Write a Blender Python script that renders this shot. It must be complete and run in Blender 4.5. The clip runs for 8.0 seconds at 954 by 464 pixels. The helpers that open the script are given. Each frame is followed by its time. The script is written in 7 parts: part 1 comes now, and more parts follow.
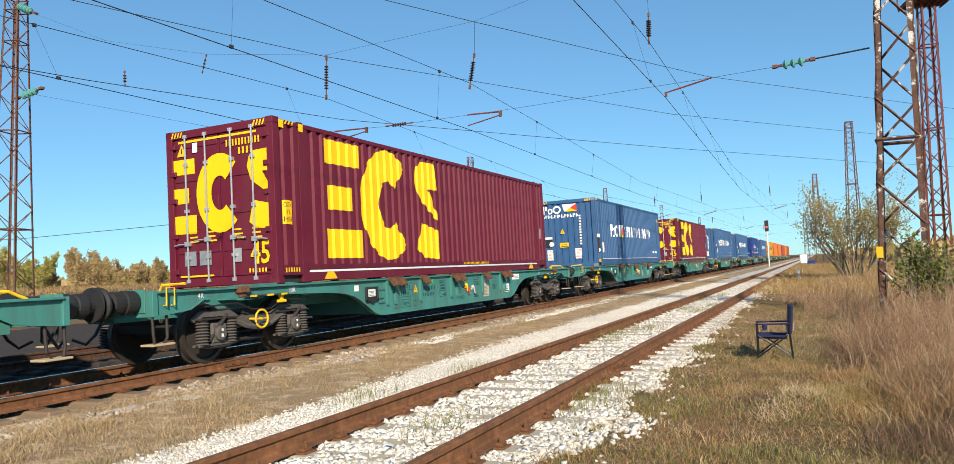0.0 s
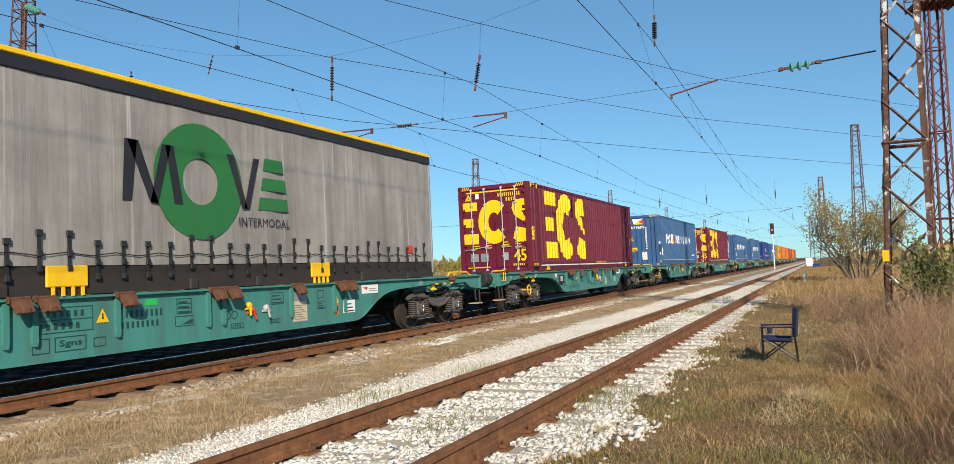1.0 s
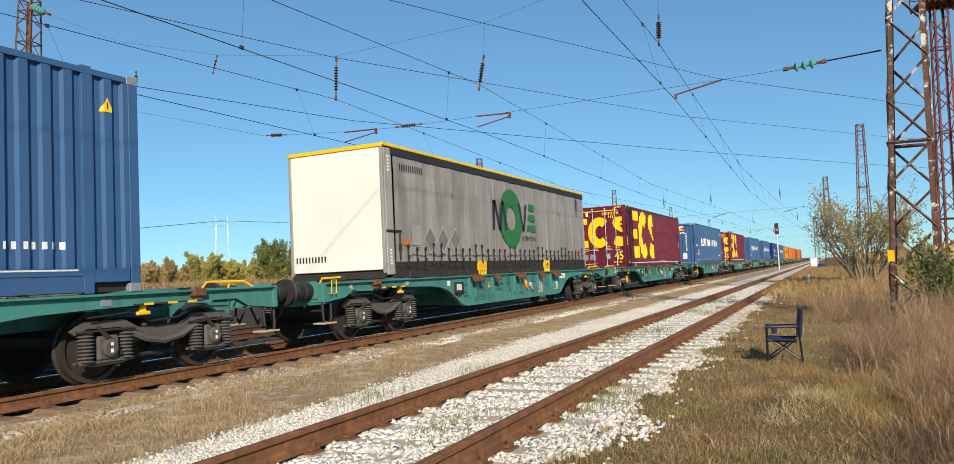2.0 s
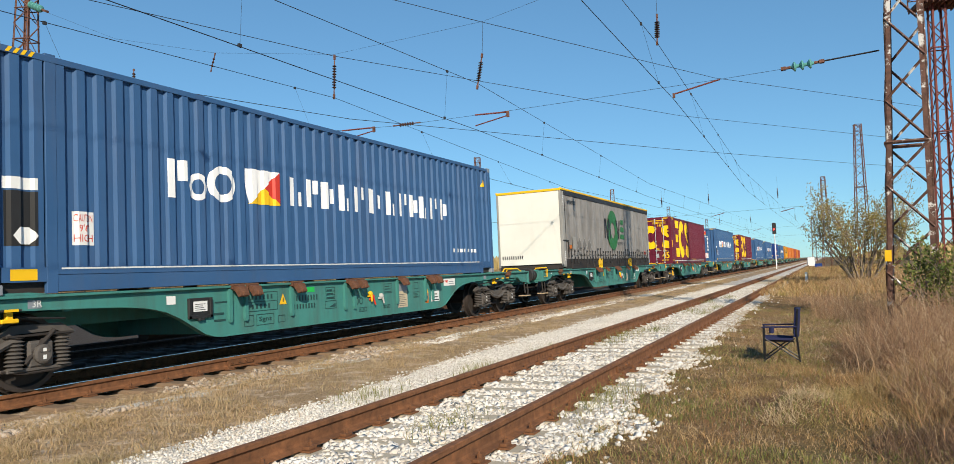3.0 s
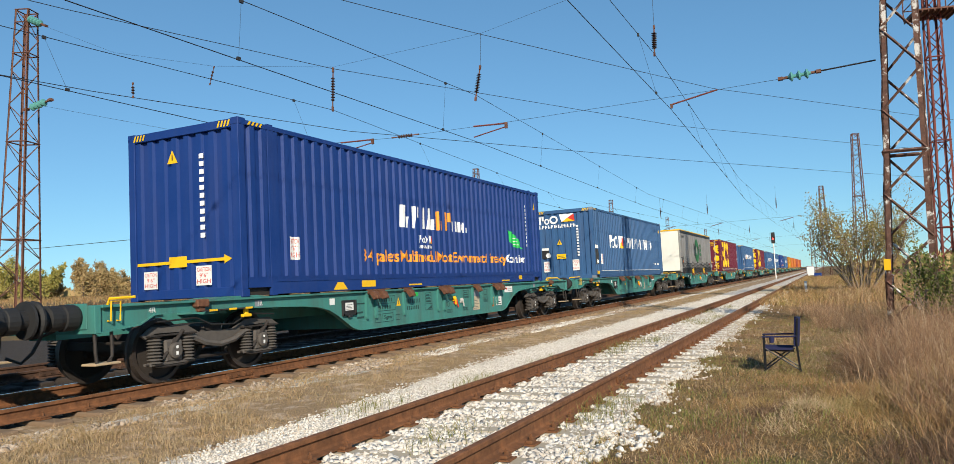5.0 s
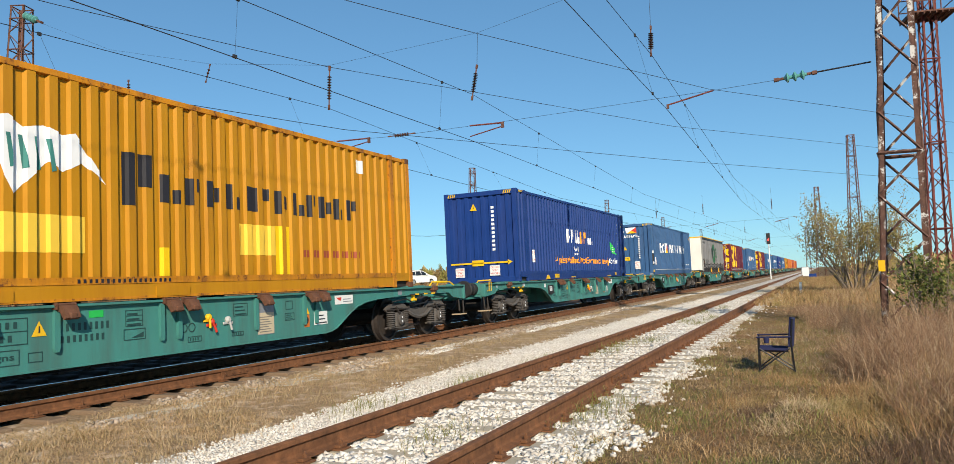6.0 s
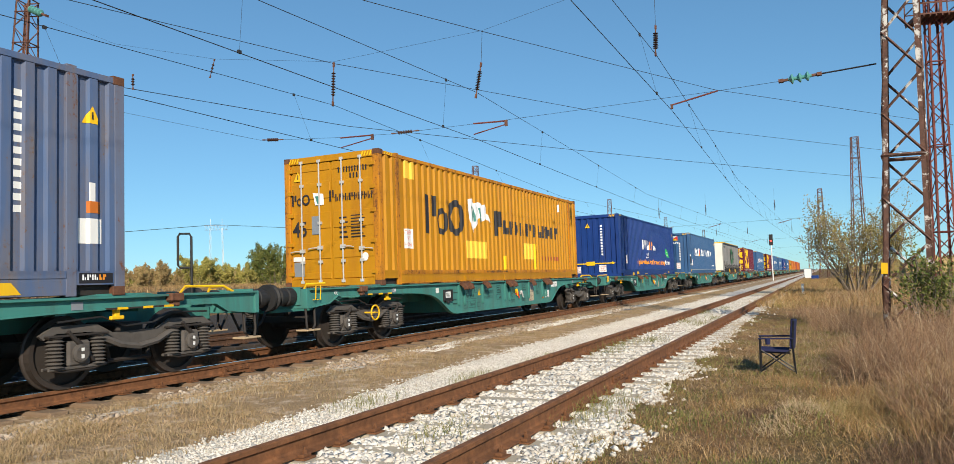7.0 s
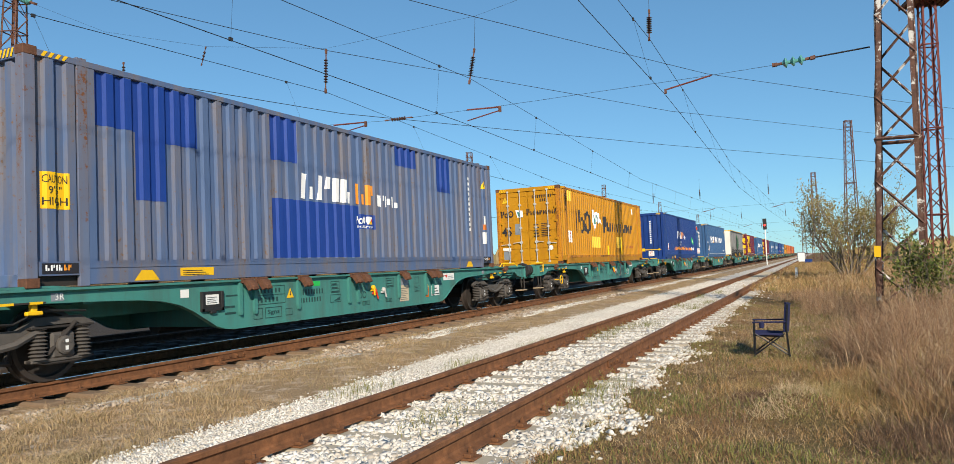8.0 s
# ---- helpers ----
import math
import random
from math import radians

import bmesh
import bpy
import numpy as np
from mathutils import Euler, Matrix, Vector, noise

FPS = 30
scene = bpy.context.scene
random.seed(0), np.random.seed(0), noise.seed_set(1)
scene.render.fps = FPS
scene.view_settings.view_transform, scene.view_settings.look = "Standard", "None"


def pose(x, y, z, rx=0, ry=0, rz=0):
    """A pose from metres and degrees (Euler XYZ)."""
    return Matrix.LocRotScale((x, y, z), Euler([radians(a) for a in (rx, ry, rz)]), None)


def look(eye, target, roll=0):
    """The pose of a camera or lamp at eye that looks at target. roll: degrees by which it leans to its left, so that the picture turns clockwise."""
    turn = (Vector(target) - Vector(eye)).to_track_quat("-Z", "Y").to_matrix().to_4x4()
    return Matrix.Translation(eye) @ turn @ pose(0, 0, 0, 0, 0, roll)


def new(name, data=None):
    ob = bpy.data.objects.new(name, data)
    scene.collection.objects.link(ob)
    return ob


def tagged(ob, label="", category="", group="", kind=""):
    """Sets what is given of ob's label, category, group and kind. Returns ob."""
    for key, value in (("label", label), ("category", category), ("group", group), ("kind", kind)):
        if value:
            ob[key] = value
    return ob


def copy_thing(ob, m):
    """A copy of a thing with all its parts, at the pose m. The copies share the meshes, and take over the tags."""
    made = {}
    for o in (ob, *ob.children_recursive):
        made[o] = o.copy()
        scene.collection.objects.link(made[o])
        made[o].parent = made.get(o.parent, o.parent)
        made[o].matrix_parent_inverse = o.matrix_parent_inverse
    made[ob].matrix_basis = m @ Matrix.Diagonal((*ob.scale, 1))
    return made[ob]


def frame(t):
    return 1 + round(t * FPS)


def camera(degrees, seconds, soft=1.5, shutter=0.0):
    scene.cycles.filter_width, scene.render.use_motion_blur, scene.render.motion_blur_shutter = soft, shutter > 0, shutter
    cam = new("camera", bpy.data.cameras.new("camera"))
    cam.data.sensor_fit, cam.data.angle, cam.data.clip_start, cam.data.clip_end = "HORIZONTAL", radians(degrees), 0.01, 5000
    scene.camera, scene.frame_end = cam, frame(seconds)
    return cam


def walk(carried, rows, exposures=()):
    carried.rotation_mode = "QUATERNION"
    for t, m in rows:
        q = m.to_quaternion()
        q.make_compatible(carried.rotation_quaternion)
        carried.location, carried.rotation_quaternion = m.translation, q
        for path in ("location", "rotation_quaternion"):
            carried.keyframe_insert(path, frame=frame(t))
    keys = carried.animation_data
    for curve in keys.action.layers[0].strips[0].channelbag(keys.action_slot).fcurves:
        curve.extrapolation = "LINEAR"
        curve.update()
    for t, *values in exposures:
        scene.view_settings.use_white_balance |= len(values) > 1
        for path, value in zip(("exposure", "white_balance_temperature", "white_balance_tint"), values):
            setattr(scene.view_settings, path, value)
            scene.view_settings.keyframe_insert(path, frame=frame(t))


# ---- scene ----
cam = camera(65.85, 8.0, soft=0.75)
walk(cam, [
    (0.0, pose(0, 0, 1.19, 93.10, 3.05, 24.81)),
    (0.5, pose(0, 0, 1.19, 93.23, 3.07, 24.98)),
    (1.0, pose(0, 0, 1.19, 93.24, 2.77, 25.16)),
    (1.5, pose(0, 0, 1.19, 93.28, 2.75, 25.50)),
    (3.0, pose(0, 0, 1.19, 93.14, 2.58, 25.29)),
    (3.5, pose(0, 0, 1.19, 93.37, 2.37, 25.37)),
    (4.0, pose(0, 0, 1.19, 93.63, 2.66, 25.30)),
    (4.5, pose(0, 0, 1.19, 93.98, 2.96, 25.41)),
    (6.0, pose(0, 0, 1.19, 93.94, 2.66, 24.90)),
    (6.5, pose(0, 0, 1.19, 93.90, 2.46, 25.25)),
    (7.0, pose(0, 0, 1.19, 93.79, 2.01, 25.04)),
    (7.5, pose(0, 0, 1.19, 93.09, 2.05, 24.70)),
    (8.0, pose(0, 0, 1.19, 92.73, 2.51, 24.65)),
], [(0.0, 0.23), (0.7, 0.12), (1.5, 0.04), (8.0, 0.02)])

# ---- plan ----
XT = -9.58        # centre line of the train's track; rail tops are z = 0
XS = -3.20        # centre line of the rusty siding
X3 = -14.2        # centre line of the track behind the train
HALF = 0.7525     # half the distance between rail heads
PITCH = 20.12     # wagon to wagon
DECK = 1.17       # underside of the containers
SPAN = 20.0       # the cross-span of the overhead line

# ---- light ----
SUN_AZ, SUN_EL = radians(144), radians(27)
world = bpy.data.worlds.new("world")
scene.world = world
world.use_nodes = True
wn = world.node_tree
sky = wn.nodes.new("ShaderNodeTexSky")
sky.sky_type, sky.sun_disc = "NISHITA", False
sky.sun_elevation, sky.sun_rotation = SUN_EL, SUN_AZ
sky.altitude, sky.air_density, sky.dust_density, sky.ozone_density = 900, 0.95, 0.12, 2.2
# clear autumn air: an even blue that pales only a little towards the horizon
air = wn.nodes.new("ShaderNodeMix")
air.data_type, air.blend_type = "RGBA", "MULTIPLY"
air.inputs[0].default_value, air.inputs[7].default_value = 1.0, (0.084, 0.114, 0.126, 1)
even = wn.nodes.new("ShaderNodeGamma")
even.inputs[1].default_value = 0.68
tone = wn.nodes.new("ShaderNodeMix")
tone.data_type, tone.blend_type = "RGBA", "MULTIPLY"
tone.inputs[0].default_value, tone.inputs[7].default_value = 1.0, (4.65, 6.35, 7.35, 1)
wn.links.new(sky.outputs[0], air.inputs[6])
wn.links.new(air.outputs[2], even.inputs[0])
wn.links.new(even.outputs[0], tone.inputs[6])
wn.links.new(tone.outputs[2], wn.nodes["Background"].inputs[0])
wn.nodes["Background"].inputs[1].default_value = 0.118
sun = new("sun", bpy.data.lights.new("sun", "SUN"))
sun.data.energy, sun.data.angle, sun.data.color = 5.6, radians(0.55), (1.0, 0.885, 0.71)
sun.matrix_basis = look((math.sin(SUN_AZ) * 50 * math.cos(SUN_EL), math.cos(SUN_AZ) * 50 * math.cos(SUN_EL), 50 * math.sin(SUN_EL)), (0, 0, 0))


# ---- materials ----
class Nodes:
    """A small helper for node trees."""

    def __init__(self, name):
        self.mat = bpy.data.materials.new(name)
        self.mat.use_nodes = True
        self.t = self.mat.node_tree
        self.bsdf = self.t.nodes["Principled BSDF"]

    def add(self, kind, **inputs):
        n = self.t.nodes.new(kind)
        for k, v in inputs.items():
            self.put(n.inputs[k.replace("_", " ")], v)
        return n

    def put(self, socket, v):
        if isinstance(v, bpy.types.NodeSocket):
            self.t.links.new(v, socket)
        else:
            socket.default_value = v

    def noise(self, scale, detail=4.0, rough=0.6, coords=None, squash=None):
        c = coords or self.coords()
        if squash:
            m = self.add("ShaderNodeMapping", Vector=c)
            m.inputs["Scale"].default_value = squash
            c = m.outputs[0]
        return self.add("ShaderNodeTexNoise", Vector=c, Scale=scale, Detail=detail, Roughness=rough).outputs[0]

    def coords(self):
        return self.add("ShaderNodeTexCoord").outputs["Object"]

    def ramp(self, fac, lo, hi, a=0.0, b=1.0):
        n = self.add("ShaderNodeMapRange", Value=fac)
        n.inputs[1].default_value, n.inputs[2].default_value, n.inputs[3].default_value, n.inputs[4].default_value = lo, hi, a, b
        return n.outputs[0]

    def mix(self, fac, a, b):
        n = self.t.nodes.new("ShaderNodeMix")
        n.data_type = "RGBA"
        self.put(n.inputs[0], fac)
        self.put(n.inputs[6], a if not isinstance(a, tuple) else (*a[:3], 1))
        self.put(n.inputs[7], b if not isinstance(b, tuple) else (*b[:3], 1))
        return n.outputs[2]

    def math(self, op, a, b=0.0, clamp=False):
        n = self.t.nodes.new("ShaderNodeMath")
        n.operation, n.use_clamp = op, clamp
        self.put(n.inputs[0], a)
        self.put(n.inputs[1], b)
        return n.outputs[0]

    def done(self, color, rough=0.6, metal=0.0, bump=None, depth=0.3, dist=0.01, spec=0.5):
        self.put(self.bsdf.inputs["Base Color"], color if not isinstance(color, tuple) else (*color[:3], 1))
        self.put(self.bsdf.inputs["Roughness"], rough)
        self.bsdf.inputs["Metallic"].default_value = metal
        self.bsdf.inputs["Specular IOR Level"].default_value = spec
        if bump is not None:
            b = self.add("ShaderNodeBump", Height=bump, Strength=depth, Distance=dist)
            self.t.links.new(b.outputs[0], self.bsdf.inputs["Normal"])
        return self.mat


def paint(name, color, worn, rough=0.45, wear=0.62, dirt=0.25, grime=(0.12, 0.09, 0.07), streak=True, span=(0.48, 0.8)):
    """Painted steel: faded paint, running streaks of dirt, and rust where the paint is off."""
    n = Nodes(name)
    fade = n.noise(0.9, 5)
    runs = n.noise(3.0, 5, 0.65, squash=(1, 1, 0.12 if streak else 1))
    fine = n.noise(14, 6, 0.7)
    c = n.mix(n.ramp(fade, 0.3, 0.75, 0, 0.5), color, tuple(min(1, v * 1.25 + 0.015) for v in color))
    c = n.mix(n.ramp(runs, *span, 0, dirt), c, grime)
    mask = n.ramp(n.math("ADD", n.math("MULTIPLY", fine, 0.6), n.math("MULTIPLY", runs, 0.4)), wear, wear + 0.06)
    c = n.mix(mask, c, worn)
    return n.done(c, n.ramp(fine, 0.2, 0.8, rough - 0.05, rough + 0.25), 0, fine, 0.12, 0.004, 0.22)


def plain(name, color, rough=0.6, metal=0.0, vary=0.18, scale=8.0, bump=0.15, spec=0.5):
    n = Nodes(name)
    a = n.noise(scale, 5)
    b = n.noise(scale * 0.15, 3)
    lo = tuple(v * (1 - vary) for v in color)
    hi = tuple(min(1, v * (1 + vary)) for v in color)
    c = n.mix(n.math("ADD", n.math("MULTIPLY", a, 0.5), n.math("MULTIPLY", b, 0.5)), lo, hi)
    return n.done(c, rough, metal, a, bump, 0.005, spec)


def rusty(name, dark, light, rough=0.85, scale=9.0):
    n = Nodes(name)
    a, b = n.noise(scale, 8, 0.7), n.noise(scale * 0.2, 4)
    c = n.mix(n.ramp(a, 0.3, 0.72), dark, light)
    c = n.mix(n.ramp(b, 0.4, 0.7, 0, 0.45), c, tuple(v * 0.55 for v in dark))
    return n.done(c, rough, 0.15, a, 0.5, 0.004)


RUST = (0.16, 0.065, 0.03)
M = {
    "maroon": paint("maroon_paint", (0.115, 0.008, 0.024), RUST, wear=0.70, dirt=0.15),
    "sky_blue": paint("mid_blue_paint", (0.034, 0.095, 0.215), (0.10, 0.08, 0.07), wear=0.68, dirt=0.22),
    "navy": paint("deep_blue_paint", (0.0065, 0.035, 0.172), (0.04, 0.05, 0.12), wear=0.74, dirt=0.12),
    "faded": paint("faded_blue_paint", (0.076, 0.122, 0.235), (0.16, 0.10, 0.07), wear=0.575, dirt=0.68, grime=(0.185, 0.155, 0.135), rough=0.6, span=(0.42, 0.64)),
    "rusty_post": paint("rusty_blue_post", (0.115, 0.15, 0.24), RUST, wear=0.555, dirt=0.55, grime=(0.16, 0.12, 0.10), rough=0.65, span=(0.40, 0.62)),
    "grey_paint": paint("dirty_grey_paint", (0.30, 0.29, 0.27), (0.15, 0.12, 0.1), wear=0.66, dirt=0.6, grime=(0.15, 0.14, 0.13), span=(0.4, 0.65)),
    "patch": paint("fresh_blue_patch", (0.010, 0.045, 0.245), (0.05, 0.06, 0.14), wear=0.78, dirt=0.1),
    "yellow": paint("yellow_paint", (0.45, 0.205, 0.004), (0.20, 0.085, 0.02), wear=0.625, dirt=0.5, grime=(0.34, 0.13, 0.012), span=(0.44, 0.68)),
    "yellow_rust": paint("rust_streaked_yellow", (0.56, 0.22, 0.008), (0.17, 0.065, 0.02), wear=0.535, dirt=0.6, grime=(0.24, 0.09, 0.02), span=(0.40, 0.62)),
    "earthy": plain("soil_caked_sleeper", (0.20, 0.135, 0.085), 0.95, vary=0.35, scale=14, bump=0.5),
    "tarred": plain("dark_tarred_timber", (0.040, 0.030, 0.024), 0.9, vary=0.4, scale=15),
    "pale_yellow": paint("pale_yellow_patch", (0.78, 0.50, 0.05), (0.5, 0.25, 0.03), wear=0.72, dirt=0.2),
    "orange": paint("orange_paint", (0.50, 0.14, 0.02), RUST, wear=0.66),
    "brick": paint("brick_red_paint", (0.30, 0.06, 0.03), RUST, wear=0.66),
    "teal": paint("teal_wagon_paint", (0.050, 0.205, 0.180), (0.10, 0.07, 0.045), wear=0.645, dirt=0.55, grime=(0.07, 0.085, 0.075), span=(0.45, 0.7)),
    "logo_yellow": paint("logo_yellow", (0.80, 0.50, 0.004), (0.5, 0.25, 0.01), wear=0.78, dirt=0.08),
    "logo_white": paint("logo_white", (0.80, 0.80, 0.80), (0.35, 0.38, 0.45), wear=0.68, dirt=0.15),
    "logo_orange": paint("logo_orange", (0.85, 0.30, 0.03), (0.4, 0.2, 0.1), wear=0.72, dirt=0.1),
    "logo_dark": paint("logo_dark", (0.020, 0.020, 0.026), (0.3, 0.15, 0.02), wear=0.70, dirt=0.1),
    "logo_green": paint("logo_green", (0.022, 0.140, 0.042), (0.10, 0.16, 0.10), wear=0.72, dirt=0.2),
    "leaf_green": paint("leaf_green", (0.02, 0.42, 0.08), (0.1, 0.3, 0.1), wear=0.8, dirt=0.05),
    "ink": plain("faded_ink", (0.014, 0.055, 0.052), 0.6),
    "red": plain("red_paint", (0.60, 0.04, 0.02), 0.5),
    "white": paint("white_panel", (0.70, 0.68, 0.61), (0.30, 0.27, 0.22), wear=0.735, dirt=0.12, grime=(0.45, 0.43, 0.38)),
    "label_white": plain("label_white", (0.75, 0.75, 0.73), 0.6, vary=0.08),
    "placard_grey": plain("placard_grey", (0.16, 0.15, 0.14), 0.7, vary=0.3),
    "frame_pale": plain("pale_worn_frame", (0.46, 0.45, 0.43), 0.7),
    "cream": paint("cream_panel", (0.50, 0.42, 0.29), (0.3, 0.2, 0.12), wear=0.6, dirt=0.3),
    "label_grey": plain("label_grey", (0.22, 0.24, 0.27), 0.5),
    "black": plain("black_rubber", (0.016, 0.016, 0.017), 0.7, vary=0.4),
    "grime": plain("grimy_iron", (0.030, 0.024, 0.021), 0.75, 0.1, vary=0.5, scale=12, bump=0.5),
    "zinc": plain("galvanised_steel", (0.50, 0.51, 0.52), 0.4, 0.55, vary=0.25),
    "steel": plain("wheel_steel", (0.060, 0.048, 0.042), 0.55, 0.45, vary=0.3),
    "dusty_iron": plain("brake_dust_iron", (0.088, 0.077, 0.069), 0.85, 0.0, vary=0.6, scale=10, bump=0.6),
    "rail_rust": rusty("rail_rust", (0.100, 0.042, 0.018), (0.31, 0.130, 0.052)),
    "rail_brown": rusty("rail_brown", (0.045, 0.028, 0.020), (0.17, 0.085, 0.050)),
    "rail_head": plain("rail_head", (0.55, 0.53, 0.51), 0.16, 1.0, vary=0.1, bump=0.03),
    "bracket": rusty("bracket_rust", (0.075, 0.032, 0.018), (0.22, 0.095, 0.05)),
    "mast_rust": rusty("mast_rust", (0.085, 0.034, 0.022), (0.25, 0.12, 0.085)),
    "mast_peel": None,
    "mast_red": rusty("mast_red", (0.13, 0.028, 0.022), (0.25, 0.075, 0.06)),
    "wire": plain("wire", (0.035, 0.035, 0.038), 0.6, 0.3),
    "ceramic": plain("brown_ceramic", (0.060, 0.028, 0.020), 0.25),
    "glass_green": plain("green_glass", (0.10, 0.30, 0.27), 0.15),
    "bright_yellow": paint("safety_yellow", (0.78, 0.46, 0.01), (0.2, 0.12, 0.05), wear=0.72, dirt=0.2),
    "concrete": plain("pale_concrete", (0.42, 0.36, 0.27), 0.9, vary=0.3, scale=20, bump=0.5),
    "chair_blue": plain("navy_canvas", (0.010, 0.013, 0.060), 0.85, vary=0.3, scale=60, bump=0.3),
    "chair_tube": plain("black_tube", (0.015, 0.015, 0.017), 0.4, 0.2),
    "bark": plain("grey_bark", (0.22, 0.17, 0.125), 0.9, vary=0.4, scale=20),
    "wood": plain("weathered_wood", (0.42, 0.31, 0.19), 0.85, vary=0.3),
}


def peeling():
    """White paint flaking from rusty angle iron."""
    n = Nodes("peeling_white_mast")
    a = n.noise(2.2, 8, 0.75)
    b = n.noise(9, 6, 0.7)
    c = n.mix(n.ramp(b, 0.3, 0.7), (0.055, 0.026, 0.019), (0.16, 0.075, 0.05))
    c = n.mix(n.ramp(a, 0.545, 0.58), c, (0.60, 0.57, 0.53))
    return n.done(c, 0.8, 0.05, b, 0.4, 0.003)


M["mast_peel"] = peeling()


def curtain():
    """Grey tarpaulin of a curtain-sided box: vertical folds, road dirt and pale rubbed lines."""
    n = Nodes("dirty_grey_curtain")
    c0 = n.coords()
    runs = n.noise(2.4, 6, 0.7, c0, (1, 1, 0.08))
    fold = n.noise(6.0, 4, 0.6, c0, (1, 1, 0.03))
    cloud = n.noise(0.8, 6, 0.65, c0)
    c = n.mix(n.ramp(cloud, 0.3, 0.7), (0.21, 0.195, 0.18), (0.36, 0.34, 0.32))
    c = n.mix(n.ramp(runs, 0.42, 0.62, 0, 0.65), c, (0.15, 0.135, 0.12))
    c = n.mix(n.ramp(fold, 0.62, 0.7, 0, 0.5), c, (0.52, 0.51, 0.50))
    return n.done(c, 0.65, 0, fold, 0.6, 0.02)


M["curtain"] = curtain()


def leafy(name, colors, rough=0.8, tints=()):
    """Leaves, blades and stems: each piece its own tone between the colours given."""
    n = Nodes(name)
    r = n.add("ShaderNodeNewGeometry").outputs["Random Per Island"]
    ramp = n.add("ShaderNodeValToRGB", Fac=r)
    e = ramp.color_ramp.elements
    e[0].color, e[-1].color = (*colors[0], 1), (*colors[-1], 1)
    for i, c in enumerate(colors[1:-1], 1):
        e.new(i / (len(colors) - 1)).color = (*c, 1)
    patch = n.noise(0.7, 3)
    c = n.mix(n.ramp(patch, 0.3, 0.7, 0, 0.35), ramp.outputs[0], tuple(v * 0.55 for v in colors[0]))
    for i, (scale, lo, hi, amount, tone) in enumerate(tints):
        co = n.add("ShaderNodeMapping", Vector=n.coords())
        co.inputs["Location"].default_value = (7.3 * i + 3.0, 4.1 * i, 0)
        c = n.mix(n.ramp(n.noise(scale, 4, 0.6, co.outputs[0]), lo, hi, 0, amount), c, tone)
    return n.done(c, rough, spec=0.2)


M["straw"] = leafy("dry_grass", [(0.23, 0.118, 0.052), (0.47, 0.285, 0.125), (0.62, 0.43, 0.225), (0.28, 0.19, 0.068), (0.41, 0.225, 0.093), (0.18, 0.115, 0.043), (0.54, 0.365, 0.185)], tints=((0.9, 0.50, 0.62, 0.7, (0.20, 0.185, 0.055)), (0.6, 0.53, 0.63, 0.65, (0.20, 0.095, 0.055)), (2.6, 0.55, 0.68, 0.6, (0.60, 0.45, 0.26))))
M["mown"] = leafy("dry_mown_grass", [(0.36, 0.245, 0.13), (0.48, 0.335, 0.19), (0.31, 0.235, 0.105), (0.54, 0.40, 0.24), (0.40, 0.265, 0.145)], tints=((0.8, 0.5, 0.62, 0.5, (0.20, 0.17, 0.085)), (2.0, 0.52, 0.66, 0.45, (0.52, 0.43, 0.30))))
M["weed"] = leafy("brown_weed_stems", [(0.20, 0.105, 0.065), (0.44, 0.25, 0.13), (0.56, 0.39, 0.22), (0.29, 0.145, 0.085), (0.68, 0.55, 0.36), (0.36, 0.19, 0.105)], tints=((0.8, 0.5, 0.62, 0.5, (0.48, 0.33, 0.17)),))
M["green_grass"] = leafy("green_grass", [(0.12, 0.14, 0.035), (0.20, 0.20, 0.06), (0.32, 0.27, 0.11)])
M["leaf_olive"] = leafy("olive_leaves", [(0.25, 0.25, 0.06), (0.38, 0.35, 0.09), (0.52, 0.42, 0.13), (0.31, 0.29, 0.08)])
M["leaf_dark"] = leafy("green_leaves", [(0.06, 0.09, 0.02), (0.13, 0.16, 0.035), (0.26, 0.25, 0.07), (0.09, 0.10, 0.03)])
M["leaf_brown"] = leafy("autumn_leaves", [(0.30, 0.20, 0.095), (0.43, 0.30, 0.14), (0.34, 0.27, 0.11), (0.50, 0.35, 0.18)])
M["weed_dark"] = leafy("dark_weed_stems", [(0.15, 0.08, 0.05), (0.32, 0.175, 0.10), (0.48, 0.32, 0.18), (0.21, 0.11, 0.07), (0.58, 0.44, 0.28), (0.27, 0.14, 0.085)])
M["leaf_shrub"] = leafy("yellowing_leaves", [(0.20, 0.165, 0.05), (0.29, 0.23, 0.07), (0.42, 0.31, 0.10), (0.24, 0.19, 0.065)])
M["litter"] = leafy("plant_litter", [(0.16, 0.10, 0.06), (0.36, 0.24, 0.14), (0.52, 0.39, 0.25), (0.24, 0.15, 0.09), (0.64, 0.53, 0.37)])
M["litter_dark"] = leafy("dark_matted_stems", [(0.075, 0.045, 0.032), (0.20, 0.12, 0.075), (0.12, 0.07, 0.045), (0.34, 0.23, 0.14), (0.09, 0.055, 0.04)])
M["pale_straw"] = leafy("pale_cut_straw", [(0.36, 0.25, 0.14), (0.54, 0.40, 0.24), (0.64, 0.50, 0.32), (0.28, 0.17, 0.09)])
M["stone_white"] = leafy("limestone_ballast", [(0.62, 0.565, 0.49), (0.74, 0.70, 0.635), (0.80, 0.77, 0.715), (0.68, 0.62, 0.545), (0.50, 0.445, 0.38)], 0.9)
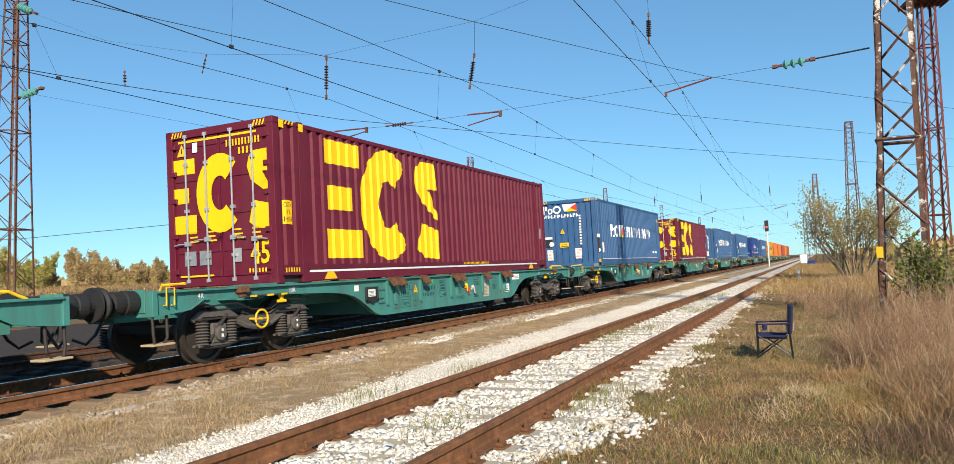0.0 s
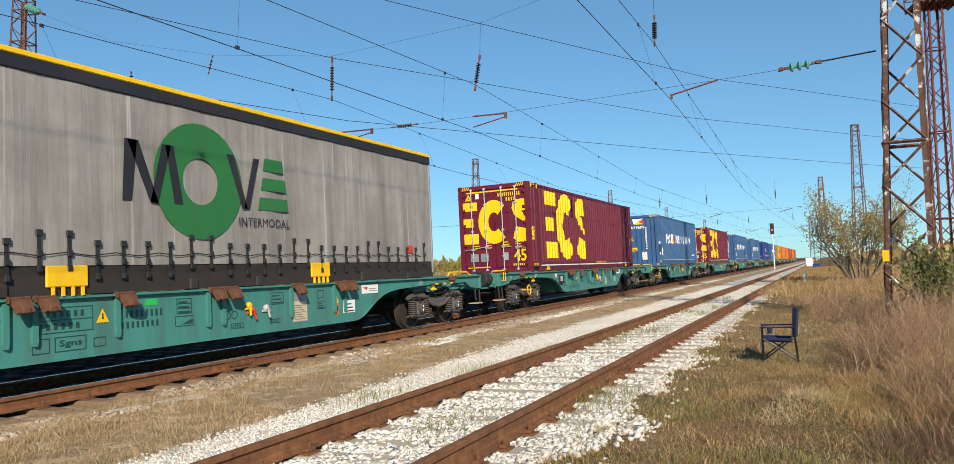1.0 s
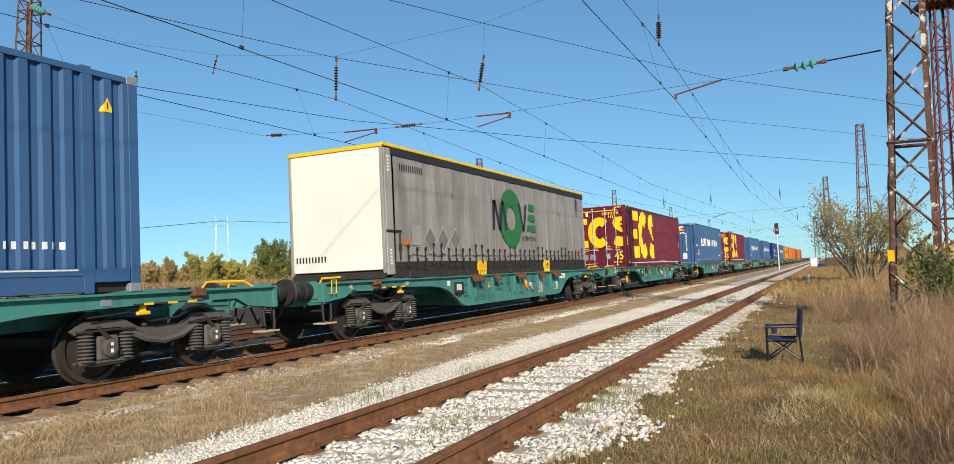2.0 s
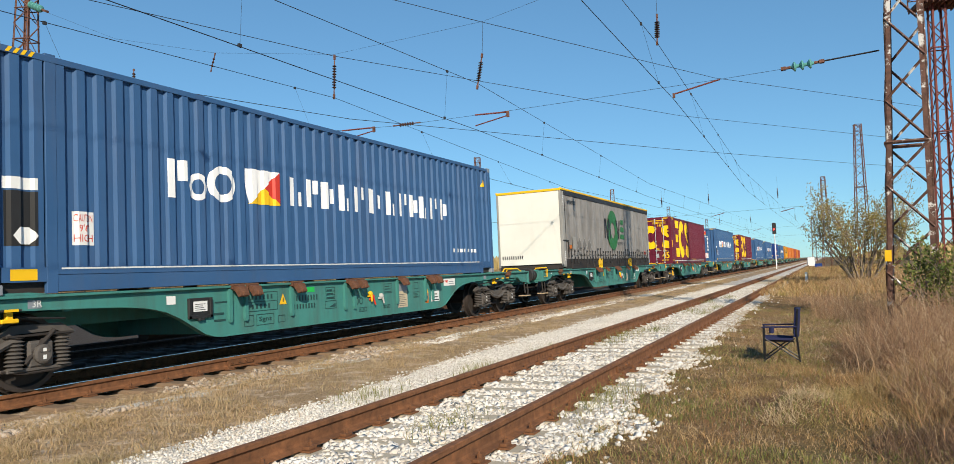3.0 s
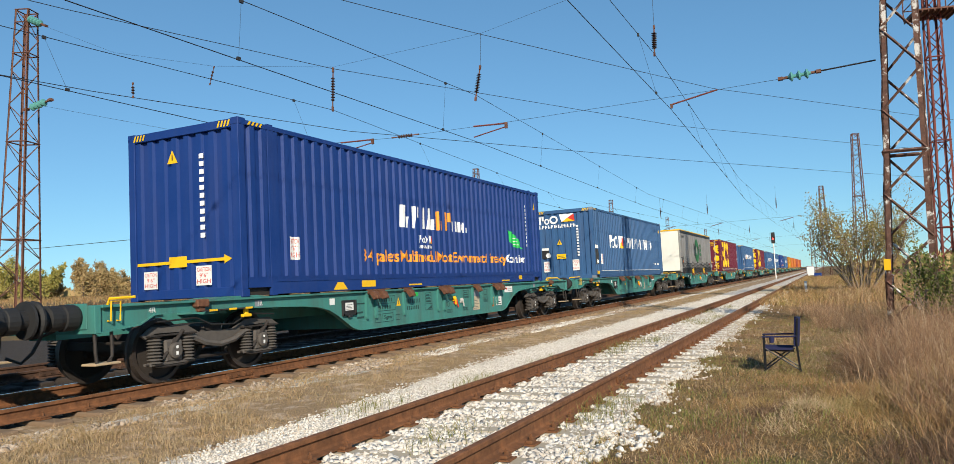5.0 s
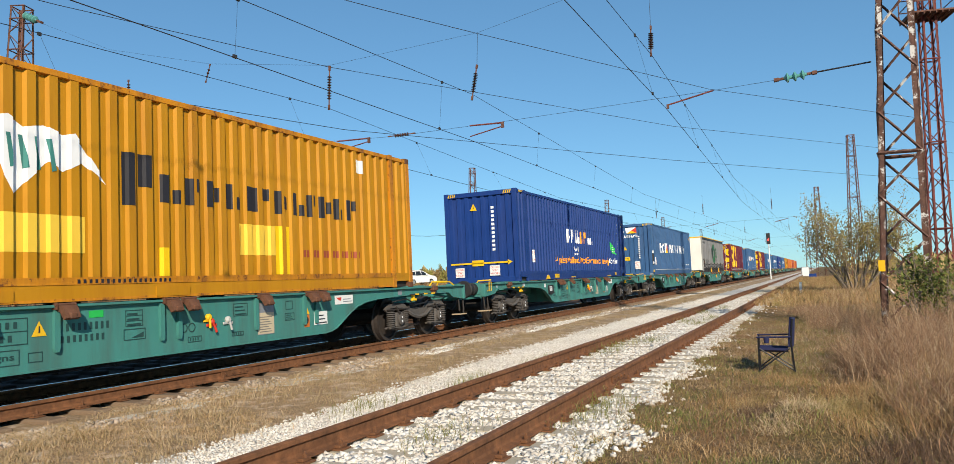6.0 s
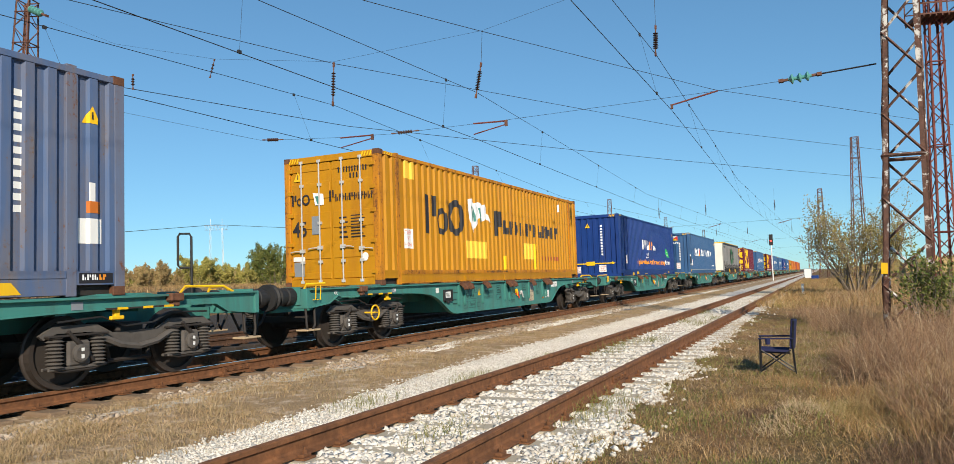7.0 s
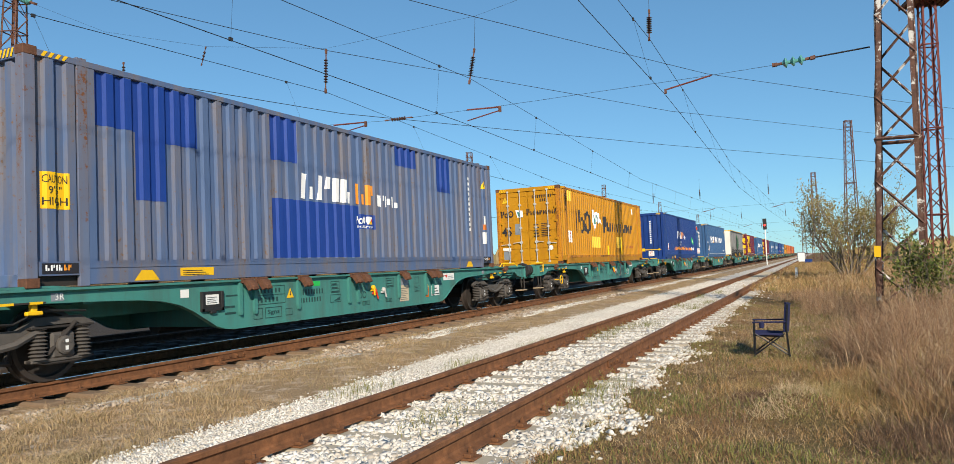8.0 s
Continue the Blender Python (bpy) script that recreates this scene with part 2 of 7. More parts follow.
M["stone_tan"] = leafy("tan_stones", [(0.30, 0.22, 0.15), (0.46, 0.36, 0.27), (0.58, 0.49, 0.40), (0.24, 0.19, 0.15)], 0.9)


def soil():
    """The yard's ground: dark track bed with the train's shade put into its colour, worn grass strip, pale gravel, dry
    verge and field, by their place across the tracks.
    """
    n = Nodes("yard_ground")
    co = n.add("ShaderNodeTexCoord").outputs["Object"]
    sep = n.add("ShaderNodeSeparateXYZ", Vector=co)
    x, y = sep.outputs[0], sep.outputs[1]
    wob = n.noise(0.8, 5, 0.65, co)
    xw = n.math("ADD", x, n.math("MULTIPLY", n.math("SUBTRACT", wob, 0.5), 1.3))
    fine, mid = n.noise(22, 6, 0.7, co), n.noise(3.5, 5, 0.65, co)
    vor = n.add("ShaderNodeTexVoronoi", Vector=co, Scale=26.0)
    stone = n.ramp(vor.outputs["Distance"], 0.1, 0.75, 1.0, 0.35)
    field = n.mix(n.ramp(mid, 0.35, 0.7), (0.175, 0.10, 0.045), (0.31, 0.20, 0.095))
    field = n.mix(n.ramp(n.noise(1.1, 4, 0.6, co), 0.48, 0.62, 0, 0.6), field, (0.13, 0.115, 0.04))
    field = n.mix(n.ramp(fine, 0.4, 0.7, 0, 0.7), field, (0.06, 0.042, 0.022))
    # dark ballast, taken near black to paint in the shade beneath the wagons
    shaded_bed = n.mix(n.ramp(fine, 0.3, 0.7), (0.030, 0.025, 0.022), (0.085, 0.068, 0.055))
    strip = n.mix(n.ramp(mid, 0.50, 0.64), (0.34, 0.235, 0.135), (0.58, 0.45, 0.33))
    strip = n.mix(n.ramp(fine, 0.45, 0.75, 0, 0.5), strip, (0.19, 0.135, 0.075))
    tint = n.mix(n.ramp(fine, 0.3, 0.75), (0.66, 0.60, 0.52), (0.86, 0.83, 0.77))
    white = n.mix(stone, (0.42, 0.37, 0.31), tint)
    edge = n.math("ADD", -4.85, n.math("MULTIPLY", y, -0.075))
    edge = n.math("MAXIMUM", edge, -5.75)
    right = n.math("ADD", n.math("ADD", -1.72, n.ramp(n.noise(1.6, 4, 0.6, co), 0.3, 0.7, -0.45, 0.35)), n.math("MULTIPLY", y, -0.018))
    right = n.math("MAXIMUM", right, -2.35)
    # painted shade runs on behind the train to x = -22
    c = n.mix(n.math("GREATER_THAN", xw, -22.0), field, shaded_bed)
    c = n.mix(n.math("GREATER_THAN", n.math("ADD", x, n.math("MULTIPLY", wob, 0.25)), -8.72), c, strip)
    lane = n.math("MULTIPLY", n.math("GREATER_THAN", xw, -7.75), n.math("LESS_THAN", xw, -7.2))
    c = n.mix(n.math("MULTIPLY", lane, n.ramp(mid, 0.42, 0.52)), c, white)
    c = n.mix(n.math("GREATER_THAN", n.math("SUBTRACT", xw, edge), 0.0), c, white)
    c = n.mix(n.math("GREATER_THAN", n.math("SUBTRACT", xw, right), 0.0), c, field)
    return n.done(c, 0.95, 0, n.math("ADD", fine, stone), 0.7, 0.03, 0.2)


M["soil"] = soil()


# ---- mesh helpers ----
def part(name, bm, material, parent=None, label=""):
    me = bpy.data.meshes.new(name)
    bm.to_mesh(me)
    bm.free()
    me.materials.append(M[material])
    ob = new(name, me)
    ob.parent = parent
    return tagged(ob, label)


def share(ob, parent, m, name=None):
    """Another part on the same mesh."""
    o = new(name or ob.name.split(".")[0], ob.data)
    o.parent = parent
    o.matrix_basis = m
    return o


def thing(name, label, category, group="", kind=""):
    return tagged(new(name), label, category, group, kind)


def box(bm, x0, x1, y0, y1, z0, z1, bevel=0.0):
    v = [bm.verts.new((x, y, z)) for x in (x0, x1) for y in (y0, y1) for z in (z0, z1)]
    fs = [bm.faces.new([v[i] for i in q]) for q in ((0, 1, 3, 2), (4, 6, 7, 5), (0, 4, 5, 1), (2, 3, 7, 6), (0, 2, 6, 4), (1, 5, 7, 3))]
    if bevel:
        es = list({e for f in fs for e in f.edges})
        bmesh.ops.bevel(bm, geom=es, offset=bevel, segments=1, affect="EDGES")
    return bm


def boxed(*a, bevel=0.0):
    return box(bmesh.new(), *a, bevel=bevel)


def tube(bm, pts, r, n=6, r2=None):
    """A round bar through the points."""
    pts = [Vector(p) for p in pts]
    rings = []
    for i, p in enumerate(pts):
        d = (pts[min(i + 1, len(pts) - 1)] - pts[max(i - 1, 0)]).normalized()
        a = d.orthogonal().normalized() if abs(d.z) > 0.9 else d.cross(Vector((0, 0, 1))).normalized()
        b = d.cross(a)
        rr = r if r2 is None else r + (r2 - r) * i / (len(pts) - 1)
        rings.append([bm.verts.new(p + rr * (a * math.cos(2 * math.pi * k / n) + b * math.sin(2 * math.pi * k / n))) for k in range(n)])
    for q, s in zip(rings, rings[1:]):
        for k in range(n):
            bm.faces.new((q[k], q[(k + 1) % n], s[(k + 1) % n], s[k]))
    bm.faces.new(rings[0][::-1])
    bm.faces.new(rings[-1])
    return bm


def lathe(bm, profile, axis="x", n=20, at=(0, 0, 0)):
    """A turned form: (radius, place along the axis) pairs."""
    rings = []
    for r, h in profile:
        ring = []
        for k in range(n):
            a = 2 * math.pi * k / n
            c, s = r * math.cos(a), r * math.sin(a)
            p = {"x": (h, c, s), "y": (c, h, s), "z": (c, s, h)}[axis]
            ring.append(bm.verts.new(Vector(p) + Vector(at)))
        rings.append(ring)
    for q, s in zip(rings, rings[1:]):
        for k in range(n):
            bm.faces.new((q[k], q[(k + 1) % n], s[(k + 1) % n], s[k]))
    bm.faces.new(rings[0])
    bm.faces.new(rings[-1])
    bmesh.ops.recalc_face_normals(bm, faces=bm.faces)
    return bm


def torus(bm, at, R0, r, axis="x", n=20, k=6):
    c = Vector(at)
    pts = []
    for i in range(n + 1):
        a = 2 * math.pi * i / n
        u, v = R0 * math.cos(a), R0 * math.sin(a)
        pts.append(c + Vector({"x": (0, u, v), "y": (u, 0, v), "z": (u, v, 0)}[axis]))
    return tube(bm, pts, r, k)


def plate(bm, outline, x0, x1):
    """A flat plate: outline in (y, z), from x0 to x1."""
    a = [bm.verts.new((x0, y, z)) for y, z in outline]
    b = [bm.verts.new((x1, y, z)) for y, z in outline]
    bm.faces.new(a)
    bm.faces.new(b[::-1])
    for i in range(len(outline)):
        j = (i + 1) % len(outline)
        bm.faces.new((a[j], a[i], b[i], b[j]))
    bmesh.ops.recalc_face_normals(bm, faces=bm.faces)
    return bm


def raw(name, verts, faces, material, parent=None):
    me = bpy.data.meshes.new(name)
    me.from_pydata(verts, [], faces)
    me.materials.append(M[material])
    ob = new(name, me)
    ob.parent = parent
    return ob


# ---- flat shapes for markings: drawn in (u, v), laid on a face by a map ----
def flat_poly(*outlines):
    bm = bmesh.new()
    for o in outlines:
        bm.faces.new([bm.verts.new((u, v, 0)) for u, v in o])
    return bm


def rect(u0, v0, u1, v1):
    return [(u0, v0), (u1, v0), (u1, v1), (u0, v1)]


def arc_band(cx, cy, rx, ry, w, a0, a1, n=28):
    """Faces of a band along an ellipse from angle a0 to a1, in degrees."""
    out = []
    for i in range(n):
        p, q = radians(a0 + (a1 - a0) * i / n), radians(a0 + (a1 - a0) * (i + 1) / n)
        out.append([(cx + rx * math.cos(p), cy + ry * math.sin(p)), (cx + rx * math.cos(q), cy + ry * math.sin(q)),
                    (cx + (rx - w) * math.cos(q), cy + (ry - w) * math.sin(q)), (cx + (rx - w) * math.cos(p), cy + (ry - w) * math.sin(p))])
    return out


def letters(text, height, width=None, bold=False):
    """Built-in lettering as a flat mesh with its lower left corner at the origin."""
    cu = bpy.data.curves.new("lettering", "FONT")
    cu.body, cu.size, cu.resolution_u = text, 1.0, 2
    cu.offset = 0.02 if bold else 0.0
    ob = bpy.data.objects.new("lettering", cu)
    me = bpy.data.meshes.new_from_object(ob)
    bm = bmesh.new()
    bm.from_mesh(me)
    bpy.data.objects.remove(ob)
    bpy.data.meshes.remove(me)
    lo = Vector((min(v.co.x for v in bm.verts), min(v.co.y for v in bm.verts)))
    hi = Vector((max(v.co.x for v in bm.verts), max(v.co.y for v in bm.verts)))
    ky = height / (hi.y - lo.y)
    kx = width / (hi.x - lo.x) if width else ky
    for v in bm.verts:
        v.co = ((v.co.x - lo.x) * kx, (v.co.y - lo.y) * ky, 0)
    return bm


def shift(bm, du, dv):
    for v in bm.verts:
        v.co += Vector((du, dv, 0))
    return bm


PITCH_C, DEEP, FLAT = 0.281, 0.045, 0.395


def wave(y):
    """How far a corrugated wall stands back at y."""
    f = (y / PITCH_C) % 1.0
    if f < FLAT:
        return 0.0
    if f < 0.5:
        return DEEP * (f - FLAT) / (0.5 - FLAT)
    if f < 0.5 + FLAT:
        return DEEP
    return DEEP * (1 - (f - 0.5 - FLAT) / (0.5 - FLAT))


def breaks(y0, y1):
    """The folds of the corrugation between y0 and y1, with both ends."""
    ys = []
    for k in range(math.floor(y0 / PITCH_C), math.ceil(y1 / PITCH_C) + 1):
        for f in (0.0, FLAT, 0.5, 0.5 + FLAT):
            y = (k + f) * PITCH_C
            if y0 + 1e-4 < y < y1 - 1e-4:
                ys.append(y)
    return [y0] + ys + [y1]


def on_side(bm, x=1.24, lift=0.004, wavy=True):
    """Lay a flat shape on the camera-side wall, following its corrugation."""
    if wavy:
        u0, u1 = min(v.co.x for v in bm.verts), max(v.co.x for v in bm.verts)
        for y in breaks(u0, u1)[1:-1]:
            bmesh.ops.bisect_plane(bm, geom=bm.verts[:] + bm.edges[:] + bm.faces[:], plane_co=(y, 0, 0), plane_no=(1, 0, 0))
    for v in bm.verts:
        y, z = v.co.x, v.co.y
        v.co = (x + lift - (wave(y) if wavy else 0), y, z)
    for f in bm.faces:
        f.normal_update()
        if f.normal.x < 0:
            f.normal_flip()
    return bm


def on_end(bm, y=0.0, lift=0.005):
    """Lay a flat shape on the end wall that faces the camera; u runs from its left edge."""
    for v in bm.verts:
        v.co = (v.co.x - 1.25, y - lift, v.co.y)
    for f in bm.faces:
        f.normal_update()
        if f.normal.y > 0:
            f.normal_flip()
    return bm


def word_blocks(u, v, w, h, widths, gap=0.25, lean=0.0):
    """A brand's lettering as a row of plain upright bars and small blocks."""
    tot = sum(widths) + gap * (len(widths) - 1)
    k, out, c = w / tot, [], u
    for i, a in enumerate(widths):
        a, d = a * k, lean * h
        q = lambda x0, y0, x1, y1: [(c + x0 + d * y0 / h, v + y0), (c + x1 + d * y0 / h, v + y0), (c + x1 + d * y1 / h, v + y1), (c + x0 + d * y1 / h, v + y1)]
        lo, hi = ((0.0, 0.5), (0.5, 1.0), (0.22, 0.78))[i % 3]
        if a < 0.5 * k:
            out.append(q(0, 0, a, h))
        else:
            out += [q(0, 0, a * 0.44, h), q(a * 0.62, h * lo, a * 0.92, h * hi)]
        c += a + gap * k
    return out


def mark(name, bm, mat, parent, where, label="", **kw):
    return part(name, where(bm, **kw), mat, parent, label)


# ---- ground and tracks ----
def lie(x, y):
    """Height of the ground."""
    if x < -11.5:
        d = -11.5 - x
        z = -0.30 + min(d, 4) * 0.02 + max(0, min(d - 4, 22)) * 0.066 + max(0, min(d - 26, 110)) * 0.016
    elif x < -8.2:
        z = -0.24
    elif x < -5.4:
        z = -0.24 + 0.06 * math.sin((x + 8.2) / 2.8 * math.pi)
    elif x < -1.9:
        z = -0.215
    else:
        z = -0.215 - 0.06 * min(1, (x + 1.9) / 0.8) + 0.10 * max(0, min(1, (x - 0.5) / 2))
    if abs(x) < 3 and y < 14:
        z += 0.17 * math.exp(-((x + 0.25) / 0.32) ** 2 - ((y - 7.6) / 0.55) ** 2) + 0.16 * math.exp(-((x - 1.5) / 0.9) ** 2 - ((y - 8.3) / 1.3) ** 2)
    near = max(0.0, 1 - abs(y - 15) / 60)
    rough = 0.05 if x > -1.7 or x < -12 else (0.025 if -8.0 < x < -5.6 else 0.008)
    return z + near * rough * (noise.noise((x * 0.9, y * 0.9, 3.1)) + 0.5 * noise.noise((x * 2.7, y * 2.7, 7.7)))


def ground():
    def axis(fine0, fine1, step, far):
        out = list(np.arange(fine0, fine1 + 1e-6, step))
        s, a, b = step, fine0, fine1
        while b < far or a > -far:
            s *= 1.35
            a, b = a - s, b + s
            out = ([a] if a > -far - s else []) + out + ([b] if b < far + s else [])
        return out
    xs, ys = axis(-13, 6, 0.16, 2000), axis(2, 34, 0.25, 2000)
    verts = [(x, y, lie(x, y)) for x in xs for y in ys]
    m = len(ys)
    faces = [(i * m + j, (i + 1) * m + j, (i + 1) * m + j + 1, i * m + j + 1) for i in range(len(xs) - 1) for j in range(m - 1)]
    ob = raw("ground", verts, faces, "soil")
    for p in ob.data.polygons:
        p.use_smooth = True
    tagged(ob, "dry yard ground with pale gravel and worn grass", "ground", kind="structure")


ground()

RAIL = [(-0.075, -0.172), (0.075, -0.172), (0.075, -0.160), (0.018, -0.145), (0.009, -0.125), (0.009, -0.055), (0.036, -0.040), (0.036, -0.008), (0.026, 0.0),
        (-0.026, 0.0), (-0.036, -0.008), (-0.036, -0.040), (-0.009, -0.055), (-0.009, -0.125), (-0.018, -0.145), (-0.075, -0.160)]


def rail_bar(track, material, dx, y0=-40, y1=900):
    bm = bmesh.new()
    a = [bm.verts.new((x, y0, z)) for x, z in RAIL]
    b = [bm.verts.new((x, y1, z)) for x, z in RAIL]
    for i in range(len(RAIL)):
        j = (i + 1) % len(RAIL)
        bm.faces.new((a[i], a[j], b[j], b[i]))
    bm.faces.new(a[::-1])
    bm.faces.new(b)
    r = part("rail", bm, material, track)
    r.matrix_basis = pose(dx, 0, 0)
    return r


def sleeper_mesh():
    bm = bmesh.new()
    box(bm, -1.25, 1.25, -0.13, 0.13, -0.32, -0.187, 0.02)
    return bm


def fastener_mesh(side):
    """Ribbed base plate with clamps and bolts at the rail's foot."""
    bm = bmesh.new()
    box(bm, -0.16, 0.16, -0.075, 0.075, -0.186, -0.173)
    for s in (-1, 1):
        box(bm, s * 0.10 - 0.030, s * 0.10 + 0.030, -0.055, 0.055, -0.174, -0.145, 0.006)
        lathe(bm, [(0.020, -0.15), (0.020, -0.115), (0.008, -0.112), (0.008, -0.095)], "z", 6, (s * 0.105, 0, 0))
    return bm


TIE, TIE0 = 0.53, 2.71      # sleeper spacing and the first sleeper of the siding


def track(name, x, label, rail_mat, pad_mat, first, count, buried, tie="concrete", step=0.62):
    t = thing(name, label, "railway track", kind="structure")
    t.matrix_basis = pose(x, 0, 0)
    rails = [rail_bar(t, rail_mat, s * HALF) for s in (-1, 1)]
    sl = part("sleeper", sleeper_mesh(), tie, t)
    fa = part("rail_fastening", fastener_mesh(1), pad_mat, t)
    for i in range(count):
        y = first + i * step + random.uniform(-0.03, 0.03)
        m = pose(random.uniform(-0.02, 0.02), y, -buried * random.uniform(0.3, 1.0), 0, 0, random.uniform(-0.8, 0.8))
        o = sl if i == 0 else share(sl, t, m)
        o.matrix_basis = m
        for s in (-1, 1):
            m = pose(s * HALF, y, 0)
            if i == 0 and s < 0:
                fa.matrix_basis = m
            else:
                share(fa, t, m)
    for y in (9.4, 34.0):
        bm = bmesh.new()
        for s in (-1, 1):
            box(bm, s * 0.022 - 0.012, s * 0.022 + 0.012, -0.32, 0.32, -0.135, -0.05, 0.004)
        for k in (-0.24, -0.08, 0.08, 0.24):
            lathe(bm, [(0.018, -0.055), (0.018, 0.055)], "x", 6, (0, k, -0.09))
        j = part("fishplate", bm, rail_mat, t)
        j.matrix_basis = pose(HALF, y, 0)
    return t


track("siding_track", XS, "rusty siding rails on sleepers buried in white ballast", "rail_rust", "rail_rust", TIE0, 115, 0.004, "concrete", TIE)
track("main_track", XT, "rusty brown rails of the line under the train", "rail_rust", "rail_rust", 2.2, 110, 0.008, "earthy")
track("far_track", X3, "rusty rails of the line behind the train", "rail_brown", "rail_brown", 4.0, 40, 0.03, "tarred")

# polished running surface of the busy line
for s in (-1, 1):
    o = part("rail_head", boxed(-0.024, 0.024, -40, 900, 0.0, 0.0035), "rail_head")
    o.parent = bpy.data.objects["main_track"]
    o.matrix_basis = pose(s * HALF, 0, 0)


# ---- containers ----
def corner_castings(c, length, mat):
    bm = bmesh.new()
    box(bm, -0.081, 0.081, -0.089, 0.089, 0, 0.118, 0.008)
    lathe(bm, [(0.034, 0.075), (0.034, 0.083)], "x", 10, (0, 0, 0.055))
    first = None
    for x in (-1, 1):
        for y in (0.089, length - 0.089):
            for z in (-0.002, 2.896 - 0.116):
                m = pose(x * 1.171, y, z, 0, 0, 0 if x > 0 else 180)
                first = part("corner_casting", bm, mat, c) if first is None else share(first, c, m)
                first.matrix_basis = m if first.matrix_basis == Matrix() else first.matrix_basis
    return first


def wavy_panel(y0, y1, z0, z1, x):
    bm = bmesh.new()
    rows = [[bm.verts.new((x - wave(y), y, z)) for z in (z0, z1)] for y in breaks(y0, y1)]
    for a, b in zip(rows, rows[1:]):
        bm.faces.new((a[0], b[0], b[1], a[1]))
    return bm


def mirrored(bm):
    for v in bm.verts:
        v.co.x = -v.co.x
    bmesh.ops.reverse_faces(bm, faces=bm.faces)
    return bm


L45 = 13.716


def steel_container(label, mat, doors, post_mat=None, bar_mat="zinc", casting=None, rail_mat=None):
    """A 45-foot high-cube container; its near end faces down the train."""
    c = thing("shipping_container", label, "container", "containers on the train")
    pm, rm = post_mat or mat, rail_mat or mat
    for side in (1, -1):
        for name, y0, y1 in (("side_panel", 0.15, 0.70), ("side_panel", 0.84, 12.88), ("side_panel", 13.02, L45 - 0.15)):
            bm = wavy_panel(y0, y1, 0.30, 2.80, 1.24)
            part(name, bm if side > 0 else mirrored(bm), mat, c)
        for y0, y1 in ((0.70, 0.84), (12.88, 13.02)):
            part("post", boxed(side * 1.19, side * 1.245, y0, y1, 0.0, 2.896, bevel=0.004), pm, c)
        part("bottom_rail", boxed(side * 1.17, side * 1.248, 0.84, 12.88, 0.225, 0.315), rm, c)
        part("bottom_rail", boxed(side * 1.19, side * 1.238, 0.84, 12.88, 0.055, 0.225), mat, c)
        part("bottom_flange", boxed(side * 1.17, side * 1.246, 0.84, 12.88, 0.02, 0.055), rm, c)
        part("bottom_rail", boxed(side * 1.17, side * 1.244, 0.17, 0.70, 0.14, 0.31), mat, c)
        part("bottom_rail", boxed(side * 1.17, side * 1.244, 13.02, L45 - 0.17, 0.14, 0.31), mat, c)
        part("top_rail", boxed(side * 1.19, side * 1.249, 0.17, L45 - 0.17, 2.79, 2.87, bevel=0.005), rm, c)
        for y in (0, L45):
            y0, y1 = (0.002, 0.15) if y == 0 else (L45 - 0.15, L45 - 0.002)
            part("corner_post", boxed(side * 1.10, side * 1.248, y0, y1, 0.11, 2.785, bevel=0.006), pm, c)
    bm = bmesh.new()
    ys = np.linspace(0.1, L45 - 0.1, 60)
    rows = [[bm.verts.new((x, y, 2.86 - (0.02 if i % 2 else 0))) for x in (-1.2, 1.2)] for i, y in enumerate(ys)]
    for a, b in zip(rows, rows[1:]):
        bm.faces.new((a[0], a[1], b[1], b[0]))
    part("roof", bm, mat, c)
    part("floor", boxed(-1.165, 1.165, 0.1, L45 - 0.1, 0.012, 0.17), "grime", c)
    part("end_wall", boxed(-1.10, 1.10, L45 - 0.07, L45 - 0.03, 0.14, 2.8), mat, c)
    part("header", boxed(-1.09, 1.09, 0.004, 0.12, 2.745, 2.885, bevel=0.006), mat, c)
    part("sill", boxed(-1.09, 1.09, 0.004, 0.14, 0.02, 0.17, bevel=0.006), mat, c)
    corner_castings(c, L45, casting or pm)
    if doors:
        for s in (-1, 1):
            x0, x1 = (s * 0.008, s * 1.095) if s > 0 else (-1.095, -0.008)
            bm = boxed(x0, x1, 0.05, 0.09, 0.175, 2.74)
            # pressed door leaf: raised bands with shallow troughs between
            d = part("door", bm, mat, c, "")
            for z0, z1 in ((0.18, 0.32), (0.62, 0.98), (1.28, 1.64), (1.94, 2.30), (2.56, 2.74)):
                part("door_panel", boxed(x0 + 0.03, x1 - 0.03, 0.034, 0.052, z0, z1, bevel=0.008), mat, d)
            for k in (0.30, 0.78):
                xb = s * k
                bm = tube(bmesh.new(), [(xb, 0.0, 0.10), (xb, 0.0, 2.80)], 0.017, 8)
                for z in (0.12, 0.55, 1.40, 2.25, 2.77):
                    box(bm, xb - 0.045, xb + 0.045, -0.012, 0.036, z - 0.03, z + 0.03)
                part("locking_bar", bm, bar_mat, d, "galvanised locking bar")
                zh = 0.86 if k < 0.5 else 0.80
                bm = tube(bmesh.new(), [(xb - 0.02, -0.02, zh), (xb + s * 0.18, -0.03, zh), (xb + s * 0.30, -0.03, zh - 0.02)], 0.013, 6)
                box(bm, xb - 0.05, xb + 0.06, -0.03, 0.03, zh - 0.04, zh + 0.04)
                part("handle", bm, bar_mat, d)
            for z in (0.30, 0.95, 1.60, 2.10, 2.60):
                part("hinge", boxed(s * 1.02, s * 1.16, -0.008, 0.036, z - 0.045, z + 0.045, bevel=0.006), mat, d)
    else:
        bm = bmesh.new()
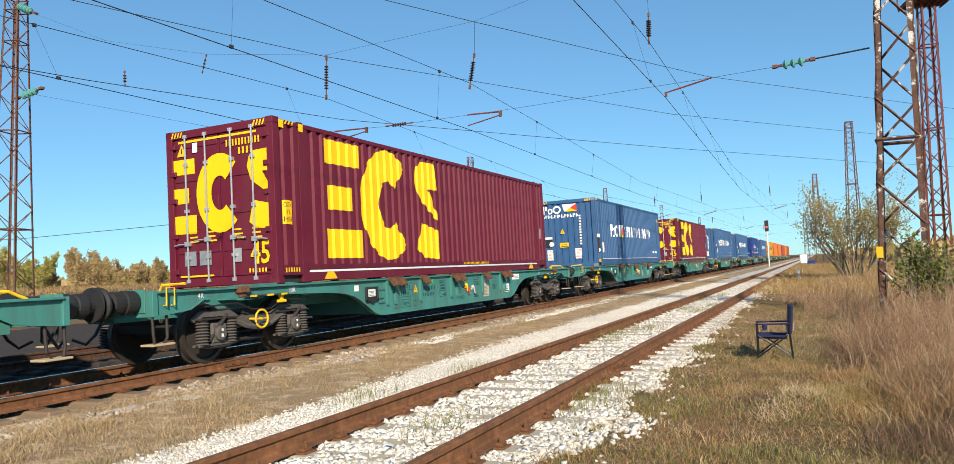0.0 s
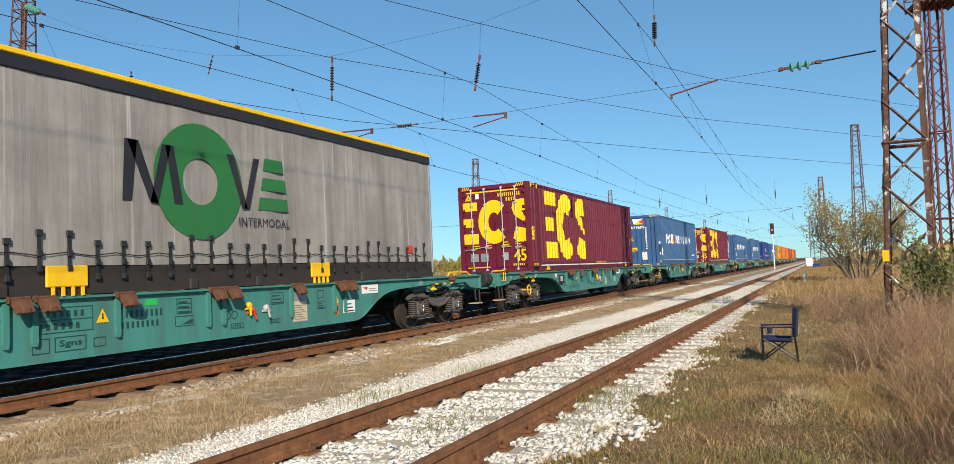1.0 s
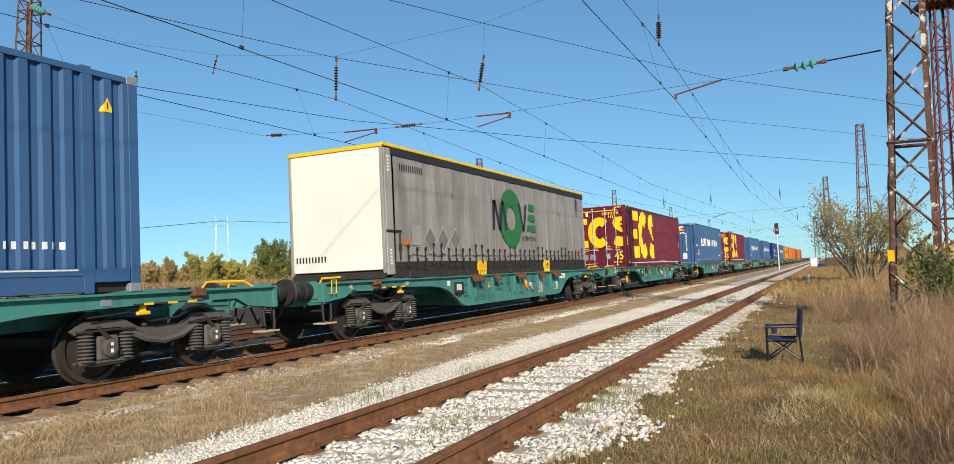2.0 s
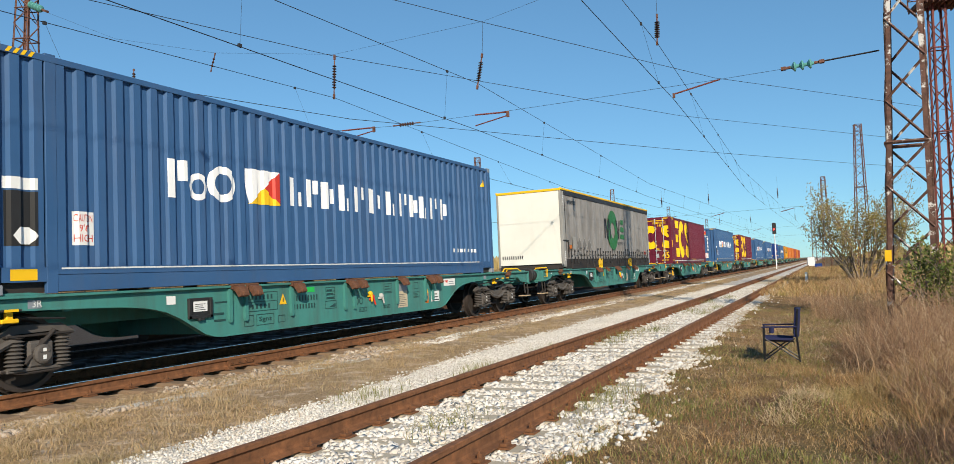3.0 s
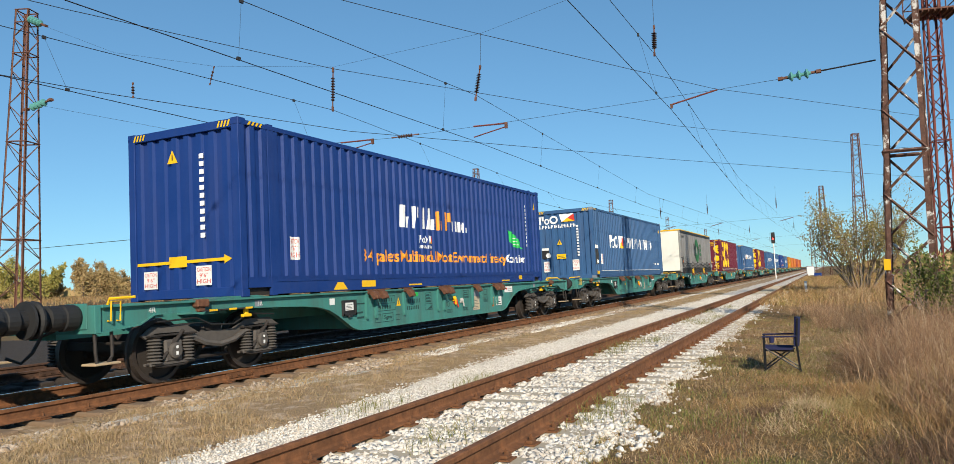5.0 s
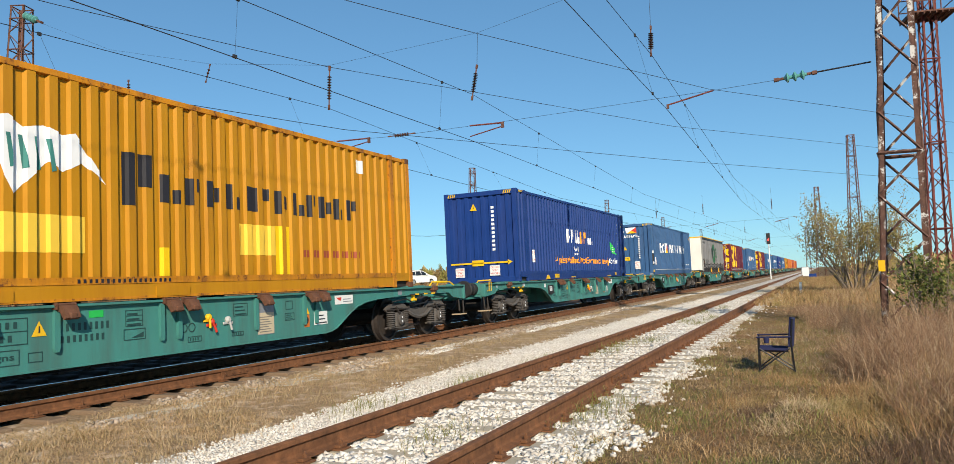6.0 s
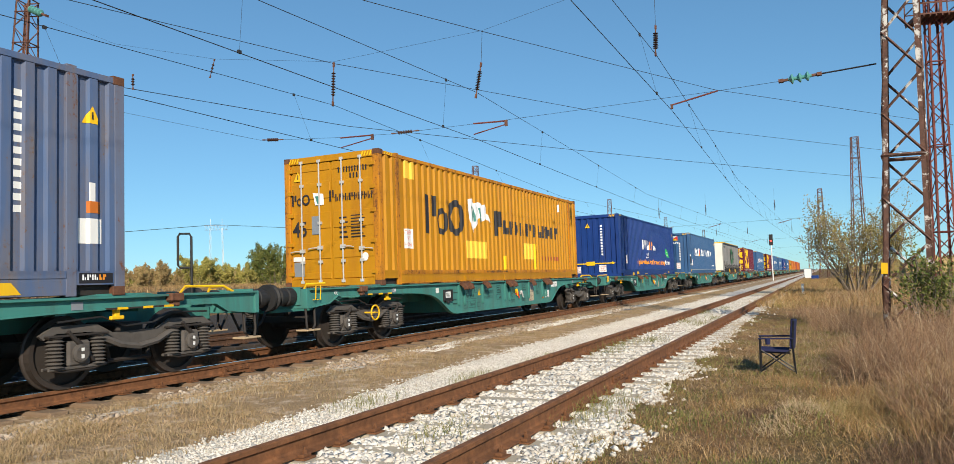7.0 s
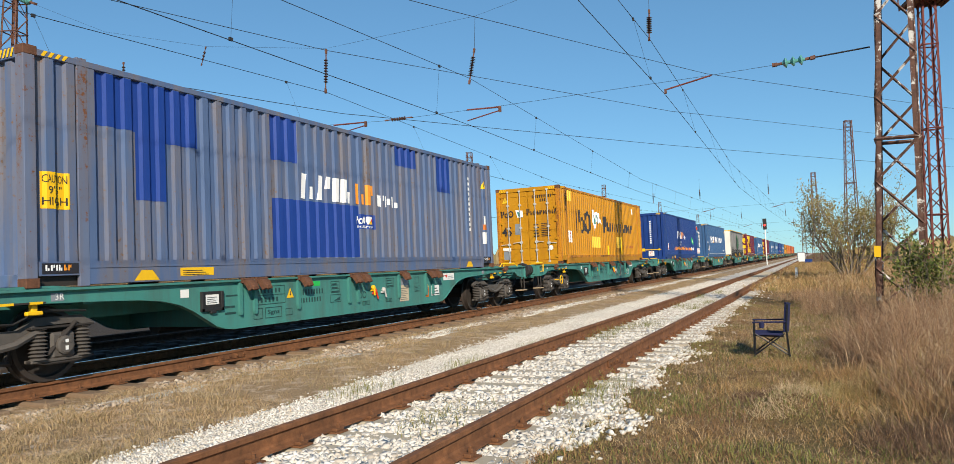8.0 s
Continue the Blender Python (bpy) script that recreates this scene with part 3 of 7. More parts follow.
        rows = [[bm.verts.new((x, 0.035 + wave(x + 1.1), z)) for z in (0.17, 2.745)] for x in [q - 1.1 for q in breaks(0.0, 2.2)]]
        for a, b in zip(rows, rows[1:]):
            bm.faces.new((a[0], b[0], b[1], a[1]))
        part("end_panel", bm, mat, c)
    hazard(c)
    return c


def hazard(c):
    """Yellow-black height warning stripes at the upper corners."""
    for u0 in (0.14, 2.06):
        b = [[(u0 + i * 0.07, 2.765), (u0 + 0.035 + i * 0.07, 2.765), (u0 + 0.075 + i * 0.07, 2.865), (u0 + 0.04 + i * 0.07, 2.865)] for i in range(4)]
        mark("warning_stripe", flat_poly(*b), "bright_yellow", c, on_end, y=0.0)
    b = [[(0.22 + i * 0.09, 2.80), (0.265 + i * 0.09, 2.80), (0.31 + i * 0.09, 2.865), (0.265 + i * 0.09, 2.865)] for i in range(4)]
    mark("warning_stripe", flat_poly(*b), "bright_yellow", c, on_side, x=1.2495, lift=0.003, wavy=False)


def caution(c, y, z, w, h, mat="label_white", ink="red", end=None):
    """A height warning plate with three lines of lettering."""
    put, kw = (on_end, {"y": end}) if end is not None else (on_side, {})
    mark("warning_label", flat_poly(rect(y, z, y + w, z + h)), mat, c, put, "height warning label", **kw)
    kw["lift"] = 0.008
    for i, t in enumerate(("CAUTION", "9'6\"", "HIGH")):
        hh = h * 0.22
        ww = w * (0.86 if i != 1 else 0.55)
        mark("lettering", shift(letters(t, hh, ww), y + (w - ww) / 2, z + h * (0.70 - 0.30 * i)), ink, c, put, **kw)


def triangle(c, u, v, s, put, **kw):
    mark("warning_triangle", flat_poly([(u, v), (u + s, v), (u + s / 2, v + s * 0.95)]), "bright_yellow", c, put, **kw)
    kw["lift"] = kw.get("lift", 0.005) + 0.003
    mark("warning_sign", flat_poly([(u + s * 0.44, v + s * 0.22), (u + s * 0.56, v + s * 0.22), (u + s * 0.54, v + s * 0.62), (u + s * 0.46, v + s * 0.62)]), "logo_dark", c, put, **kw)


def bars(c, u, v, w, h, rows, mat, put, vertical=False, **kw):
    """Unreadable or private writing as plain bars."""
    out = []
    for i in range(rows):
        if vertical:
            out.append(rect(u + i * w / rows, v, u + (i + 0.35) * w / rows, v + h))
        else:
            out.append(rect(u, v + i * h / rows, u + w * (1 - 0.13 * ((i * 7) % 3)), v + (i + 0.34) * h / rows))
    mark("marking", flat_poly(*out), mat, c, put, **kw)


def number_row(c, u, v, w, h, n, mat, put, vertical=False, **kw):
    """A registration number as a row of plain blocks."""
    out = []
    for i in range(n):
        if vertical:
            out.append(rect(u, v + i * h / n, u + w, v + (i + 0.60) * h / n))
        else:
            out.append(rect(u + i * w / n, v, u + (i + 0.48) * w / n, v + h))
    mark("registration_mark", flat_poly(*out), mat, c, put, **kw)


def emblem_on(c, u, v, k, put, mats=("logo_yellow",) * 3, ku=1.0, cut=9.0, **kw):
    """Three bars, an open ring and two stacked wedges: the operator's emblem, k high."""
    f = lambda o: [[(u + a * k * ku, v + b * k) for a, b in q] for q in o]
    mark("logo_bar", flat_poly(*f([rect(0.0, 0.80, 0.50, 1.0)])), mats[0], c, put, **kw)
    mark("logo_bar", flat_poly(*f([rect(0.04, 0.42, 0.37, 0.62)])), mats[0], c, put, **kw)
    mark("logo_bar", flat_poly(*f([rect(0.0, 0.02, 0.51, 0.26)])), mats[0], c, put, **kw)
    mark("logo_ring", flat_poly(*f(arc_band(0.97, 0.51, 0.45, 0.51, 0.29, 46, 314))), mats[1], c, put, **kw)
    up = [[(1.62 + 0.01 * 0, 0.99), (1.90, 1.0), (1.94, 0.72), (1.76, 0.72), (1.93, 0.47), (1.93, 0.40), (1.72, 0.52), (1.55, 0.63), (1.49, 0.80), (1.53, 0.93)][::-1],
          [(1.50, 0.10), (1.62, 0.02), (1.93, 0.0), (1.93, 0.30), (1.58, 0.37)]]
    mark("logo_wedge", flat_poly(*f(up)), mats[2], c, put, **kw)


def burgundy_container():
    c = steel_container("burgundy corrugated high-cube container with large yellow emblem, on a wagon", "maroon", True)
    emblem_on(c, 1.46, 0.38, 2.33, on_side)
    emblem_on(c, 0.05, 0.96, 1.40, on_end, ku=0.88, y=0.034)
    caution(c, 0.24, 1.03, 0.26, 0.42, "logo_yellow", "maroon")
    mark("line", flat_poly(rect(0.28, 2.66, 2.12, 2.70)), "logo_yellow", c, on_end, "yellow line along the door top", y=0.034)
    mark("line", flat_poly(rect(0.24, 0.195, 1.05, 0.225)), "logo_yellow", c, on_end, y=0.034)
    mark("lettering", shift(letters("45", 0.40, 0.42, True), 1.90, 0.36), "logo_yellow", c, on_end, "yellow size figure", y=0.034)
    number_row(c, 1.42, 2.48, 0.80, 0.12, 11, "logo_yellow", on_end, y=0.034)
    number_row(c, 1.70, 2.32, 0.36, 0.12, 4, "logo_yellow", on_end, y=0.034)
    number_row(c, 1.86, 0.22, 0.42, 0.07, 6, "logo_yellow", on_end, y=0.034)
    for u in (0.5, 0.92, 1.55, 1.95):
        bars(c, u, 0.82, 0.22, 0.24, 3, "logo_yellow", on_end, y=0.034)
    triangle(c, 0.24, 2.42, 0.24, on_end, y=0.034)
    for u in (0.36, 0.72):
        mark("data_plate", flat_poly(rect(u, 0.40, u + 0.28, 0.66)), "label_grey", c, on_end, "dark data plate", y=0.034)
    mark("data_plate", flat_poly(rect(1.52, 0.42, 1.70, 0.66)), "zinc", c, on_end, y=0.034)
    mark("label_sticker", flat_poly(rect(0.62, 2.46, 0.74, 2.64)), "label_white", c, on_end, y=0.034)
    mark("line", flat_poly(rect(0.88, 0.175, 12.8, 0.215)), "label_white", c, on_side, "white line along the bottom rail", x=1.238, wavy=False)
    number_row(c, 7.3, 0.235, 1.6, 0.06, 20, "logo_yellow", on_side, x=1.248, wavy=False)
    for y in (1.3, 12.0):
        mark("lifting_mark", flat_poly([(y, 0.04), (y + 0.42, 0.04), (y + 0.30, 0.18), (y + 0.12, 0.18)]), "bright_yellow", c, on_side, x=1.246, wavy=False)
    for y in (0.70, 0.16):
        mark("post_mark", flat_poly(rect(y, 2.72, y + 0.13, 2.86)), "logo_yellow", c, on_side, x=1.2495, wavy=False)
    number_row(c, 0.22, 0.19, 0.42, 0.08, 6, "logo_yellow", on_side, x=1.244, wavy=False)
    mark("data_plate", flat_poly(rect(13.2, 1.0, 13.36, 1.35)), "label_grey", c, on_side)
    return c


def flag(c, u, v, w, h, put, **kw):
    """The operator's flag as four coloured triangles."""
    p, q = (u + w * 0.55, v + h * 0.48), {"a": (u, v + h), "b": (u + w, v + h), "c": (u + w * 1.05, v), "d": (u + w * 0.12, v)}
    for k, l, m in (("d", "a", "sky_blue"), ("a", "b", "logo_white"), ("b", "c", "red"), ("c", "d", "bright_yellow")):
        mark("flag_quarter", flat_poly([q[k], q[l], p]), m, c, put, **kw)
    kw["lift"] = kw.get("lift", 0.004) + 0.002
    mark("flag_edge", flat_poly([(u, v + h), (u + w * 0.55, v + h * 0.48), (u + w * 0.16, v), (u + w * 0.08, v + h * 0.3)]), "logo_white", c, put, **kw)


WORD = [0.8, 0.8, 0.9, 0.9, 0.9, 1.2, 1.0, 0.8, 0.8, 0.8, 0.9, 0.8]


def ferry_marks(c, u, v, h, k, put, letter="logo_white", **kw):
    mark("logo_block", flat_poly(rect(u, v, u + 0.15 * k, v + h), rect(u + 0.21 * k, v + h * 0.46, u + 0.36 * k, v + h)), letter, c, put, **kw)
    mark("logo_ring", flat_poly(*arc_band(u + 0.58 * k, v + h * 0.35, 0.19 * k, h * 0.36, 0.09 * k, 0, 360)), letter, c, put, **kw)
    mark("logo_ring", flat_poly(*arc_band(u + 1.08 * k, v + h * 0.5, 0.30 * k, h * 0.5, 0.12 * k, 0, 360)), letter, c, put, **kw)
    return u + 1.45 * k


def blue_container():
    c = steel_container("mid-blue corrugated container with white and flag-coloured emblem, on a wagon", "sky_blue", False, casting="label_grey")
    u = ferry_marks(c, 2.52, 1.28, 0.56, 0.98, on_side)
    flag(c, 4.05, 1.30, 0.84, 0.57, on_side)
    mark("logo_block", flat_poly(*word_blocks(5.15, 1.33, 5.9, 0.50, WORD)), "logo_white", c, on_side)
    e = {"y": 0.035}
    ferry_marks(c, 0.18, 2.32, 0.34, 0.60, on_end, **e)
    flag(c, 1.08, 2.38, 0.62, 0.32, on_end, **e)
    mark("logo_block", flat_poly(*word_blocks(0.18, 2.14, 1.58, 0.14, WORD)), "logo_white", c, on_end, **e)
    number_row(c, 1.78, 0.95, 0.09, 1.30, 11, "logo_white", on_end, True, **e)
    triangle(c, 0.92, 1.45, 0.22, on_end, **e)
    mark("size_plate", flat_poly(rect(0.88, 0.86, 1.28, 1.06)), "bright_yellow", c, on_end, "yellow height plate", **e)
    bars(c, 0.93, 0.89, 0.30, 0.14, 2, "logo_dark", on_end, y=0.035, lift=0.008)
    mark("label_panel", flat_poly(rect(0.24, 0.90, 0.56, 1.24)), "black", c, on_end, **e)
    mark("label_panel", flat_poly(rect(0.24, 1.24, 0.56, 1.34)), "label_white", c, on_end, **e)
    mark("label_spot", flat_poly([(0.40, 1.02), (0.46, 0.93), (0.58, 0.93), (0.64, 1.02), (0.58, 1.12), (0.46, 1.12)]), "label_white", c, on_end, y=0.035, lift=0.009)
    caution(c, 0.30, 0.34, 0.26, 0.44, end=0.035)
    caution(c, 1.55, 0.36, 0.28, 0.44, end=0.035)
    caution(c, 1.06, 0.58, 0.30, 0.42)
    mark("label_panel", flat_poly(rect(0.22, 0.56, 0.60, 1.20)), "black", c, on_side)
    mark("label_panel", flat_poly(rect(0.20, 1.22, 0.60, 1.36)), "label_white", c, on_side)
    mark("label_spot", flat_poly([(0.30, 0.68), (0.38, 0.58), (0.52, 0.58), (0.60, 0.68), (0.52, 0.78), (0.38, 0.78)]), "label_white", c, on_side, lift=0.008)
    mark("size_plate", flat_poly(rect(0.26, 0.16, 0.58, 0.29)), "bright_yellow", c, on_side, x=1.244, wavy=False)
    mark("line", flat_poly(rect(0.88, 0.285, 12.8, 0.305)), "label_white", c, on_side, x=1.248, wavy=False)
    number_row(c, 11.3, 0.55, 1.4, 0.09, 12, "label_white", on_side)
    triangle(c, 13.15, 2.35, 0.2, on_side)
    return c


def unit_marks(c, u, on):
    mark("logo_block", flat_poly(*word_blocks(u, 1.35, 1.55, 0.50, [1.0, 1.0, 0.4, 0.9], lean=0.10)), "logo_white", c, on_side)
    mark("logo_block", flat_poly(*word_blocks(u + 1.66, 1.35, 0.78, 0.46, [1.0, 1.0])), "logo_orange", c, on_side)
    mark("logo_block", flat_poly(*word_blocks(u + 2.54, 1.35, 0.78, 0.26, [0.25, 0.9, 0.9, 1.3])), "logo_white", c, on_side)


def navy_container():
    c = steel_container("deep-blue corrugated container with orange slogan and green leaf, on a wagon", "navy", False)
    unit_marks(c, 4.95, on_side)
    ferry_marks(c, 5.78, 1.02, 0.18, 0.28, on_side)
    flag(c, 6.18, 1.02, 0.22, 0.18, on_side)
    mark("logo_block", flat_poly(*word_blocks(5.78, 0.90, 0.62, 0.07, WORD)), "logo_white", c, on_side)
    mark("lettering", shift(letters("34 pallets Multimodal Most Environmental Friendly", 0.34, 7.30, True), 3.48, 0.50), "logo_orange", c, on_side, "orange slogan lettering")
    mark("lettering", shift(letters("Container", 0.26, 1.45, True), 10.9, 0.58), "logo_white", c, on_side)
    leaf = [(11.0, 1.55), (11.35, 1.50), (11.85, 1.30), (12.0, 1.10), (12.2, 0.98), (11.95, 1.04), (11.6, 1.02), (11.25, 1.16), (11.1, 1.32)]
    mark("leaf_emblem", flat_poly(leaf), "leaf_green", c, on_side, "bright green leaf emblem")
    for i in range(3):
        bars(c, 11.3 + i * 0.06, 1.30 - i * 0.09, 0.42, 0.05, 1, "label_white", on_side, lift=0.009)
    number_row(c, 12.55, 1.1, 0.07, 1.35, 11, "label_white", on_side, True)
    triangle(c, 13.2, 2.3, 0.22, on_side)
    e = {"y": 0.035}
    triangle(c, 0.90, 2.30, 0.24, on_end, **e)
    number_row(c, 1.62, 1.0, 0.10, 1.45, 11, "logo_white", on_end, True, **e)
    mark("arrow", flat_poly(rect(0.15, 0.60, 2.15, 0.65), [(2.12, 0.55), (2.28, 0.625), (2.12, 0.70)], rect(0.9, 0.54, 1.3, 0.72)), "bright_yellow", c, on_end, "yellow width arrow", **e)
    caution(c, 0.30, 0.20, 0.32, 0.30, end=0.035)
    caution(c, 1.50, 0.22, 0.34, 0.32, end=0.035)
    caution(c, 1.2, 0.60, 0.26, 0.4)
    mark("lifting_mark", flat_poly([(2.4, 0.04), (2.85, 0.04), (2.72, 0.18), (2.53, 0.18)]), "bright_yellow", c, on_side, x=1.246, wavy=False)
    mark("size_plate", flat_poly(rect(3.35, 0.07, 3.85, 0.2)), "bright_yellow", c, on_side, x=1.238, wavy=False)
    for y in (5.2, 10.4):
        part("grapple_pocket", boxed(1.236, 1.252, y, y + 0.55, 0.06, 0.09), "bright_yellow", c)
    mark("size_plate", flat_poly(rect(11.7, 0.09, 11.95, 0.2)), "bright_yellow", c, on_side, x=1.238, wavy=False)
    return c


def worn_container():
    c = steel_container("weathered pale-blue container with fresh blue patches, on a wagon", "faded", False, post_mat="rusty_post", casting="bracket")
    for y0, z0, y1, z1 in ((0.95, 2.08, 1.60, 2.78), (1.60, 1.14, 2.10, 2.78), (2.10, 1.98, 2.72, 2.78), (4.32, 2.02, 5.05, 2.79), (8.45, 2.36, 9.45, 2.79), (10.4, 1.92, 11.2, 2.79), (4.37, 0.33, 7.0, 1.36)):
        mark("paint_patch", flat_poly(rect(y0, z0, y1, z1)), "patch", c, on_side, "fresh blue paint patch", lift=0.003)
    f = lambda **k: k
    mark("logo_block", flat_poly(*word_blocks(5.10, 1.40, 1.62, 0.46, [1.0, 1.0, 0.4, 0.9], lean=0.10)), "logo_white", c, on_side, lift=0.007)
    mark("logo_block", flat_poly(*word_blocks(6.86, 1.40, 0.72, 0.42, [1.0, 1.0])), "logo_orange", c, on_side, lift=0.007)
    mark("logo_block", flat_poly(*word_blocks(7.66, 1.40, 0.85, 0.24, [0.25, 0.9, 0.9, 1.3])), "logo_white", c, on_side)
    mark("label_panel", flat_poly(rect(6.82, 0.90, 7.58, 1.20)), "patch", c, on_side)
    ferry_marks(c, 6.88, 1.0, 0.16, 0.26, on_side, lift=0.008)
    flag(c, 7.26, 1.0, 0.2, 0.16, on_side, lift=0.008)
    mark("logo_block", flat_poly(*word_blocks(6.88, 0.92, 0.62, 0.05, WORD)), "logo_white", c, on_side, lift=0.008)
    caution(c, 0.22, 0.95, 0.36, 0.45, "bright_yellow", "logo_dark")
    number_row(c, 12.25, 1.0, 0.09, 1.5, 11, "label_white", on_side, True)
    triangle(c, 13.12, 2.2, 0.24, on_side)
    bars(c, 13.2, 1.2, 0.08, 0.7, 1, "label_white", on_side)
    mark("size_plate", flat_poly(rect(13.18, 1.05, 13.38, 1.2)), "orange", c, on_side)
    mark("label_spot", flat_poly(rect(13.05, 0.66, 13.4, 0.98)), "label_white", c, on_side)
    for y in (0.20, 13.05):
        mark("logo_panel", flat_poly(rect(y, 0.16, y + 0.48, 0.29)), "logo_dark", c, on_side, x=1.244, wavy=False)
        mark("logo_block", flat_poly(*word_blocks(y + 0.04, 0.20, 0.22, 0.07, [1, 1, 0.4, 0.9])), "logo_white", c, on_side, x=1.244, lift=0.008, wavy=False)
        mark("logo_block", flat_poly(*word_blocks(y + 0.28, 0.20, 0.10, 0.07, [1, 1])), "logo_orange", c, on_side, x=1.244, lift=0.008, wavy=False)
    for y in (1.5, 11.9):
        mark("lifting_mark", flat_poly([(y, 0.04), (y + 0.42, 0.04), (y + 0.30, 0.18), (y + 0.12, 0.18)]), "bright_yellow", c, on_side, x=1.246, wavy=False)
    mark("size_plate", flat_poly(rect(2.3, 0.08, 2.95, 0.2)), "bright_yellow", c, on_side, x=1.238, wavy=False)
    bars(c, 2.35, 0.09, 0.5, 0.09, 3, "logo_dark", on_side, x=1.238, lift=0.008, wavy=False)
    for y in (5.0, 10.2):
        part("grapple_pocket", boxed(1.236, 1.254, y, y + 0.8, 0.05, 0.16), "faded", c)
    return c


def yellow_container():
    c = steel_container("rust-streaked yellow corrugated container with dark lettering blocks, on a wagon", "yellow", True, post_mat="yellow_rust", bar_mat="frame_pale", casting="bracket", rail_mat="yellow_rust")
    # dark emblem, white banner, dark word
    k = 1.5
    ferry_marks(c, 2.0, 1.18, 0.92, k, on_side, "logo_dark")
    ban = [(4.38, 2.18), (4.55, 2.22), (4.75, 2.10), (5.0, 2.16), (5.25, 2.08), (5.4, 2.12), (5.86, 1.52), (5.5, 1.76), (5.25, 1.62), (5.05, 1.72), (4.80, 1.48), (4.62, 1.28), (4.5, 1.5)]
    mark("banner_emblem", flat_poly(ban), "logo_white", c, on_side, "white banner emblem")
    for i in range(4):
        u = 4.52 + i * 0.17
        mark("banner_stripe", flat_poly([(u, 2.0), (u + 0.05, 2.0), (u + 0.11, 1.62), (u + 0.05, 1.60)]), "teal", c, on_side, lift=0.008)
    mark("logo_block", flat_poly(rect(6.1, 1.28, 6.28, 2.0), rect(6.36, 1.55, 6.56, 2.0)), "logo_dark", c, on_side)
    mark("logo_block", flat_poly(*word_blocks(6.72, 1.36, 4.85, 0.40, [0.9, 0.7, 0.7, 0.9, 1.4, 0.9, 0.8, 0.6, 0.9, 0.7, 0.8], gap=0.22)), "logo_dark", c, on_side)
    for y0, z0, y1, z1 in ((4.2, 0.62, 5.55, 1.08), (8.25, 0.64, 9.1, 1.14), (1.1, 2.38, 1.5, 2.78)):
        mark("paint_patch", flat_poly(rect(y0, z0, y1, z1)), "pale_yellow", c, on_side, "paler yellow paint patch", lift=0.003)
    for y0 in (6.7, 9.15, 9.38):
        mark("paint_stripe", flat_poly(rect(y0, 0.32, y0 + 0.14, 0.72 if y0 < 7 else 1.15)), "logo_yellow", c, on_side, lift=0.004)
    number_row(c, 9.85, 0.62, 1.9, 0.13, 13, "brick", on_side)
    caution(c, 1.06, 0.80, 0.34, 0.44)
    mark("label_sticker", flat_poly(rect(11.6, 2.35, 11.85, 2.62)), "label_white", c, on_side)
    number_row(c, 5.4, 0.24, 1.5, 0.05, 18, "logo_dark", on_side, x=1.248, wavy=False)
    for y in (4.0, 6.6):
        part("grapple_pocket", boxed(1.236, 1.254, y, y + 0.6, 0.04, 0.17), "yellow", c)
    e = {"y": 0.034}
    mark("lettering", shift(letters("45", 0.34, 0.38, True), 0.20, 1.12), "logo_dark", c, on_end, "dark size figure", **e)
    ferry_marks(c, 0.18, 1.82, 0.24, 0.36, on_end, "logo_dark", **e)
    mark("banner_emblem", flat_poly([(0.76, 2.08), (1.04, 2.04), (1.06, 1.80), (0.82, 1.80)]), "logo_white", c, on_end, **e)
    mark("banner_stripe", flat_poly([(0.82, 2.0), (0.90, 2.0), (0.95, 1.82), (0.88, 1.82)]), "teal", c, on_end, y=0.034, lift=0.008)
    mark("logo_block", flat_poly(rect(1.20, 1.86, 1.25, 2.10), rect(1.28, 1.95, 1.32, 2.10)), "logo_dark", c, on_end, **e)
    mark("logo_block", flat_poly(*word_blocks(1.36, 1.86, 0.98, 0.15, [0.9, 0.7, 0.7, 0.9, 1.4, 0.9, 0.8, 0.6, 0.9, 0.7, 0.8])), "logo_dark", c, on_end, **e)
    number_row(c, 1.44, 2.48, 0.78, 0.11, 11, "logo_dark", on_end, **e)
    number_row(c, 1.74, 2.34, 0.34, 0.10, 4, "logo_dark", on_end, **e)
    triangle(c, 0.24, 2.36, 0.24, on_end, **e)
    bars(c, 1.75, 1.05, 0.36, 0.52, 8, "logo_dark", on_end, **e)
    bars(c, 1.45, 1.05, 0.22, 0.52, 5, "logo_dark", on_end, **e)
    mark("data_plate", flat_poly(rect(0.72, 1.16, 0.92, 1.56)), "label_grey", c, on_end, **e)
    mark("data_plate", flat_poly(rect(0.22, 0.24, 0.50, 0.56)), "label_grey", c, on_end, **e)
    mark("label_sticker", flat_poly(rect(0.20, 0.58, 0.52, 0.68)), "label_white", c, on_end, **e)
    mark("label_sticker", flat_poly([(2.1 + 0.08 * math.cos(a / 2), 0.62 + 0.09 * math.sin(a / 2)) for a in range(12)]), "label_white", c, on_end, **e)
    return c


def plain_container(mat, word):
    c = steel_container(word + " corrugated container far up the train", mat, False)
    return c


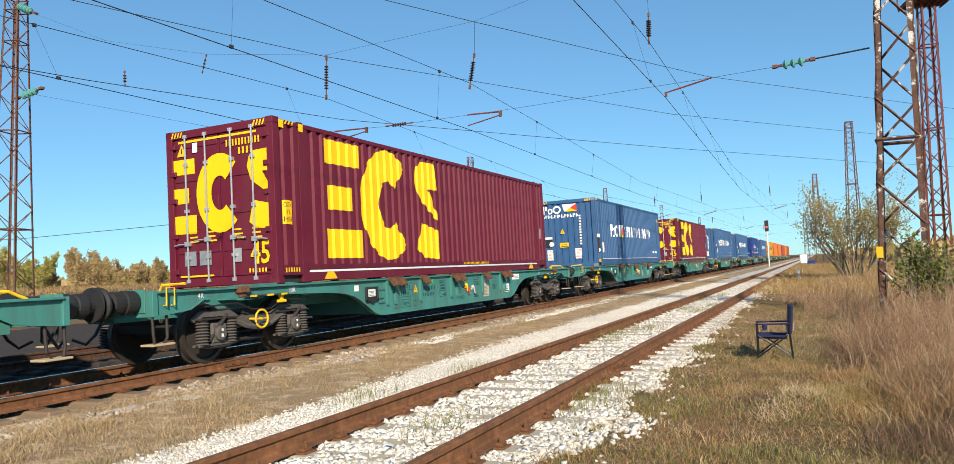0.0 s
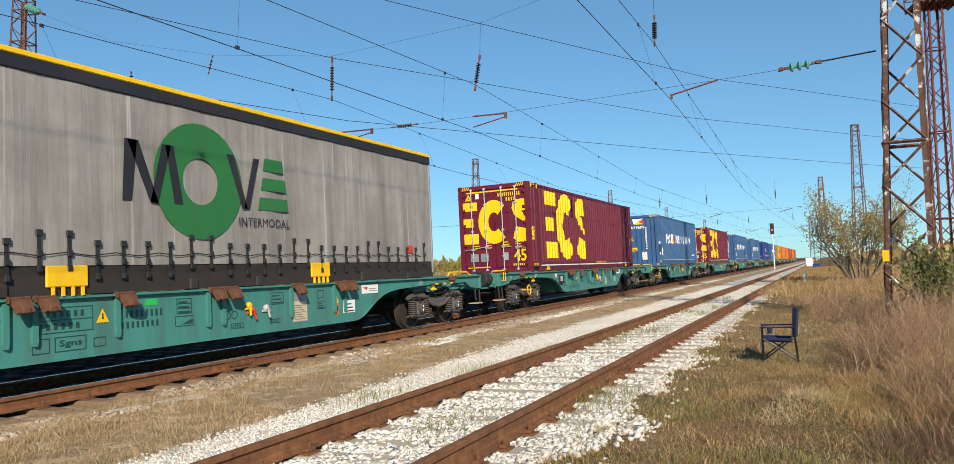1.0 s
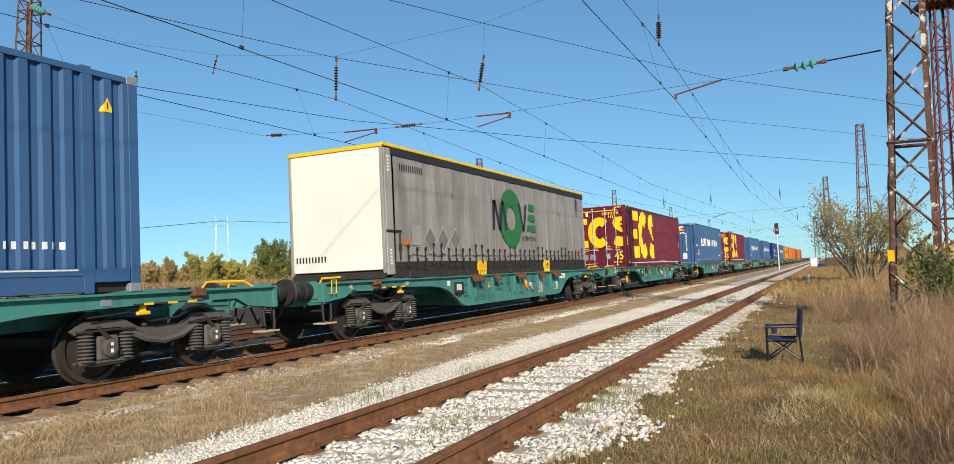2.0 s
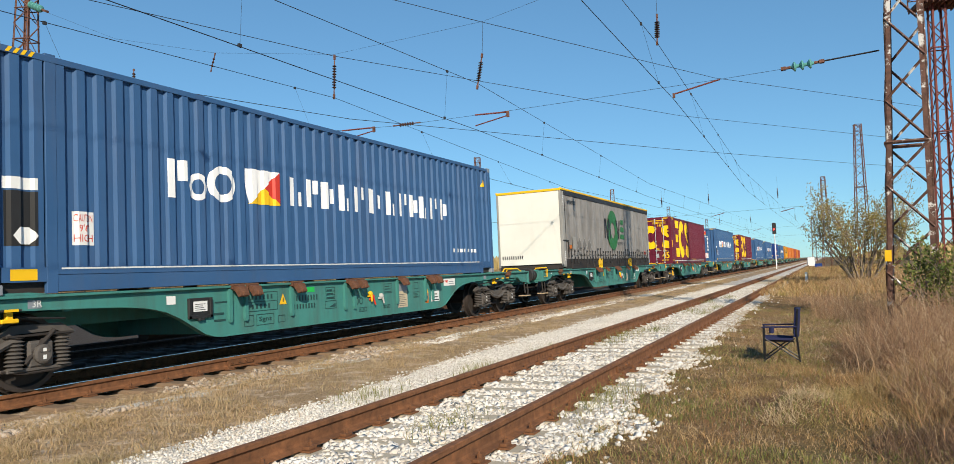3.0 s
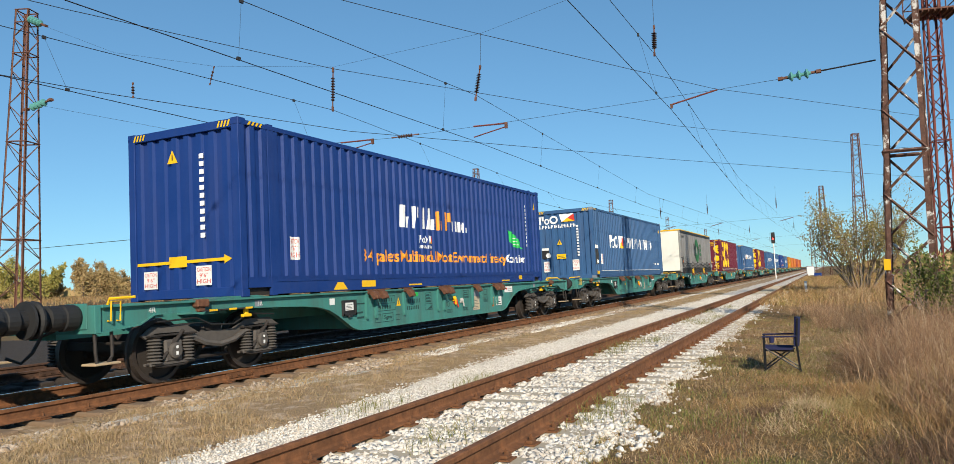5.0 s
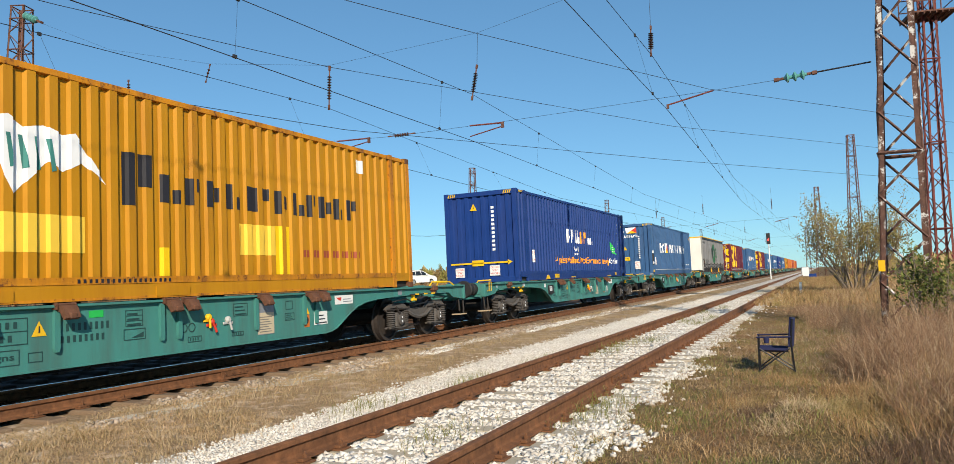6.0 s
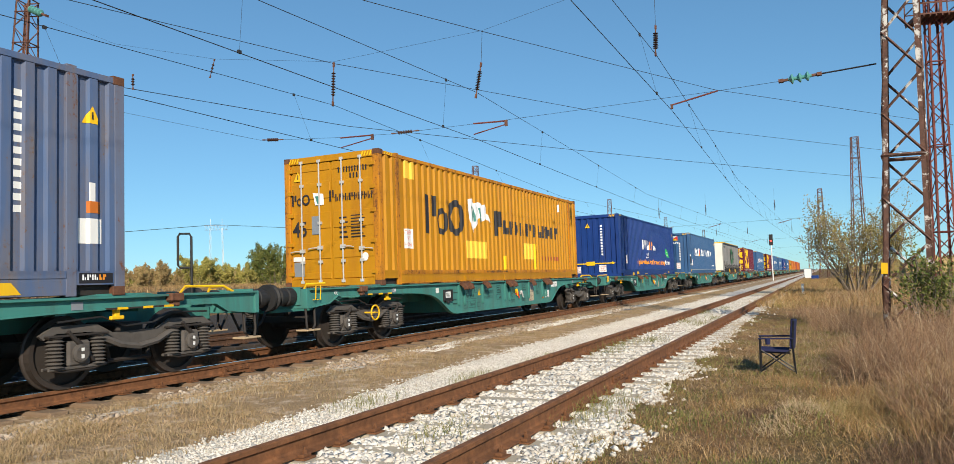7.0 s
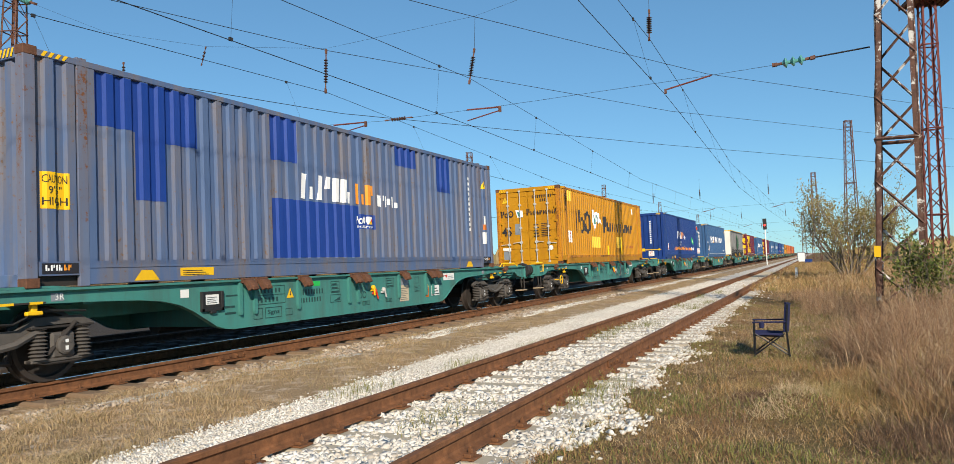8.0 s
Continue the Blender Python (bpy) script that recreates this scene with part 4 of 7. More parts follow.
def curtain_box():
    """Grey curtain-sided swap body with a white front wall and yellow roof edge."""
    c = thing("swap_body", "dirty grey curtain-sided swap body with white end wall", "container", "containers on the train")
    y0, y1 = -0.45, 13.62
    bm = bmesh.new()
    ys = list(np.linspace(y0 + 0.42, y1 - 0.06, 110))
    zs = (0.36, 1.0, 1.7, 2.3, 2.70)
    rows = [[bm.verts.new((1.235 + 0.014 * math.sin(y * 7.3 + 0.4 * z) * (1 if 0.4 < z < 2.6 else 0.2) + 0.01 * noise.noise((y * 1.3, z, 2)), y, z)) for z in zs] for y in ys]
    for a, b in zip(rows, rows[1:]):
        for i in range(len(zs) - 1):
            bm.faces.new((a[i], b[i], b[i + 1], a[i + 1]))
    for f in bm.faces:
        f.smooth = True
    part("curtain", bm, "curtain", c, "grey stained tarpaulin curtain")
    part("curtain", boxed(-1.25, -1.22, y0 + 0.1, y1 - 0.05, 0.36, 2.7), "curtain", c)
    part("front_wall", boxed(-1.17, 1.17, y0 - 0.012, y0 + 0.04, 0.20, 2.80, bevel=0.01), "white", c, "white front wall")
    for s in (-1, 1):
        bm = boxed(s * 1.10, s * 1.25, y0 + 0.06, y0 + 0.36, 0.08, 2.80, bevel=0.02)
        box(bm, s * 1.17, s * 1.245, y0 - 0.02, y0 + 0.06, 0.12, 2.80, 0.01)
        part("corner_post", bm, "grey_paint", c)
        part("corner_post", boxed(s * 1.12, s * 1.25, y1 - 0.06, y1, 0.1, 2.8, bevel=0.01), "label_grey", c)
        part("curtain_rail", boxed(s * 1.22, s * 1.262, y0 + 0.3, y1, 2.66, 2.83, bevel=0.008), "logo_dark", c)
        bm = boxed(s * 1.20, s * 1.268, y0 - 0.02, y1, 2.83, 2.90, bevel=0.01)
        part("roof_edge", bm, "bright_yellow", c, "scuffed yellow roof edge")
        part("chassis_rail", boxed(s * 1.16, s * 1.22, y0 + 0.3, y1, 0.0, 0.36, bevel=0.005), "grime", c)
    part("roof_edge", boxed(-1.24, 1.24, y0 - 0.035, y0 + 0.06, 2.80, 2.885, bevel=0.01), "bright_yellow", c)
    part("roof", boxed(-1.21, 1.21, y0, y1, 2.84, 2.885), "label_white", c)
    part("rear_wall", boxed(-1.15, 1.15, y1 - 0.05, y1, 0.2, 2.82), "label_grey", c)
    part("floor", boxed(-1.16, 1.16, y0 + 0.05, y1 - 0.05, 0.16, 0.28), "grime", c)
    bm = boxed(-1.2, 1.2, y0 - 0.02, y0 + 0.1, 0.02, 0.16, bevel=0.01)
    for x in (-0.85, 0.0, 0.85):
        box(bm, x - 0.2, x + 0.2, y0 - 0.05, y0, 0.0, 0.10, 0.02)
    part("underframe", bm, "grime", c)
    # side lashing straps, with their buckles
    strap = None
    for i in range(34):
        y = 0.45 + i * 0.385
        long = i % 6 in (3, 4)
        m = pose(0, y, 0)
        if strap is None:
            bm = boxed(1.252, 1.262, -0.022, 0.022, 0.30, 0.74)
            box(bm, 1.255, 1.285, -0.035, 0.035, 0.42, 0.50, 0.008)
            box(bm, 1.255, 1.280, -0.045, 0.045, 0.66, 0.74, 0.008)
            box(bm, 1.24, 1.28, -0.03, 0.03, 0.24, 0.32, 0.006)
            strap = part("strap", bm, "black", c, "black lashing strap")
            strap.matrix_basis = m
        else:
            share(strap, c, m @ pose(0, 0, -0.06 if not long else 0.05))
    bm = bmesh.new()
    tube(bm, [(1.262, 0.4 + 0.35 * i, 0.50 + (0.02 if i % 2 else -0.02)) for i in range(37)], 0.007, 4)
    part("customs_cable", bm, "black", c)
    for y in (4.0, 9.0):
        bm = boxed(1.225, 1.262, y, y + 0.55, 0.10, 0.36, bevel=0.012)
        for j in range(4):
            box(bm, 1.235, 1.27, y + 0.07 + j * 0.13, y + 0.10 + j * 0.13, -0.01, 0.10)
        part("lifting_plate", bm, "bright_yellow", c, "yellow grapple lifting plate")
    for y in (0.5, 2.4, 3.4, 6.2, 7.6, 10.6, 12.4):
        part("chassis_bracket", boxed(1.19, 1.25, y, y + 0.16, -0.01, 0.16, bevel=0.02), "grime", c)
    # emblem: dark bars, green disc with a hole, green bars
    disc = arc_band(6.44, 1.59, 0.86, 0.87, 0.52, 0, 360, 40)
    k = {"x": 1.252, "wavy": False}
    mark("logo_disc", flat_poly(*disc), "logo_green", c, on_side, "dark green disc emblem", **k)
    k = {"x": 1.255, "wavy": False}
    mark("logo_bar", flat_poly([(5.07, 1.22), (5.22, 1.22), (5.32, 2.06), (5.12, 2.06)], [(5.16, 2.06), (5.34, 2.06), (5.66, 1.22), (5.52, 1.22)],
                               [(5.52, 1.22), (5.66, 1.22), (5.90, 2.06), (5.74, 2.06)], [(5.80, 2.06), (5.94, 2.06), (6.10, 1.22), (5.94, 1.22)]), "logo_dark", c, on_side, **k)
    mark("logo_bar", flat_poly([(6.98, 2.08), (7.14, 2.08), (7.42, 1.24), (7.30, 1.24)], [(7.34, 1.24), (7.46, 1.24), (7.72, 2.08), (7.58, 2.08)]), "logo_dark", c, on_side, **k)
    for i, (a, b) in enumerate(((7.80, 8.32), (7.74, 8.38), (7.66, 8.42))):
        z = 1.90 - i * 0.33
        mark("logo_bar", flat_poly([(a, z), (b, z), (b - 0.03, z + 0.21), (a + 0.05, z + 0.21)]), "logo_green", c, on_side, **k)
    mark("lettering", shift(letters("INTERMODAL", 0.14, 1.22), 7.22, 0.96), "logo_dark", c, on_side, "thin dark lettering", **k)
    number_row(c, 0.20, 2.36, 1.05, 0.15, 11, "logo_dark", on_side, **k)
    for u in (1.18, 1.82, 2.46):
        mark("placard_frame", flat_poly([(u, 0.86), (u + 0.30, 0.54), (u + 0.60, 0.86), (u + 0.30, 1.18)]), "frame_pale", c, on_side, x=1.250, wavy=False)
        mark("placard", flat_poly([(u + 0.03, 0.87), (u + 0.30, 0.58), (u + 0.57, 0.87), (u + 0.30, 1.15)]), "placard_grey", c, on_side, "blank grey diamond placard", x=1.254, wavy=False)
    mark("sticker", flat_poly(rect(0.62, 0.72, 1.05, 1.18)), "grey_paint", c, on_side, "torn pale sticker", **k)
    mark("sticker", flat_poly(rect(0.26, 0.72, 0.54, 0.86)), "orange", c, on_side, **k)
    mark("sticker", flat_poly(rect(12.4, 0.56, 12.65, 0.72)), "red", c, on_side, **k)
    number_row(c, 0.16, 0.42, 0.85, 0.13, 10, "logo_dark", on_end, y=y0 - 0.012)
    number_row(c, -0.2 + y0 + 0.36, 2.3, 0.08, 0.36, 5, "label_white", on_side, True, x=1.25, wavy=False)
    number_row(c, -0.2 + y0 + 0.36, 0.3, 0.08, 0.36, 5, "label_white", on_side, True, x=1.25, wavy=False)
    part("latch", boxed(1.245, 1.285, y0 + 0.05, y0 + 0.62, 1.0, 1.04, bevel=0.006), "black", c)
    bm = tube(bmesh.new(), [(1.27, 0.10, 0.40), (1.28, 0.10, 0.98)], 0.022, 6)
    box(bm, 1.25, 1.29, 0.05, 0.16, 0.60, 0.75, 0.01)
    part("curtain_tensioner", bm, "grime", c)
    return c


# ---- wagon ----
def bogie(w, y, flip):
    b = new("bogie")
    b.parent = w
    b.matrix_basis = pose(0, y, 0, 0, 0, 180 if flip else 0)
    for s in (1, -1):
        out = [(-1.38, 0.70), (-1.2, 0.81), (-0.60, 0.81), (-0.36, 0.68), (0.36, 0.68), (0.60, 0.81), (1.2, 0.81), (1.38, 0.70), (1.32, 0.65), (1.15, 0.72),
               (0.64, 0.71), (0.44, 0.50), (-0.44, 0.50), (-0.64, 0.71), (-1.15, 0.72), (-1.32, 0.65)]
        bm = plate(bmesh.new(), out, s * 0.985, s * 1.035)
        # sagging brake pull bar between the axle boxes
        tube(bm, [(s * 1.08, -0.62, 0.66), (s * 1.10, -0.3, 0.52), (s * 1.10, 0, 0.47), (s * 1.10, 0.3, 0.52), (s * 1.08, 0.62, 0.66)], 0.045, 6)
        part("side_frame", bm, "dusty_iron", b, "grimy bogie side frame")
        for ya in (-0.9, 0.9):
            bm = boxed(s * 0.95, s * 1.12, ya - 0.16, ya + 0.16, 0.30, 0.62, bevel=0.03)
            lathe(bm, [(0.115, s * 1.11), (0.115, s * 1.16), (0.09, s * 1.175)], "x", 16, (0, ya, 0.46))
            for k in (-1, 1):
                lathe(bm, [(0.018, s * 1.16), (0.018, s * 1.185)], "x", 6, (0, ya + k * 0.045, 0.50))
            box(bm, s * 0.95, s * 1.10, ya - 0.40, ya + 0.40, 0.27, 0.31, 0.008)
            part("axle_box", bm, "dusty_iron", b, "dark cast axle box")
            bm = boxed(s * 1.175, s * 1.178, ya - 0.02, ya + 0.02, 0.40, 0.45)
            box(bm, s * 1.175, s * 1.178, ya - 0.02, ya + 0.02, 0.49, 0.53)
            part("axle_box_mark", bm, "label_white", b)
            for k in (-0.29, 0.29):
                prof = []
                for i in range(33):
                    prof.append((0.088 + 0.022 * math.cos(i * math.pi / 2), 0.31 + 0.36 * i / 32))
                bm = lathe(bmesh.new(), prof, "z", 12, (s * 1.05, ya + k, 0))
                part("spring", bm, "dusty_iron", b, "coil suspension spring")
        # brake rigging and dampers in front of the frame
        for ya in (-0.9, 0.9):
            bm = tube(bmesh.new(), [(s * 1.10, ya - 0.20, 0.36), (s * 1.12, ya + 0.16, 0.74)], 0.028, 8)
            tube(bm, [(s * 1.10, ya - 0.10, 0.47), (s * 1.11, ya + 0.04, 0.62)], 0.040, 8)
            part("damper", bm, "grime", b)
            bm = tube(bmesh.new(), [(s * 1.06, ya - 0.44, 0.30), (s * 1.08, ya - 0.2, 0.25), (s * 1.08, ya + 0.2, 0.25), (s * 1.06, ya + 0.44, 0.30)], 0.016, 6)
            part("tie_bar", bm, "grime", b)
            bm = boxed(s * 1.00, s * 1.13, ya - 0.42, ya + 0.42, 0.675, 0.70, bevel=0.006)
            part("spring_seat", bm, "grime", b)
        bm = tube(bmesh.new(), [(s * 1.12, -1.2, 0.88), (s * 1.13, -0.5, 0.90), (s * 1.14, -0.2, 0.78), (s * 1.14, 0.25, 0.76), (s * 1.13, 0.6, 0.90), (s * 1.12, 1.2, 0.86)], 0.014, 5)
        part("brake_pipe", bm, "black", b)
        bm = tube(bmesh.new(), [(s * 0.9, -0.35, 0.30), (s * 0.9, 0.35, 0.30)], 0.03, 6)
        tube(bm, [(s * 0.9, -0.3, 0.30), (s * 0.9, -0.38, 0.62)], 0.025, 6)
        tube(bm, [(s * 0.9, 0.3, 0.30), (s * 0.9, 0.38, 0.62)], 0.025, 6)
        part("brake_rod", bm, "grime", b)
        for ya in (-0.42, 0.42):
            bm = boxed(s * 0.70, s * 0.80, ya - 0.05, ya + 0.05, 0.25, 0.62, bevel=0.02)
            part("brake_block", bm, "grime", b)
    bm = boxed(-0.95, 0.95, -0.22, 0.22, 0.52, 0.80, bevel=0.04)
    box(bm, -0.7, 0.7, -1.25, -1.15, 0.5, 0.62)
    box(bm, -0.7, 0.7, 1.15, 1.25, 0.5, 0.62)
    part("bolster", bm, "grime", b)
    for ya in (-0.9, 0.9):
        prof = []
        for s in (-1, 1):
            q = [(0.09, 0.62), (0.12, 0.66), (0.17, 0.665), (0.38, 0.69), (0.40, 0.675), (0.49, 0.675), (0.485, 0.70), (0.462, 0.712), (0.458, 0.81), (0.40, 0.812), (0.38, 0.775), (0.16, 0.80), (0.12, 0.815), (0.08, 0.82), (0.07, 1.0)]
            q = [(r, s * h) for r, h in q]
            prof += q[::-1] if s < 0 else q
        bm = lathe(bmesh.new(), prof, "x", 28)
        o = part("wheelset", bm, "steel", b, "rolling steel wheelset")
        for i, f in enumerate(o.data.polygons):
            f.use_smooth = False
        o.data.materials.append(M["grime"])
        for f in o.data.polygons:
            r = math.hypot(f.center[1], f.center[2])
            if r < 0.405:
                f.material_index = 1
        o.matrix_basis = pose(0, ya, 0.46)
    return b


def container_wagon():
    w = thing("container_wagon", "teal four-axle container wagon with rusty brackets, running on rails", "freight wagon", "container wagons of the train")
    half = [(0.0, 0.385), (3.48, 0.385), (3.66, 0.405), (3.84, 0.46), (4.30, 0.72), (4.55, 0.83), (4.85, 0.90), (5.24, 0.94), (5.9, 0.965), (6.8, 0.985), (8.5, 0.985), (8.75, 0.86), (9.35, 0.80), (9.35, 1.155)]
    out = half + [(-y, z) for y, z in half[:0:-1]]
    for s in (1, -1):
        bm = plate(bmesh.new(), out, s * 1.165, s * 1.185)
        box(bm, s * 1.10, s * 1.25, -9.35, 9.35, 1.125, 1.158, 0.004)
        low = [(y, z) for y, z in half[:-1]]
        for sg in (1, -1):
            for (ya, za), (yb, zb) in zip(low, low[1:]):
                v = [bm.verts.new(p) for p in ((s * 1.11, sg * ya, za), (s * 1.215, sg * ya, za), (s * 1.215, sg * yb, zb), (s * 1.11, sg * yb, zb))]
                t = [bm.verts.new((p.co.x, p.co.y, p.co.z + 0.02)) for p in v]
                bm.faces.new(v)
                bm.faces.new(t)
                for i in range(4):
                    bm.faces.new((v[i], v[(i + 1) % 4], t[(i + 1) % 4], t[i]))
        bmesh.ops.recalc_face_normals(bm, faces=bm.faces)
        part("side_sill", bm, "teal", w, "deep fish-bellied side sill")
    bm = boxed(-0.28, 0.28, -9.3, 9.3, 0.72, 1.10)
    for y in np.linspace(-8.4, 8.4, 15):
        box(bm, -1.17, 1.17, y - 0.07, y + 0.07, 0.94, 1.12)
    for y in np.linspace(-3.4, 3.4, 5):
        box(bm, -1.16, 1.16, y - 0.02, y + 0.02, 0.42, 0.9)
    part("centre_frame", bm, "teal", w)
    for e in (1, -1):
        bm = boxed(-1.22, 1.22, e * 9.35, e * 9.44, 0.80, 1.157, bevel=0.006)
        for x in (-0.875, 0.875):
            box(bm, x - 0.21, x + 0.21, e * 9.435, e * 9.46, 0.86, 1.19, 0.006)
        part("headstock", bm, "teal", w)
        for x in (-0.875, 0.875):
            prof = [(0.15, e * 9.46), (0.17, e * 9.50), (0.17, e * 9.66), (0.145, e * 9.67), (0.145, e * 9.72), (0.16, e * 9.73), (0.165, e * 9.86), (0.12, e * 9.88), (0.12, e * 9.99)]
            bm = lathe(bmesh.new(), prof, "y", 18, (x, 0, 1.02))
            prof = [(0.10, e * 9.985), (0.23, e * 9.99), (0.235, e * 10.02), (0.20, e * 10.045)]
            lathe(bm, prof, "y", 20, (x, 0, 1.02))
            part("buffer", bm, "black", w, "black buffer")
        bm = boxed(-0.06, 0.06, e * 9.44, e * 9.75, 0.95, 1.06, bevel=0.02)
        tube(bm, [(0, e * 9.7, 0.98), (0, e * 9.85, 0.85), (0, e * 10.0, 0.82)], 0.035, 6)
        part("drawhook", bm, "grime", w)
        for x in (-0.45, 0.45):
            bm = tube(bmesh.new(), [(x, e * 9.42, 0.86), (x, e * 9.62, 0.80), (x, e * 9.74, 0.60), (x * 0.9, e * 9.86, 0.48), (x * 0.7, e * 10.0, 0.56)], 0.022, 6)
            part("brake_hose", bm, "black", w)
        for x in (-1, 1):
            # shunter's step, side lever and hand rails at each corner
            bm = tube(bmesh.new(), [(x * 1.15, e * 9.15, 0.84), (x * 1.17, e * 9.16, 0.50), (x * 1.17, e * 9.22, 0.42)], 0.022, 6)
            tube(bm, [(x * 1.15, e * 9.40, 0.84), (x * 1.17, e * 9.40, 0.55), (x * 1.17, e * 9.38, 0.42)], 0.022, 6)
            part("step_hanger", bm, "grime", w)
            part("step", boxed(x * 0.98, x * 1.24, e * 9.08, e * 9.46, 0.395, 0.425, bevel=0.006), "wood", w, "worn wooden footstep")
            bm = tube(bmesh.new(), [(x * 1.2, e * 9.24, 0.95), (x * 1.26, e * 9.24, 0.95), (x * 1.27, e * 9.24, 1.2), (x * 1.27, e * 9.10, 1.2), (x * 1.26, e * 9.10, 0.95), (x * 1.2, e * 9.10, 0.95)], 0.012, 6)
            if e < 0:
                part("corner_grab_rail", bm, "bright_yellow", w, "yellow corner grab rail")
        bm = tube(bmesh.new(), [(1.15, e * 8.95, 1.15), (1.12, e * 8.75, 1.25), (0.95, e * 8.15, 1.26), (0.9, e * 8.1, 1.16)], 0.02, 6) if e > 0 else bmesh.new()
        tube(bm, [(1.12, e * 8.75, 1.25), (0.75, e * 8.85, 1.24), (0.7, e * 8.85, 1.15)], 0.02, 6)
        part("uncoupling_rail", bm, "bright_yellow", w, "yellow tubular hand rail")
        bm = boxed(1.16, 1.30, e * 7.7 - 0.12, e * 7.7 + 0.12, 1.05, 1.17, bevel=0.02)
        box(bm, 1.18, 1.26, e * 7.7 - 0.07, e * 7.7 + 0.07, 0.98, 1.06, 0.015)
        part("twistlock", bm, "bracket", w, "rust-brown folding twistlock")
        bm = boxed(1.186, 1.30, e * 7.15 - 0.55, e * 7.15 + 0.50, 0.985, 1.005)
        part("lever", bm, "grime", w)
        for k in (-0.45, -0.05, 0.3):
            part("lever_stripe", boxed(1.295, 1.304, e * 7.15 + k, e * 7.15 + k + 0.16, 0.98, 1.01), "bright_yellow", w)
        bm = boxed(1.18, 1.24, e * 6.75 - 0.04, e * 6.75 + 0.04, 0.86, 0.99, bevel=0.01)
        box(bm, 1.19, 1.25, e * 6.75 - 0.10, e * 6.75 + 0.10, 0.85, 0.90, 0.01)
        part("jacking_hook", bm, "bright_yellow", w, "yellow lifting hook")
        part("cover_plate", plate(bmesh.new(), [(e * 6.2, 1.16), (e * 7.4, 1.16), (e * 7.2, 1.19), (e * 6.5, 1.19)], 0.6, 1.22), "teal", w)
    # ribs, folding brackets and plates along the middle of both sills
    rib = br = None
    for s in (1, -1):
        for y in (-3.32, -2.98, -1.86, -0.29, 0.02, 1.62, 2.86, 3.20):
            m = pose(0, y, 0) if s > 0 else pose(0, y, 0, 0, 0, 180)
            if rib is None:
                bm = plate(bmesh.new(), [(-0.035, 1.11), (0.035, 1.11), (0.035, 0.64), (0.020, 0.59), (-0.020, 0.59), (-0.035, 0.64)], 1.184, 1.235)
                rib = part("rib", bm, "teal", w)
                rib.matrix_basis = m
            else:
                share(rib, w, m)
        for y in (-3.20, -2.88, -1.78, -0.17, 0.15, 1.74, 2.98, 3.30):
            m = pose(0, y, 0) if s > 0 else pose(0, y, 0, 0, 0, 180)
            if br is None:
                # a hinged spigot folded down over the sill
                bm = bmesh.new()
                a = [(1.20, 1.175), (1.36, 1.135), (1.42, 1.00), (1.36, 0.975), (1.29, 1.075), (1.20, 1.09)]
                q = [[bm.verts.new((x, yy, z)) for x, z in a] for yy in (-0.095, 0.095)]
                bm.faces.new(q[0])
                bm.faces.new(q[1][::-1])
                for i in range(len(a)):
                    j = (i + 1) % len(a)
                    bm.faces.new((q[0][j], q[0][i], q[1][i], q[1][j]))
                bmesh.ops.recalc_face_normals(bm, faces=bm.faces)
                box(bm, 1.375, 1.425, -0.05, 0.05, 0.985, 1.06, 0.012)
                tube(bm, [(1.265, -0.135, 1.16), (1.265, 0.135, 1.16)], 0.022, 6)
                for k in (-0.115, 0.115):
                    box(bm, 1.19, 1.285, k - 0.012, k + 0.012, 1.10, 1.185, 0.004)
                br = part("folding_bracket", bm, "bracket", w, "rusty folding twistlock bracket")
                br.matrix_basis = m
            else:
                share(br, w, m)
    X = {"x": 1.186, "wavy": False}
    fr = lambda u0, v0, u1, v1, t=0.011: [rect(u0, v0, u1, v0 + t), rect(u0, v1 - t, u1, v1), rect(u0, v0, u0 + t, v1), rect(u1 - t, v0, u1, v1)]
    # document holder with its spring clip
    bm = boxed(1.186, 1.21, -4.15, -3.70, 0.70, 1.00, bevel=0.006)
    for u0, u1, v0, v1 in ((-4.15, -4.10, 0.70, 1.0), (-3.75, -3.70, 0.70, 1.0), (-4.15, -3.70, 0.70, 0.745)):
        box(bm, 1.21, 1.235, u0, u1, v0, v1, 0.004)
    box(bm, 1.20, 1.245, -3.98, -3.87, 0.665, 0.71, 0.006)
    part("document_box", bm, "black", w, "black document holder")
    mark("document", flat_poly(rect(-4.06, 0.80, -3.79, 0.95)), "label_white", w, on_side, x=1.212, wavy=False)
    bars(w, -4.03, 0.82, 0.20, 0.11, 4, "logo_dark", on_side, x=1.214, wavy=False)
    mark("label_sticker", flat_poly(rect(-4.52, 0.93, -4.36, 1.05)), "label_white", w, on_side, **X)
    # painted lettering frames, fields and their lines of small writing
    bars(w, -3.62, 0.90, 0.26, 0.07, 1, "ink", on_side, **X)
    bars(w, -3.64, 0.62, 0.24, 0.20, 2, "ink", on_side, **X)
    mark("frame_line", flat_poly(*fr(-2.98, 0.72, -2.20, 1.03), rect(-2.98, 0.87, -2.20, 0.88)), "ink", w, on_side, **X)
    number_row(w, -2.92, 0.91, 0.64, 0.075, 7, "ink", on_side, **X)
    number_row(w, -2.92, 0.76, 0.58, 0.075, 6, "ink", on_side, **X)
    mark("frame_line", flat_poly(*fr(-3.0, 0.49, -2.78, 0.67)), "ink", w, on_side, **X)
